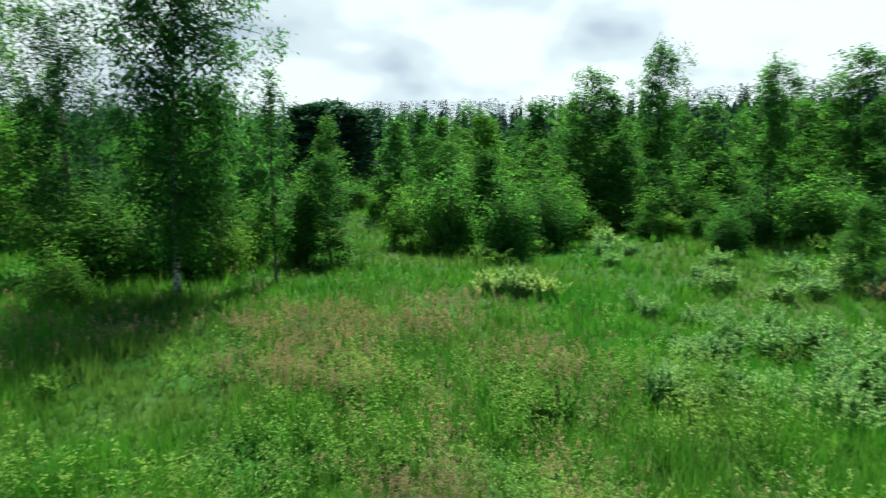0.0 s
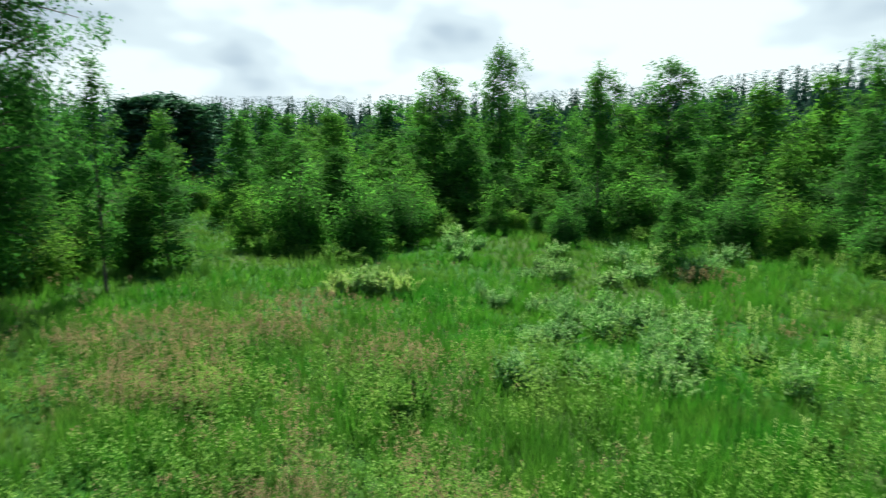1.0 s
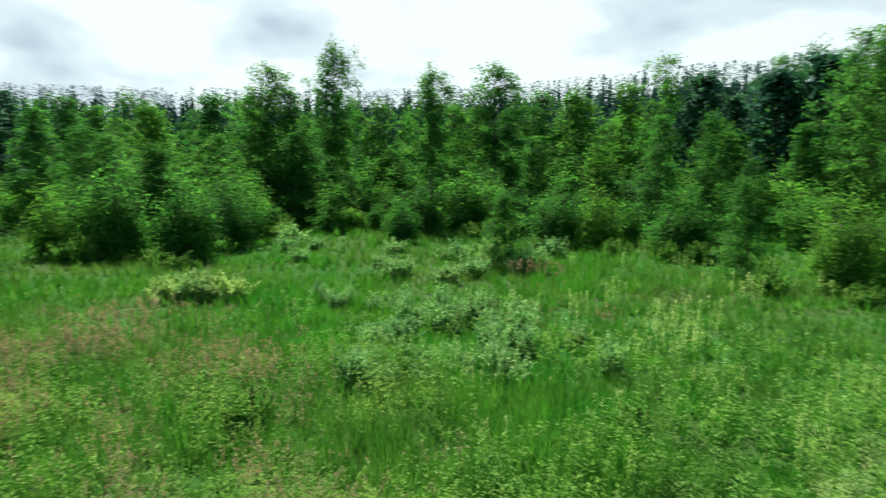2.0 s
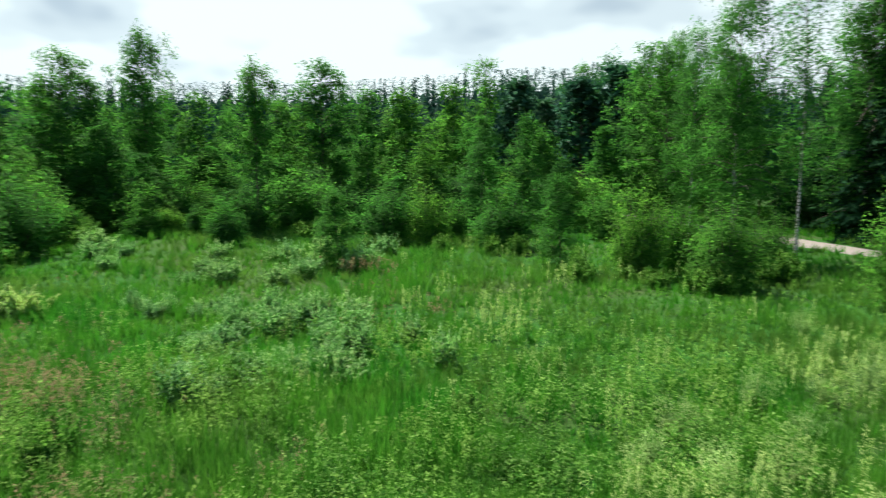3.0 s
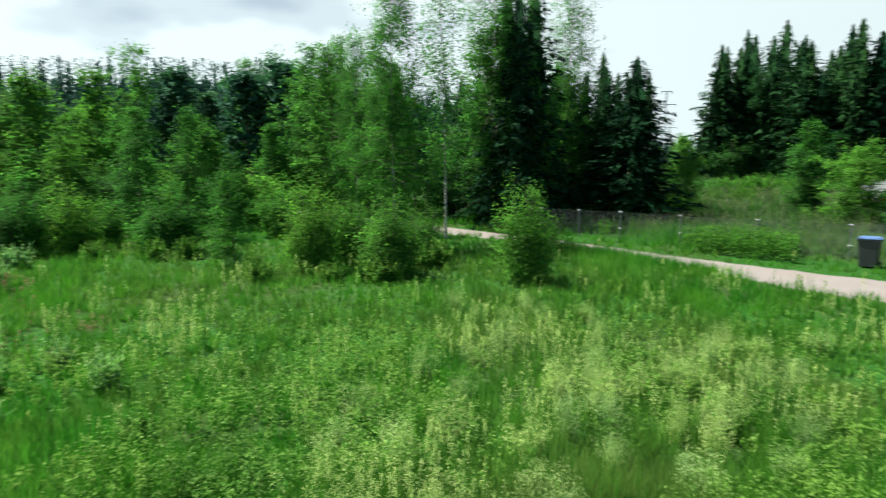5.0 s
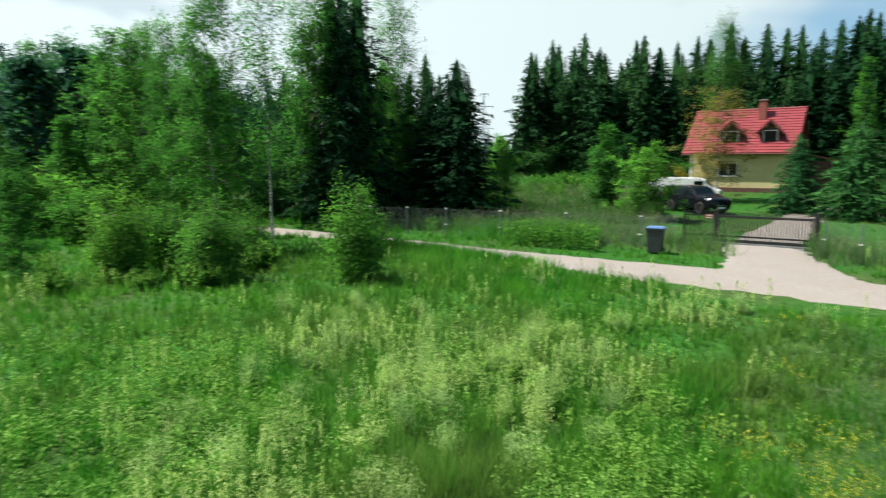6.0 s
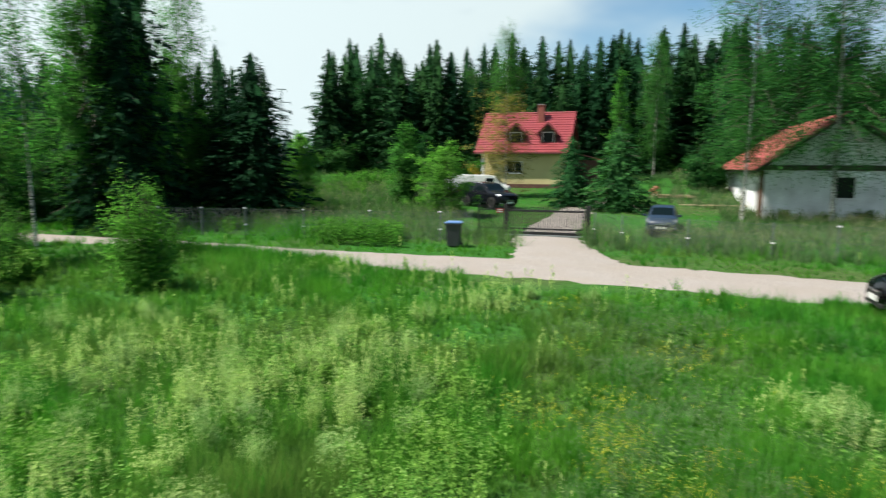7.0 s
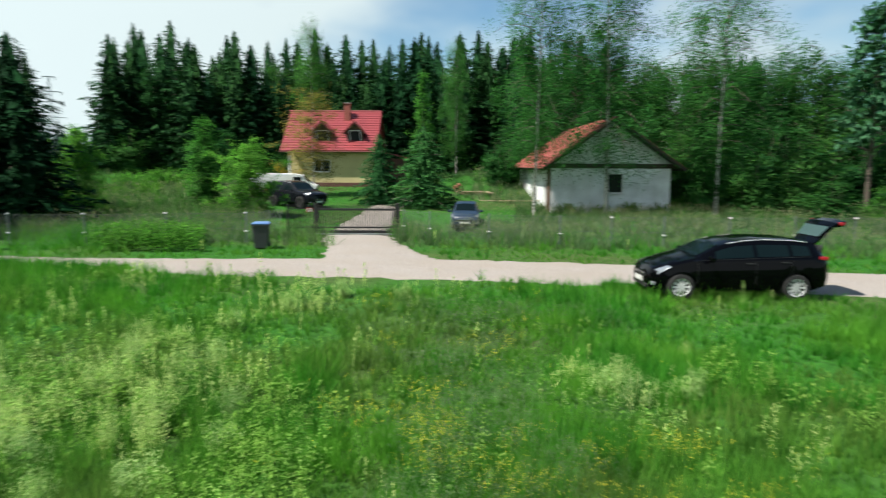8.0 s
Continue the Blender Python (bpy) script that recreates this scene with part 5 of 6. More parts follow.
def glass_material(name, tint=(0.006, 0.009, 0.011)):
    m, nt, b = material(name, 0.06, 0.0, 0.11)
    b.inputs["Base Color"].default_value = (*tint, 1)
    b.inputs["Coat Weight"].default_value = 0.05
    return m


YELLOW_RENDER = plain_material("yellow house render", (0.444, 0.385, 0.200), 0.9, 0, 0.12, 0.6)
BROWN_PLINTH = plain_material("brown plinth", (0.096, 0.041, 0.030), 0.8)
RED_TILE = plain_material("red roof sheet", (0.229, 0.037, 0.043), 0.42, 0, 0.18, 0.8)
DARK_RED = plain_material("dark red trim", (0.118, 0.015, 0.015), 0.5)
BRICK_RED = plain_material("brick chimney", (0.222, 0.067, 0.048), 0.85)
WHITE_PAINT = plain_material("white paint", (0.646, 0.654, 0.646), 0.5, 0, 0.1)
LIME_WASH = plain_material("weathered white render", (0.720, 0.740, 0.755), 0.92, 0, 0.28, 0.9, 14.0)
DARK_WOOD = plain_material("dark weathered timber", (0.041, 0.031, 0.024), 0.85)
BROWN_WOOD = plain_material("brown door boards", (0.104, 0.056, 0.033), 0.75)
PALE_WOOD = plain_material("sawn pale wood", (0.370, 0.296, 0.185), 0.8)
ORANGE_WOOD = plain_material("orange split wood", (0.240, 0.110, 0.055), 0.8)
OLD_TILE = plain_material("orange-red old roof sheet with moss", (0.400, 0.125, 0.100), 0.7, 0, 0.5, 1.3, 7.0)
BLACK_STEEL = plain_material("black painted steel", (0.005, 0.005, 0.006), 0.6, 0.0)
GREY_STEEL = plain_material("galvanised steel", (0.222, 0.252, 0.252), 0.5, 0.7)
CONCRETE = plain_material("grey concrete", (0.252, 0.244, 0.222), 0.9)
DARK_WIRE = plain_material("dark weathered wire", (0.11, 0.13, 0.13), 0.7, 0.2)
BIN_BODY = plain_material("dark grey bin plastic", (0.026, 0.030, 0.033), 0.55)
BIN_LID = plain_material("blue bin lid plastic", (0.089, 0.178, 0.385), 0.45)
BLACK_PAINT = plain_material("black car paint", (0.0012, 0.0012, 0.0018), 0.06, 0.0, 0.05, spec=0.14)
SUV_PAINT = plain_material("dark blue-black car paint", (0.006, 0.007, 0.010), 0.10, 0.0, 0.05, spec=0.22)
BLUE_PAINT = plain_material("faded blue car paint", (0.012, 0.026, 0.050), 0.4, 0.1, 0.1, coat=0.3)
RUBBER = plain_material("tyre rubber", (0.015, 0.015, 0.015), 0.85)
ALLOY = plain_material("silver wheel alloy", (0.62, 0.63, 0.64), 0.35, 0.25)
CHROME = plain_material("chrome trim", (0.75, 0.75, 0.76), 0.15, 1.0, 0.05)
DARK_PLASTIC = plain_material("black plastic", (0.011, 0.011, 0.012), 0.6)
RED_LENS = plain_material("red lamp lens", (0.30, 0.012, 0.02), 0.2, 0, 0.1, coat=0.5)
CLEAR_LENS = plain_material("clear lamp lens", (0.22, 0.24, 0.26), 0.15, 0.3, 0.1, coat=1.0)
PLATE_WHITE = plain_material("white plate", (0.595, 0.595, 0.578), 0.5)
RED_SIGN = plain_material("red sign enamel", (0.333, 0.037, 0.030), 0.5)
# The raised window's reflection is put into this glass as a paler tint.
PALE_GLASS = glass_material("glass tinted pale for its reflection", (0.040, 0.070, 0.068))
CAR_GLASS, HOUSE_GLASS = glass_material("tinted car glass", (0.003, 0.007, 0.008)), glass_material("dark window glass", (0.015, 0.02, 0.02))

# yard axes: depth runs away from the clearing, right runs along the gate and the fronts of house and shed
YARD_TURN = -125.2
DEPTH = Vector((math.sin(radians(125.2)), math.cos(radians(125.2))))
RIGHT = Vector((math.sin(radians(215.2)), math.cos(radians(215.2))))


def yard(depth, right):
    p = DEPTH * depth + RIGHT * right
    return p.x, p.y, float(ground_z(p.x, p.y))


def prism(bm, outline, y0, y1):
    """A solid from an outline in x and z, between two depths."""
    a = [bm.verts.new((x, y0, z)) for x, z in outline]
    b = [bm.verts.new((x, y1, z)) for x, z in outline]
    n = len(outline)
    bm.faces.new(a)
    bm.faces.new(b[::-1])
    for i in range(n):
        bm.faces.new((a[i], b[i], b[(i + 1) % n], a[(i + 1) % n]))
    return bm


def wall_with_hole(bm, x0, x1, z0, z1, y0, y1, hole=None):
    """A wall slab in the x-z plane, with a rectangular opening through it."""
    if hole is None:
        return box(bm, (x0 + x1) / 2, (y0 + y1) / 2, (z0 + z1) / 2, x1 - x0, y1 - y0, z1 - z0)
    a, b, c, d = hole
    for p, q, r, s in ((x0, a, z0, z1), (b, x1, z0, z1), (a, b, z0, c), (a, b, d, z1)):
        box(bm, (p + q) / 2, (y0 + y1) / 2, (r + s) / 2, q - p, y1 - y0, s - r)
    return bm


def window_unit(parent, x0, x1, z0, z1, y, mullions=1, frame_mat=None):
    """A window set in an opening: frame, pane and sill."""
    frame_mat = frame_mat or WHITE_PAINT
    bm = bmesh.new()
    t = 0.07
    for x in (x0 + t / 2, x1 - t / 2):
        box(bm, x, y + 0.06, (z0 + z1) / 2, t, 0.07, z1 - z0)
    for z in (z0 + t / 2, z1 - t / 2):
        box(bm, (x0 + x1) / 2, y + 0.06, z, x1 - x0 - 2 * t, 0.07, t)
    for k in range(mullions):
        box(bm, x0 + (x1 - x0) * (k + 1) / (mullions + 1), y + 0.06, (z0 + z1) / 2, 0.06, 0.06, z1 - z0 - 2 * t)
    w = part("window", bm, frame_mat, parent, "white framed window")
    part("pane", box(bmesh.new(), (x0 + x1) / 2, y + 0.085, (z0 + z1) / 2, x1 - x0 - 0.1, 0.012, z1 - z0 - 0.1), HOUSE_GLASS, w)
    part("window_sill", box(bmesh.new(), (x0 + x1) / 2, y - 0.06, z0 - 0.03, x1 - x0 + 0.16, 0.2, 0.05, 0.01), frame_mat, w)
    return w


def roof_courses(parent, x0, x1, y_eave, z_eave, y_ridge, z_ridge, n, mat, name="roof_course"):
    """Overlapping courses of roof sheet from eave to ridge, each a slab of its own."""
    a, b = Vector((0, y_eave, z_eave)), Vector((0, y_ridge, z_ridge))
    d = b - a
    step = d.length / n
    tilt = math.atan2(d.z, d.y)
    me = bpy.data.meshes.new(name)
    bm = bmesh.new()
    box(bm, 0, 0, 0, x1 - x0, step * 1.06, 0.07)
    ribs = int((x1 - x0) / 0.32)
    for i in range(ribs):
        box(bm, x0 + (x1 - x0) * (i + 0.5) / ribs - (x0 + x1) / 2, 0, 0.042, 0.10, step * 1.04, 0.025)
    bm.to_mesh(me)
    bm.free()
    me.materials.append(mat)
    for i in range(n):
        p = a + d * ((i + 0.5) / n)
        ob = new(name, me)
        ob.parent = parent
        ob.matrix_basis = Matrix.Translation((( x0 + x1) / 2, p.y, p.z + 0.07)) @ Matrix.Rotation(tilt - 0.13 * (1 if d.y > 0 else -1), 4, "X")


def dormer(parent, x, w, z0, z1, z2, y_front, y_back):
    """A gabled roof dormer: cheeks, front with a window, small red roof."""
    bm = bmesh.new()
    h = w / 2
    prism(bm, [(x - h, z0), (x - h + 0.2, z0), (x - h + 0.2, z1), (x - h, z1)], y_front, y_back)
    prism(bm, [(x + h - 0.2, z0), (x + h, z0), (x + h, z1), (x + h - 0.2, z1)], y_front, y_back)
    prism(bm, [(x - h, z1), (x + h, z1), (x, z2 - 0.12)], y_front, y_back)
    dm = part("dormer", bm, DARK_WOOD, parent, "gabled dormer with red roof")
    window_unit(dm, x - h + 0.2, x + h - 0.2, z0 + 0.03, z1, y_front, 0)
    for s in (-1, 1):
        bm = bmesh.new()
        o = h + 0.28
        prism(bm, [(x, z2), (x + s * o, z1 - 0.22), (x + s * o, z1 - 0.34), (x, z2 - 0.13)], y_front - 0.35, y_back + 0.8)
        part("dormer_roof", bm, RED_TILE, dm)
        bm = bmesh.new()
        prism(bm, [(x, z2 + 0.03), (x + s * (o + 0.03), z1 - 0.19), (x + s * (o + 0.03), z1 - 0.40), (x, z2 - 0.20)], y_front - 0.40, y_front - 0.352)
        part("bargeboard", bm, DARK_RED, dm, "dark red bargeboard")


def build_house():
    x, y, z = yard(60.4, -10.95)
    h = thing("house", x, y, z - 0.02, YARD_TURN, "yellow rendered house with steep red roof and two dormers", "house")
    L, R, top, back = -4.1, 4.1, 3.5, 8.2
    bm = bmesh.new()
    wall_with_hole(bm, -2.7, R, 0.42, top, 0.0, 0.3, (-1.55, 0.05, 1.45, 2.62))
    part("front_wall", bm, YELLOW_RENDER, h)
    bm = bmesh.new()
    box(bm, (L - 2.7) / 2, 1.65, 1.96, -2.7 - L, 0.3, 3.08)
    box(bm, -2.55, 0.975, 1.96, 0.3, 1.35, 3.08)
    part("porch_wall", bm, YELLOW_RENDER, h)
    for name, xx in (("gable_wall", L + 0.15), ("gable_wall", R - 0.15)):
        bm = bmesh.new()
        y0 = 1.8 if xx < 0 else 0.3
        vs = [(y0, 0.42), (back, 0.42), (back, top), (4.1, 7.2), (y0, top + (y0 - 0.3) * 0.9)]
        a = [bm.verts.new((xx - 0.15, p, q)) for p, q in vs]
        b = [bm.verts.new((xx + 0.15, p, q)) for p, q in vs]
        bm.faces.new(a)
        bm.faces.new(b[::-1])
        for i in range(5):
            bm.faces.new((a[i], b[i], b[(i + 1) % 5], a[(i + 1) % 5]))
        part(name, bm, YELLOW_RENDER, h)
    part("back_wall", box(bmesh.new(), 0, back + 0.15, 1.96, R - L, 0.3, 3.08), YELLOW_RENDER, h)
    part("plinth", box(bmesh.new(), 0, 4.2, 0.2, R - L + 0.08, 8.6, 0.44), BROWN_PLINTH, h, "brown plinth")
    part("porch_post", box(bmesh.new(), L + 0.16, 0.12, 1.95, 0.22, 0.22, 3.06, 0.02), WHITE_PAINT, h, "white porch post")
    window_unit(h, -1.55, 0.05, 1.45, 2.62, 0.02, 1)
    slope = part("roof", prism(bmesh.new(), [(-4.65, 0), (4.65, 0), (4.65, 0.02), (-4.65, 0.02)], 4.0, 4.2), DARK_RED, h, "red profiled metal roof")
    bm = bmesh.new()
    for s, ye in ((1, -0.45), (-1, 8.85)):
        q = [(-4.62, ye, 3.40), (4.62, ye, 3.40), (4.62, 4.2, 7.42), (-4.62, 4.2, 7.42)]
        v = [bm.verts.new(p) for p in q] + [bm.verts.new((p[0], p[1], p[2] + 0.07)) for p in q]
        for f in ((0, 1, 2, 3), (7, 6, 5, 4), (0, 4, 5, 1), (1, 5, 6, 2), (2, 6, 7, 3), (3, 7, 4, 0)):
            bm.faces.new([v[i] for i in f])
    bm.to_mesh(slope.data)
    bm.free()
    roof_courses(slope, -4.65, 4.65, -0.5, 3.40, 4.2, 7.44, 16, RED_TILE)
    roof_courses(slope, -4.65, 4.65, 8.9, 3.40, 4.2, 7.44, 16, RED_TILE)
    part("ridge_cap", rod(bmesh.new(), (-4.68, 4.2, 7.55), (4.68, 4.2, 7.55), 0.11, 8), RED_TILE, slope)
    part("gutter", rod(bmesh.new(), (-4.65, -0.58, 3.38), (4.65, -0.58, 3.38), 0.07, 8), DARK_RED, h, "dark red gutter")
    ch = part("chimney", box(bmesh.new(), 1.3, 3.3, 7.3, 0.62, 0.62, 1.9, 0.015), BRICK_RED, h, "brick chimney")
    part("chimney_cap", box(bmesh.new(), 1.3, 3.3, 8.28, 0.74, 0.74, 0.08, 0.01), CONCRETE, ch)
    dormer(h, 2.4, 1.55, 4.0, 5.45, 6.35, 0.55, 3.3)
    dormer(h, -0.75, 1.6, 4.0, 5.45, 6.35, 0.55, 3.3)
    # low wing at the side
    w = part("side_wing", box(bmesh.new(), 5.6, 6.4, 1.5, 2.6, 2.6, 2.6), BROWN_PLINTH, h)
    bm = bmesh.new()
    prism(bm, [(4.15, 3.7), (7.2, 2.9), (7.2, 2.8), (4.15, 3.58)], 4.9, 8.0)
    part("wing_roof", bm, RED_TILE, w)


def build_shed():
    x, y, z = yard(40.9, 11.05)
    s = thing("outbuilding", x, y, z - 0.02, YARD_TURN, "long white rendered outbuilding with mossy orange-red roof", "outbuilding")
    hw, top, deep = 3.93, 3.0, 16.4
    bm = bmesh.new()
    wall_with_hole(bm, -hw, hw, 0.0, top, 0.0, 0.3, (-0.28, 0.84, 1.36, 2.68))
    part("front_wall", bm, LIME_WASH, s)
    bm = bmesh.new()
    prism(bm, [(-hw, top + 0.3), (hw, top + 0.3), (0, 6.0)], 0.02, 0.3)
    part("gable", bm, LIME_WASH, s)
    part("beam", box(bmesh.new(), 0, 0.10, top + 0.15, 2 * hw + 0.7, 0.34, 0.30, 0.01), DARK_WOOD, s, "dark timber beam across the front")
    bm = bmesh.new()
    for p, q in ((0.3, 1.3), (2.5, 7.2), (9.4, deep)):
        box(bm, -hw + 0.15, (p + q) / 2, top / 2, 0.3, q - p, top)
    box(bm, -hw + 0.15, 8.3, 2.75, 0.3, 2.2, 0.5)
    box(bm, -hw + 0.15, 1.9, 2.6, 0.3, 1.2, 0.8)
    part("side_wall", bm, LIME_WASH, s)
    part("door", box(bmesh.new(), -hw + 0.2, 1.9, 1.1, 0.08, 1.2, 2.2), BROWN_WOOD, s, "brown board door")
    part("garage_door", box(bmesh.new(), -hw + 0.2, 8.3, 1.25, 0.08, 2.2, 2.5), WHITE_PAINT, s, "white garage door")
    part("corner_board", box(bmesh.new(), -hw - 0.06, 0.55, 1.5, 0.10, 0.9, 3.0), BROWN_WOOD, s, "brown corner boarding")
    part("side_wall", box(bmesh.new(), hw - 0.15, deep / 2 + 0.15, top / 2, 0.3, deep - 0.3, top), LIME_WASH, s)
    part("back_wall", box(bmesh.new(), 0, deep + 0.15, top / 2, 2 * hw, 0.3, top), LIME_WASH, s)
    window_unit(s, -0.28, 0.84, 1.36, 2.68, 0.02, 0)
    for sgn in (-1, 1):
        bm = bmesh.new()
        prism(bm, [(0, 6.20), (sgn * 4.55, 2.98), (sgn * 4.55, 2.86), (0, 6.08)], -0.75, deep + 0.7)
        r = part("roof", bm, DARK_WOOD, s, "orange-red sheet roof with moss")
        n = 11
        a, b = Vector((sgn * 4.6, 0, 2.96)), Vector((0, 0, 6.23))
        d = b - a
        me = bpy.data.meshes.new("roof_course")
        bm = bmesh.new()
        box(bm, 0, 0, 0, d.length / n * 1.1, deep + 1.6, 0.04)
        for i in range(44):
            box(bm, 0, -(deep + 1.6) / 2 + (i + 0.5) * (deep + 1.6) / 44, 0.03, d.length / n * 1.08, 0.14, 0.03)
        bm.to_mesh(me)
        bm.free()
        me.materials.append(OLD_TILE)
        ang = math.atan2(d.z, d.x)
        for i in range(n):
            p = a + d * ((i + 0.5) / n)
            o = new("roof_course", me)
            o.parent = r
            o.matrix_basis = Matrix.Translation((p.x, deep / 2, p.z + 0.05)) @ Matrix.Rotation(-ang if sgn < 0 else math.pi - ang, 4, "Y") @ Matrix.Rotation(0.0 if sgn < 0 else math.pi, 4, "X")
        bm = bmesh.new()
        prism(bm, [(0, 6.25), (sgn * 4.62, 2.98), (sgn * 4.62, 2.78), (0, 6.05)], -0.84, -0.78)
        part("bargeboard", bm, DARK_WOOD, s, "weathered bargeboard")


def build_gate():
    x, y, z = yard(27.4, -3.86)
    g = thing("driveway_gate", x, y, z, YARD_TURN, "black steel sliding picket gate across the driveway", "gate")
    bm = bmesh.new()
    for zz, hh in ((0.16, 0.14), (0.36, 0.07), (1.16, 0.09)):
        box(bm, 0, 0, zz, 3.4, 0.06, hh, 0.005)
    for xx in (-1.68, 1.68):
        box(bm, xx, 0, 0.68, 0.06, 0.06, 1.1)
    part("gate_frame", bm, BLACK_STEEL, g)
    me = bpy.data.meshes.new("picket")
    bm = box(bmesh.new(), 0, 0, 0.78, 0.042, 0.042, 1.10)
    bm.to_mesh(me)
    bm.free()
    me.materials.append(BLACK_STEEL)
    for i in range(32):
        o = new("picket", me)
        o.parent = g
        o.matrix_basis = pose(-1.60 + i * 0.1032, 0.04, 0)
    for xx in (-1.80, 1.86):
        part("gate_post", box(bmesh.new(), xx, 0.10, 0.70, 0.16, 0.16, 1.46, 0.01), BLACK_STEEL, g)
    part("gate_track", box(bmesh.new(), 0.2, -0.25, 0.09, 4.2, 0.16, 0.06), GREY_STEEL, g, "grey steel gate track")
    part("guide_post", box(bmesh.new(), 1.75, 0.35, 0.68, 0.10, 0.10, 1.36), BLACK_STEEL, g)
    x, y, z = yard(27.9, -6.3)
    p = thing("fence_panel", x, y, z, YARD_TURN + 12, "black steel picket panel beside the gate", "fence")
    bm = bmesh.new()
    for zz in (0.30, 1.14):
        box(bm, 0, 0, zz, 1.30, 0.05, 0.05)
    part("panel_frame", bm, BLACK_STEEL, p)
    for i in range(12):
        o = new("picket", me)
        o.parent = p
        o.matrix_basis = pose(-0.60 + i * 0.109, 0.035, 0)
    part("fence_post", box(bmesh.new(), -0.70, 0, 0.66, 0.08, 0.08, 1.36), BLACK_STEEL, p)
    sg = thing("warning_sign", *yard(27.72, -5.98)[:2], z + 1.10, YARD_TURN + 12, "small red and white enamel sign on the fence", "sign")
    plate = part("sign_plate", box(bmesh.new(), 0, -0.03, 0, 0.30, 0.015, 0.20, 0.003), RED_SIGN, sg)
    for k in (-0.045, 0.045):
        part("sign_bar", box(bmesh.new(), 0, -0.041, k, 0.22, 0.006, 0.045), PLATE_WHITE, plate, "white bar")


def build_wire_fence(name, line, height, label, clips):
    """Chain-link fence: posts, two tension wires and crossing mesh wires along a line of (bearing, distance); clips gives the heights of the white insulators on every other post."""
    pts = [Vector((*polar(a, d), 0)) for a, d in line]
    f = thing(name, pts[0].x, pts[0].y, float(ground_z(pts[0].x, pts[0].y)), 0, label, "fence")
    origin = f.matrix_basis.translation.copy()
    V, F = [], []

    def ribbon(a, b, w):
        k = len(V)
        d = (b - a).normalized()
        side = d.cross(Vector((DEPTH.x, DEPTH.y, 0))).normalized() * w / 2
        V.extend([a - side, a + side, b + side, b - side])
        F.append((k, k + 1, k + 2, k + 3))
    post_me = bpy.data.meshes.new("fence_post")
    bm = rod(bmesh.new(), (0, 0, -0.1), (0, 0, height + 0.06), 0.03, 8)
    bm.to_mesh(post_me)
    bm.free()
    post_me.materials.append(DARK_WIRE)
    clip_me = bpy.data.meshes.new("insulator")
    bm = box(bmesh.new(), 0, 0, 0, 0.11, 0.11, 0.05, 0.012)
    bm.to_mesh(clip_me)
    bm.free()
    clip_me.materials.append(WHITE_PAINT)
    for a, b in zip(pts, pts[1:]):
        L = (b - a).length
        za, zb = float(ground_z(a.x, a.y)), float(ground_z(b.x, b.y))

        def at(s, h):
            t = s / L
            return Vector((a.x + (b.x - a.x) * t, a.y + (b.y - a.y) * t, za + (zb - za) * t + h)) - origin
        n = max(1, round(L / 2.6))
        for i in range(n):
            o = new("fence_post", post_me)
            o.parent = f
            o.matrix_basis = Matrix.Translation(at(L * i / n, 0))
            for hh in clips[i % 2]:
                c = new("insulator", clip_me)
                c.parent = o
                c.matrix_basis = Matrix.Translation((-0.03 * DEPTH.x, -0.03 * DEPTH.y, hh))
        for hh in (0.06, height * 0.5, height):
            ribbon(at(0, hh), at(L, hh), 0.007)
        cell = 0.085
        hh = height - 0.06
        for i in range(int((L + hh) / cell)):
            s = i * cell
            s0, s1 = max(0.0, s - hh), min(L, s)
            if s1 > s0:
                ribbon(at(s1, 0.06 + s - s1), at(s0, 0.06 + s - s0), 0.0042)
                ribbon(at(L - s1, 0.06 + s - s1), at(L - s0, 0.06 + s - s0), 0.0042)
    tagged(part("wire_mesh", mesh_of("wire_mesh", [tuple(v) for v in V], F, DARK_WIRE), None, f), "dull grey chain-link wire", kind="stuff")


def build_bin():
    x, y, z = yard(22.9, -6.75)
    b = thing("wheelie_bin", x, y, z, YARD_TURN + 8, "dark grey wheeled refuse bin with blue lid", "bin")
    bm = bmesh.new()
    box(bm, 0, 0, 0.48, 0.58, 0.62, 0.88, 0.03)
    for v in bm.verts:
        k = 0.80 + 0.20 * (v.co.z - 0.04) / 0.88
        v.co.x *= k
        v.co.y *= k
    part("body", bm, BIN_BODY, b)
    part("rim", box(bmesh.new(), 0, 0, 0.90, 0.64, 0.68, 0.06, 0.02), BIN_BODY, b)
    bm = bmesh.new()
    box(bm, 0, 0.0, 0.965, 0.64, 0.70, 0.07, 0.03)
    for v in bm.verts:
        if v.co.z > 0.97:
            v.co.x *= 0.86
            v.co.y *= 0.9
    part("lid", bm, BIN_LID, b, "blue plastic lid")
    part("handle", rod(bmesh.new(), (-0.24, 0.39, 0.92), (0.24, 0.39, 0.92), 0.018, 8), BIN_BODY, b)
    for s in (-1, 1):
        part("wheel", rod(bmesh.new(), (s * 0.25, 0.26, 0.10), (s * 0.31, 0.26, 0.10), 0.10, 14), RUBBER, b)


def car_shape(st):
    """Smooth functions of the length: half width, sill, belt, top and top's half width, from a list of stations."""
    A = np.array(st)[::-1]
    return lambda x: [float(np.interp(x, A[:, 0], A[:, k])) for k in range(1, 6)]


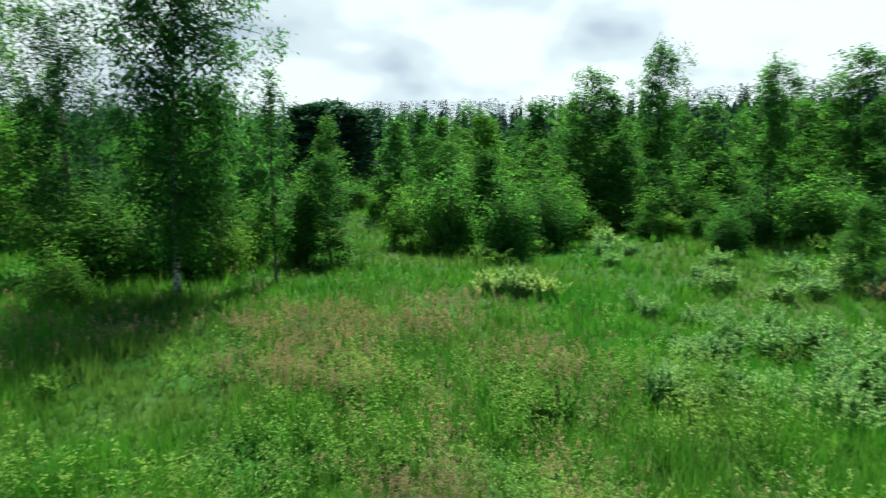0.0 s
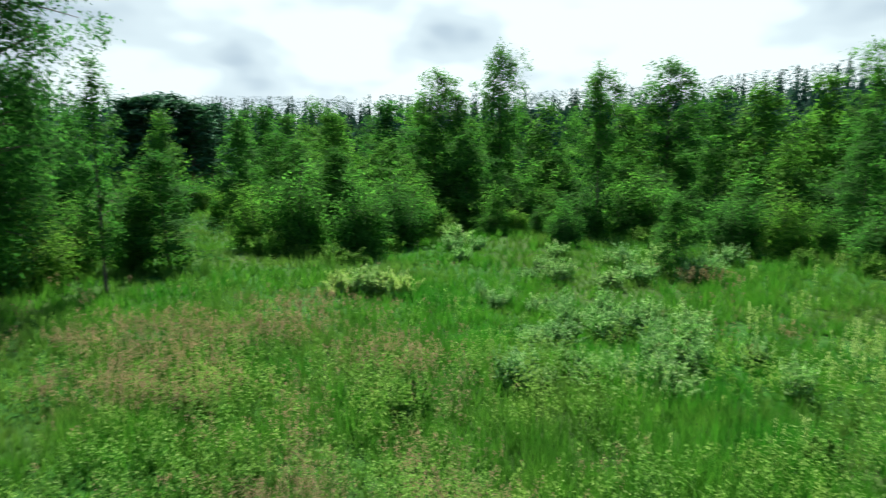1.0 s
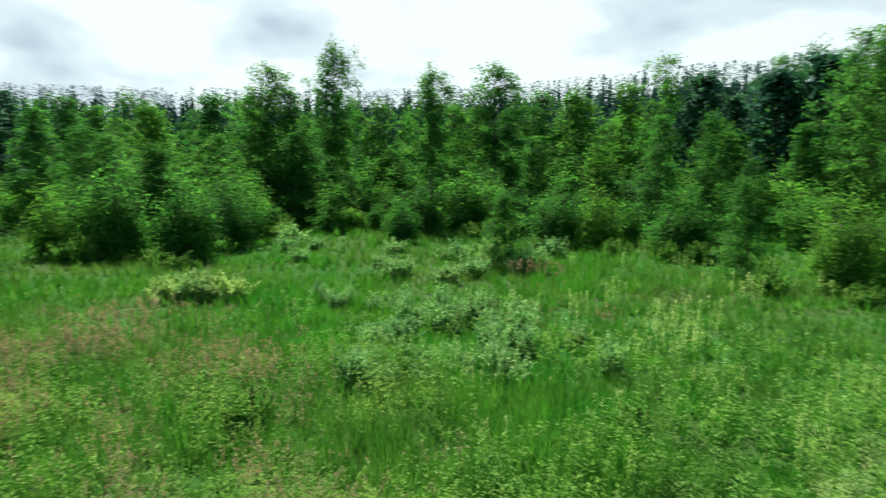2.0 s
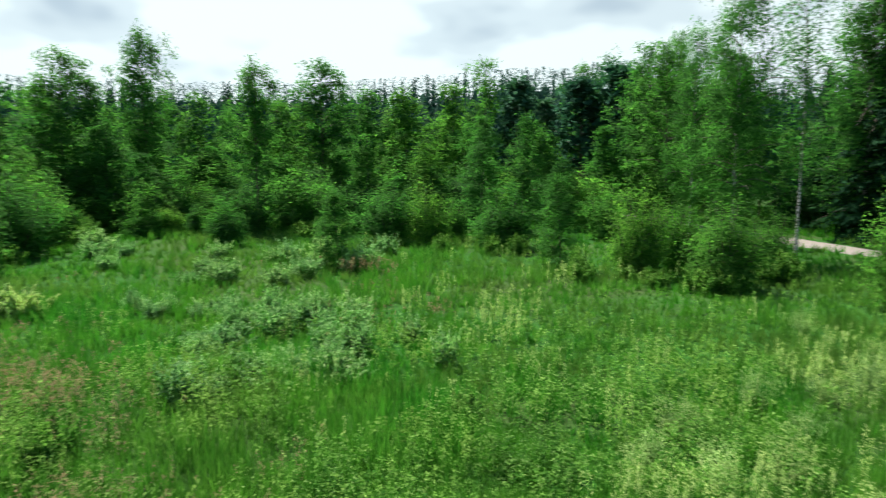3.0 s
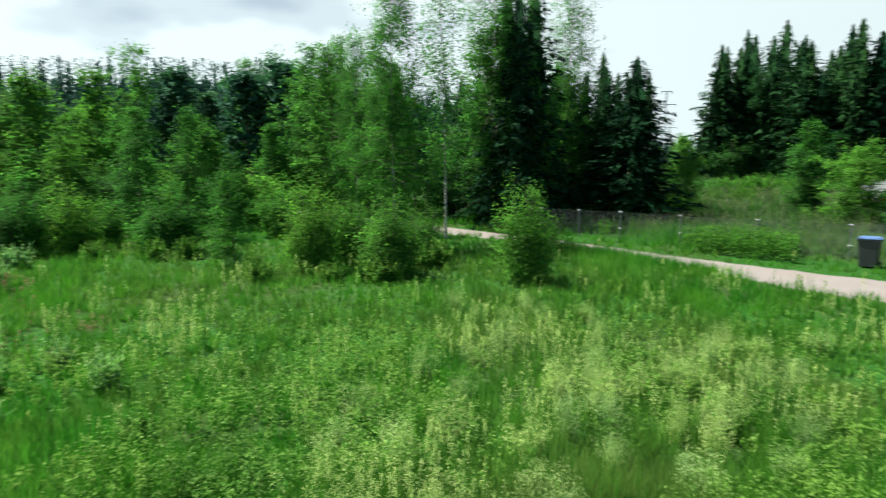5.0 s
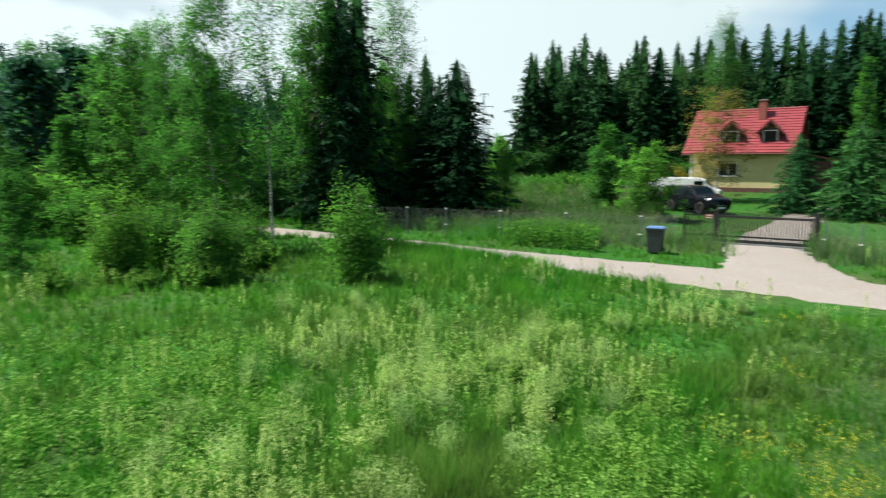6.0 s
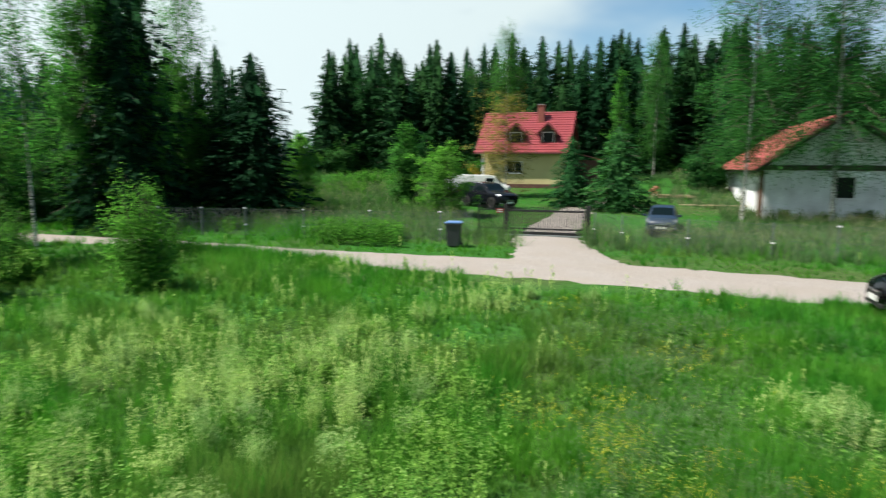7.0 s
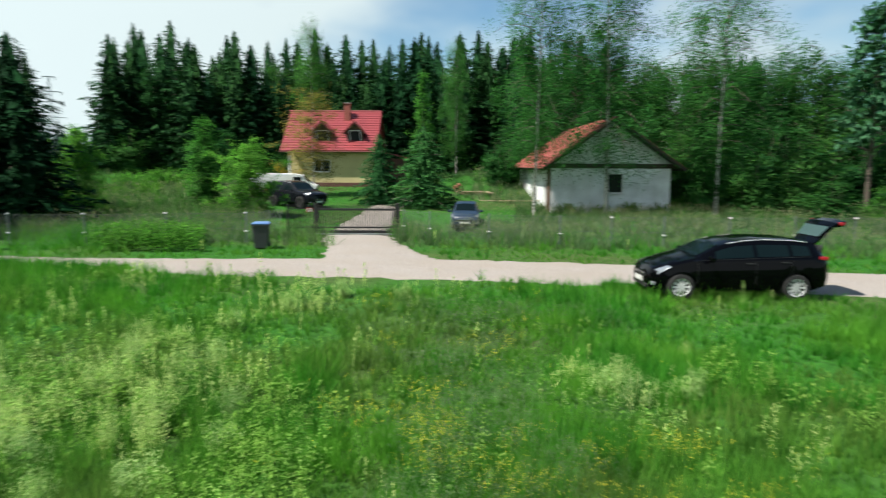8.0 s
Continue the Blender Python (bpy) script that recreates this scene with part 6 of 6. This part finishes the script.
def build_car(name, at, heading, st, paint, wheel_x, wheel_r, label, tailgate=False, rails=False, panes=((0.55, -0.33), (-0.40, -1.14), (-1.21, -1.62)), screen=(0.97, 0.40), rear=(-1.97, -2.13), bright=True):
    c = thing(name, at[0], at[1], at[2], heading, label, "car")
    f = car_shape(st)
    xs = np.linspace(st[0][0], st[-1][0], 46)
    bm = bmesh.new()
    rings = []
    for x in xs:
        w, zb, belt, top, wt = f(x)
        ring = [(0, zb), (w * 0.80, zb), (w * 0.955, zb + 0.07), (w * 0.995, zb + 0.22), (w, (zb + belt) / 2 + 0.03), (w * 0.985, belt - 0.10), (w * 0.95, belt), (wt * 1.02, top - 0.085), (wt * 0.96, top - 0.035), (wt * 0.7, top - 0.006), (0, top)]
        # wheel arches: the sill line lifts round each wheel
        for wx in wheel_x:
            q = (wheel_r + 0.055) ** 2 - (x - wx) ** 2
            if q > 0:
                lift = wheel_r + math.sqrt(q)
                ring = [(yy, max(zz, lift) if 1 <= i <= 4 and zz < lift else zz) for i, (yy, zz) in enumerate(ring)]
        rings.append([bm.verts.new((x, yy, zz)) for yy, zz in ring] + [bm.verts.new((x, -yy, zz)) for yy, zz in ring[-2:0:-1]])
    n = len(rings[0])
    for a, b in zip(rings, rings[1:]):
        for i in range(n):
            bm.faces.new((a[i], a[(i + 1) % n], b[(i + 1) % n], b[i]))
    bm.faces.new(rings[0])
    bm.faces.new(rings[-1][::-1])
    for fc in bm.faces:
        fc.smooth = True
    body = part("body", bm, paint, c)
    body.data.set_sharp_from_angle(angle=radians(38))

    def side_point(x, s, sgn, out=0.008):
        w, zb, belt, top, wt = f(x)
        return (x, sgn * (w * 0.95 * (1 - s) + wt * 1.02 * s + out), (belt) * (1 - s) + (top - 0.085) * s)
    for sgn in (-1, 1):
        for x0, x1 in panes:
            bm = bmesh.new()
            g = [[bm.verts.new(side_point(x0 + (x1 - x0) * i / 6, 0.10 + 0.74 * j, sgn)) for j in (0, 1)] for i in range(7)]
            for a, b in zip(g, g[1:]):
                bm.faces.new((a[0], a[1], b[1], b[0]))
            part("side_window", bm, CAR_GLASS, c, "tinted side window")
        bm = bmesh.new()
        rod(bm, side_point(0.9, 0.02, sgn, 0.012), side_point(panes[-1][1], 0.02, sgn, 0.012), 0.004, 5)
        part("belt_trim", bm, DARK_PLASTIC, c, "dark belt line")
        w, zb, belt, top, wt = f(0.62)
        mir = part("mirror", box(bmesh.new(), 0.72, sgn * (w + 0.10), belt + 0.04, 0.10, 0.20, 0.13, 0.03), paint, c)
        for hx in (panes[0][1] + 0.12, panes[1][1] + 0.12):
            w, zb, belt, top, wt = f(hx)
            part("door_handle", box(bmesh.new(), hx, sgn * (w * 0.985 + 0.012), belt - 0.10, 0.18, 0.02, 0.03, 0.006), DARK_PLASTIC, c)
        for sx in (0.98, panes[0][1] - 0.035, panes[1][1] - 0.04):
            w, zb, belt, top, wt = f(sx)
            part("door_seam", box(bmesh.new(), sx, sgn * (w * 0.995 - 0.002), (zb + belt) / 2 + 0.08, 0.010, 0.012, belt - zb - 0.26), DARK_PLASTIC, c)
        w, zb, belt, top, wt = f(st[0][0] - 0.22)
        bm = bmesh.new()
        for x0, x1, za, zc in ((st[0][0] - 0.16, st[0][0] - 0.44, -0.02, 0.07),):
            g = []
            for i in range(6):
                x = x0 + (x1 - x0) * i / 5
                ww, zbb, bb, tt, wwt = f(x)
                lo, hi = bb - 0.08 + 0.065 * i / 5, bb - 0.005 + 0.005 * i / 5
                g.append([bm.verts.new((x + 0.012, sgn * (ww * 0.985 + 0.012), lo)), bm.verts.new((x + 0.012, sgn * (ww * 0.955 + 0.010), hi)), bm.verts.new((x + 0.03, sgn * (ww * 0.80), hi + 0.015))])
            for a, b in zip(g, g[1:]):
                for j in (0, 1):
                    bm.faces.new((a[j], a[j + 1], b[j + 1], b[j]))
        part("headlight", bm, CLEAR_LENS, c, "clear swept headlight")
        part("fog_lamp", box(bmesh.new(), st[0][0] - 0.09, sgn * 0.61, 0.37, 0.10, 0.25, 0.10, 0.03), CLEAR_LENS, c)
        ww, zbb, bb, tt, wwt = f(st[-1][0] + 0.25)
        part("tail_light", box(bmesh.new(), st[-1][0] + 0.20, sgn * (ww * 0.94), bb - 0.04, 0.20, 0.07, 0.09, 0.02), RED_LENS, c, "red tail light")
        if rails:
            bm = bmesh.new()
            rail = [(xx, sgn * f(xx)[4] * 0.98, f(xx)[3] - 0.035) for xx in np.linspace(0.25, -1.62, 7)]
            for a, b in zip(rail, rail[1:]):
                rod(bm, a, b, 0.008, 6)
            part("roof_rail", bm, ALLOY, c, "silver roof rail")
    # windscreen
    bm = bmesh.new()
    g = []
    for i in range(7):
        x = screen[0] + (screen[1] - screen[0]) * i / 6
        w, zb, belt, top, wt = f(x)
        g.append([bm.verts.new((x + 0.006, wt * k, top - 0.006 * abs(k) * 4 + 0.010)) for k in (-0.86, -0.45, 0, 0.45, 0.86)])
    for a, b in zip(g, g[1:]):
        for j in range(4):
            bm.faces.new((a[j], a[j + 1], b[j + 1], b[j]))
    part("windscreen", bm, CAR_GLASS, c, "dark windscreen")
    part("front_grille", box(bmesh.new(), st[0][0] + 0.0, 0, 0.52, 0.05, 0.70, 0.10, 0.015), DARK_PLASTIC, c)
    part("grille_bar", box(bmesh.new(), st[0][0] + 0.03, 0, 0.55, 0.02, 0.62, 0.025, 0.006), CHROME, c, "chrome grille bar")
    part("number_plate", box(bmesh.new(), st[0][0] + 0.035, 0, 0.40, 0.015, 0.52, 0.11), PLATE_WHITE, c, "plain white plate")
    part("bumper_intake", box(bmesh.new(), st[0][0] - 0.01, 0, 0.28, 0.06, 1.0, 0.09, 0.015), DARK_PLASTIC, c)
    for sgn in (-1, 1):
        for wx in wheel_x:
            half = f(wx)[0]
            bm = bmesh.new()
            prof = [(0.60, -0.09), (0.94, -0.095), (1.0, -0.06), (1.0, 0.06), (0.94, 0.095), (0.68, 0.10), (0.66, 0.02)]
            k = 28
            rr = [[bm.verts.new((wx + math.cos(6.2832 * i / k) * p * wheel_r, sgn * (half - 0.10 + q), wheel_r + math.sin(6.2832 * i / k) * p * wheel_r)) for p, q in prof] for i in range(k)]
            for i in range(k):
                for j in range(len(prof) - 1):
                    bm.faces.new((rr[i][j], rr[i][j + 1], rr[(i + 1) % k][j + 1], rr[(i + 1) % k][j]))
            wh = part("wheel", bm, RUBBER, c, "black tyre")
            bm = bmesh.new()
            y0 = sgn * (half - 0.035)
            rod(bm, (wx, y0 - sgn * 0.05, wheel_r), (wx, y0 + sgn * 0.012, wheel_r), 0.07, 12)
            for i in range(10):
                a = i * 0.62832
                m = Matrix.Translation((wx, y0, wheel_r)) @ Matrix.Rotation(-a, 4, "Y")
                bmesh.ops.create_cube(bm, size=1.0, matrix=m @ Matrix.Translation((wheel_r * 0.37, 0, 0)) @ Matrix.Diagonal((wheel_r * 0.62, 0.03, 0.036, 1)))
            for i in range(24):
                a, b2 = i * 6.2832 / 24, (i + 1) * 6.2832 / 24
                q = [(wx + math.cos(t) * r_ * wheel_r, y0 + sgn * yy, wheel_r + math.sin(t) * r_ * wheel_r) for t, r_, yy in ((a, 0.60, 0.015), (b2, 0.60, 0.015), (b2, 0.69, 0.03), (a, 0.69, 0.03))]
                bm.faces.new([bm.verts.new(p) for p in q])
            part("rim", bm, ALLOY if bright else DARK_PLASTIC, wh, "silver ten-spoke rim" if bright else "dark ten-spoke rim")
            # Added dark disc: the shade between the spokes put in as a surface.
            part("brake_shield", rod(bmesh.new(), (wx, y0 - sgn * 0.07, wheel_r), (wx, y0 - sgn * 0.05, wheel_r), wheel_r * 0.62, 20), DARK_PLASTIC, wh)
            part("wheel_well", rod(bmesh.new(), (wx, sgn * (half - 0.30), wheel_r), (wx, sgn * (half - 0.16), wheel_r), wheel_r + 0.05, 20), DARK_PLASTIC, c)
    if tailgate:
        # raised hatch: window section rising from the roof's rear edge, lamp section bent level
        rows = [(-1.88, 1.30, 0.46), (-1.97, 1.38, 0.48), (-2.25, 1.72, 0.54), (-2.32, 1.78, 0.57), (-2.50, 1.83, 0.58), (-2.58, 1.80, 0.52)]
        bm = bmesh.new()
        ys = (-1, -0.5, 0, 0.5, 1)
        up, dn = [], []
        for k, (xx, zz, ww) in enumerate(rows):
            a, b = rows[max(0, k - 1)], rows[min(len(rows) - 1, k + 1)]
            d = Vector((b[0] - a[0], 0, b[1] - a[1])).normalized()
            nrm = Vector((d.z, 0, -d.x))
            up.append([bm.verts.new(Vector((xx, y * ww, zz)) + nrm * 0.03 * (1 - y * y)) for y in ys])
            dn.append([bm.verts.new(Vector((xx, y * ww * 0.96, zz)) - nrm * (0.05 if k < 3 else 0.11)) for y in ys])
        for A in (up, dn):
            for a, b in zip(A, A[1:]):
                for j in range(4):
                    bm.faces.new((a[j], a[j + 1], b[j + 1], b[j]))
        for j in (0, 4):
            for a, b, p, q in zip(up, up[1:], dn, dn[1:]):
                bm.faces.new((a[j], b[j], q[j], p[j]))
        for a, p in ((up[0], dn[0]), (up[-1], dn[-1])):
            for j in range(4):
                bm.faces.new((a[j], a[j + 1], p[j + 1], p[j]))
        hatch = part("tailgate", bm, paint, c, "raised black tailgate")
        bm = bmesh.new()
        for off in (0.038, -0.062):
            q = [Vector((xx, y * ww, zz)) + Vector((0.773, 0, 0.636)) * off for xx, zz, ww, y in ((-2.01, 1.43, 0.43, -1), (-2.01, 1.43, 0.43, 1), (-2.21, 1.67, 0.48, 1), (-2.21, 1.67, 0.48, -1))]
            bm.faces.new([bm.verts.new(p) for p in q])
        part("rear_window", bm, PALE_GLASS, hatch, "rear window tinted pale for its reflection")
        for sgn in (-1, 1):
            part("hatch_light", box(bmesh.new(), -2.43, sgn * 0.50, 1.765, 0.13, 0.17, 0.08, 0.02), RED_LENS, hatch, "red hatch lamp")
            part("gas_strut", rod(bmesh.new(), (-1.90, sgn * 0.60, 1.12), (-2.20, sgn * 0.48, 1.62), 0.012, 6), DARK_PLASTIC, hatch)
        # Solid dark block takes the place of the open boot's shaded inside.
        part("boot_opening", box(bmesh.new(), -1.97, 0, 1.00, 0.20, 1.06, 0.50, 0.03), DARK_PLASTIC, c, "dark block for the shaded open boot")
    else:
        bm = bmesh.new()
        g = []
        for i in range(4):
            x = rear[0] + (rear[1] - rear[0]) * i / 3
            w, zb, belt, top, wt = f(x)
            g.append([bm.verts.new((x - 0.012, wt * k, top + 0.006)) for k in (-0.85, 0, 0.85)])
        for a, b in zip(g, g[1:]):
            for j in range(2):
                bm.faces.new((a[j], a[j + 1], b[j + 1], b[j]))
        part("rear_window", bm, CAR_GLASS, c)
    return c


# stations: length, half width, sill, belt, top, top's half width
WAGON = [(2.02, 0.52, 0.30, 0.54, 0.59, 0.42), (1.95, 0.72, 0.22, 0.62, 0.68, 0.60), (1.78, 0.83, 0.19, 0.72, 0.78, 0.70), (1.45, 0.88, 0.18, 0.83, 0.90, 0.74), (1.04, 0.89, 0.18, 0.92, 1.00, 0.76),
         (0.92, 0.89, 0.18, 0.93, 1.05, 0.74), (0.45, 0.89, 0.18, 0.95, 1.28, 0.66), (0.10, 0.89, 0.18, 0.96, 1.38, 0.63), (-0.50, 0.89, 0.18, 0.98, 1.43, 0.62), (-1.30, 0.89, 0.19, 1.01, 1.41, 0.61),
         (-1.80, 0.88, 0.22, 1.04, 1.35, 0.58), (-1.95, 0.86, 0.26, 1.02, 1.17, 0.62), (-2.06, 0.82, 0.30, 0.90, 0.98, 0.66), (-2.12, 0.70, 0.36, 0.72, 0.76, 0.58)]
SUV_SHAPE = [(2.20, 0.62, 0.36, 0.76, 0.86, 0.52), (2.10, 0.80, 0.30, 0.84, 0.94, 0.66), (1.70, 0.90, 0.26, 0.96, 1.05, 0.76), (1.05, 0.91, 0.26, 1.04, 1.14, 0.78), (0.90, 0.91, 0.26, 1.05, 1.20, 0.76),
             (0.45, 0.91, 0.26, 1.06, 1.55, 0.70), (0.10, 0.91, 0.26, 1.07, 1.66, 0.68), (-0.60, 0.91, 0.26, 1.09, 1.70, 0.67), (-1.60, 0.91, 0.27, 1.11, 1.68, 0.66), (-2.05, 0.89, 0.32, 1.10, 1.56, 0.62),
             (-2.18, 0.86, 0.36, 1.02, 1.30, 0.64), (-2.26, 0.76, 0.44, 0.86, 0.94, 0.60)]
SMALL_SHAPE = [(1.85, 0.55, 0.30, 0.56, 0.64, 0.46), (1.76, 0.70, 0.24, 0.66, 0.74, 0.58), (1.40, 0.76, 0.20, 0.80, 0.88, 0.64), (0.95, 0.77, 0.20, 0.88, 0.96, 0.66), (0.85, 0.77, 0.20, 0.89, 1.02, 0.64),
               (0.40, 0.77, 0.20, 0.91, 1.32, 0.58), (0.00, 0.77, 0.20, 0.92, 1.42, 0.55), (-0.80, 0.77, 0.20, 0.94, 1.42, 0.55), (-1.45, 0.76, 0.24, 0.94, 1.34, 0.54), (-1.75, 0.72, 0.28, 0.90, 1.02, 0.58), (-1.85, 0.64, 0.34, 0.72, 0.78, 0.52)]

build_house()
build_shed()
build_gate()
build_wire_fence("wire_fence", [(83, 30.5), (90, 28.6), (95, 27.2), (101, 26.4), (107.5, 25.7), (110.6, 28.0)], 1.2, "grey chain-link fence behind weeds along the track", ((0.5, 1.23), (1.23,)))
build_wire_fence("wire_fence", [(121.6, 27.2), (124, 26.0), (129.5, 24.9), (136, 24.6), (145, 25.2), (155, 27.5), (166, 32)], 1.15, "grey chain-link fence standing in tall grass", ((0.48,), (1.15,)))
build_bin()
car_head = math.degrees(math.atan2(2.17, 1.54))
build_car("station_wagon", (8.22, -14.2, 0.03), car_head, WAGON, BLACK_PAINT, (1.34, -1.32), 0.31, "black station wagon with raised tailgate parked on the track", True, True)
_x, _y, _z = yard(40.8, -9.6)
build_car("off_road_car", (_x, _y, _z), -125.2 - 38, SUV_SHAPE, SUV_PAINT, (1.35, -1.35), 0.37, "dark blue-black off-road car parked in the yard", False, True, bright=False)
_x, _y, _z = yard(34.6, 1.3)
build_car("small_car", (_x, _y, _z), -125.2 - 90 - 4, SMALL_SHAPE, BLUE_PAINT, (1.12, -1.15), 0.29, "faded blue small car behind tall grass", panes=((0.5, -0.25), (-0.32, -0.95), (-1.0, -1.35)), screen=(0.90, 0.36), rear=(-1.48, -1.74))


def build_van():
    x, y, z = yard(47.0, -11.9)
    v = thing("white_van", x, y, z, YARD_TURN + 6, "white panel van standing behind the off-road car", "van")
    bm = bmesh.new()
    prism(bm, [(-2.4, 0.35), (2.3, 0.35), (2.45, 0.9), (1.75, 1.15), (1.30, 1.68), (0.9, 1.79), (-2.35, 1.83), (-2.45, 1.65)], -0.95, 0.95)
    bmesh.ops.bevel(bm, geom=list(bm.edges), offset=0.06, segments=2, affect="EDGES")
    part("body", bm, WHITE_PAINT, v)
    part("side_window", box(bmesh.new(), 1.0, -0.955, 1.38, 0.62, 0.02, 0.36, 0.005), CAR_GLASS, v)
    bm = bmesh.new()
    q = [(1.77, -0.78, 1.20), (1.77, 0.78, 1.20), (1.36, 0.72, 1.62), (1.36, -0.72, 1.62)]
    bm.faces.new([bm.verts.new((a + 0.03, b, c2 + 0.02)) for a, b, c2 in q])
    part("windscreen", bm, CAR_GLASS, v)
    for wx in (-1.5, 1.55):
        for s in (-1, 1):
            part("wheel", rod(bmesh.new(), (wx, s * 0.76, 0.33), (wx, s * 0.97, 0.33), 0.33, 20), RUBBER, v)


build_van()


def build_pylon():
    """A lattice mast with four cross-arms."""
    d0 = 150.0
    x, y = polar(93.35, d0)
    z = float(ground_z(x, y))
    p = thing("power_pylon", x, y, z, -93, "thin grey lattice power pylon with cross-arms", "pylon", "power pylons")
    H = 18.2
    legs = [(sx, sy) for sx in (-1, 1) for sy in (-1, 1)]
    for sx, sy in legs:
        part("leg", rod(bmesh.new(), (sx * 0.55, sy * 0.55, 0), (sx * 0.16, sy * 0.16, H), 0.06, 4), GREY_STEEL, p)
    bm = bmesh.new()
    n = 18
    for i in range(n):
        za, zb = H * i / n, H * (i + 1) / n
        a, b = 0.55 - 0.39 * i / n, 0.55 - 0.39 * (i + 1) / n
        for (s1, t1), (s2, t2) in (((-1, -1), (1, -1)), ((1, -1), (1, 1)), ((1, 1), (-1, 1)), ((-1, 1), (-1, -1))):
            rod(bm, (s1 * a, t1 * a, za), (s2 * b, t2 * b, zb), 0.035, 4)
    tagged(part("bracing", bm, GREY_STEEL, p), kind="stuff")
    for zz, half in ((H - 0.1, 1.15), (H - 3.0, 2.15), (H - 6.0, 1.25), (H - 9.0, 1.2)):
        arm = part("cross_arm", box(bmesh.new(), 0, 0, zz, 2 * half, 0.22, 0.16), GREY_STEEL, p)
        for s in (-1, 1):
            part("insulator", rod(bmesh.new(), (s * half * 0.95, 0, zz), (s * half * 0.95, 0, zz - 0.6), 0.06, 6), DARK_PLASTIC, arm)
    x, y = polar(93.75, 232)
    copy_thing(p, pose(x, y, float(ground_z(x, y)), 0, 0, -93))


build_pylon()


def build_yard_clutter():
    rng = random.Random(9)
    x, y, z = yard(49.0, 2.6)
    pile = thing("plank_pile", x, y, z, YARD_TURN + 10, "loose pile of pale sawn planks on the grass", "wood")
    for i in range(14):
        m = Matrix.Rotation(rng.uniform(-0.25, 0.25), 4, "Z")
        part("plank", box(bmesh.new(), rng.uniform(-0.3, 0.3), rng.uniform(-0.5, 0.5), 0.04 + 0.045 * (i // 3), rng.uniform(2.0, 2.8), 0.18, 0.04, 0.004, m), PALE_WOOD, pile)
    x, y, z = yard(50.0, 1.2)
    st = thing("log_stack", x, y, z, YARD_TURN, "small heap of orange split logs", "wood")
    for i in range(9):
        a, b = rng.uniform(-0.35, 0.35), 0.14 + 0.2 * (i // 4)
        part("log", rod(bmesh.new(), (a, -0.35, b), (a + rng.uniform(-0.2, 0.2), 0.35, b + rng.uniform(-0.03, 0.03)), 0.12, 7), ORANGE_WOOD, st)
    x, y, z = yard(46.0, 4.0)
    bd = thing("board_row", x, y, z, YARD_TURN + 4, "pale boards lying flat in the grass", "wood")
    for i in range(4):
        part("board", box(bmesh.new(), -0.6 + 1.4 * i, rng.uniform(-0.2, 0.2), 0.12, 1.3, 0.35, 0.06, 0.004), PALE_WOOD, bd)
    x, y, z = yard(48.5, 18.4)
    yp = thing("firewood_stack", x, y, z, YARD_TURN, "stack of yellow firewood beside the outbuilding", "wood")
    for r in range(4):
        for i in range(6):
            part("log", rod(bmesh.new(), (-0.65 + 0.26 * i + 0.13 * (r % 2), -0.4, 0.13 + 0.23 * r), (-0.65 + 0.26 * i + 0.13 * (r % 2), 0.4, 0.13 + 0.23 * r), 0.125, 7), PALE_WOOD, yp)


build_yard_clutter()
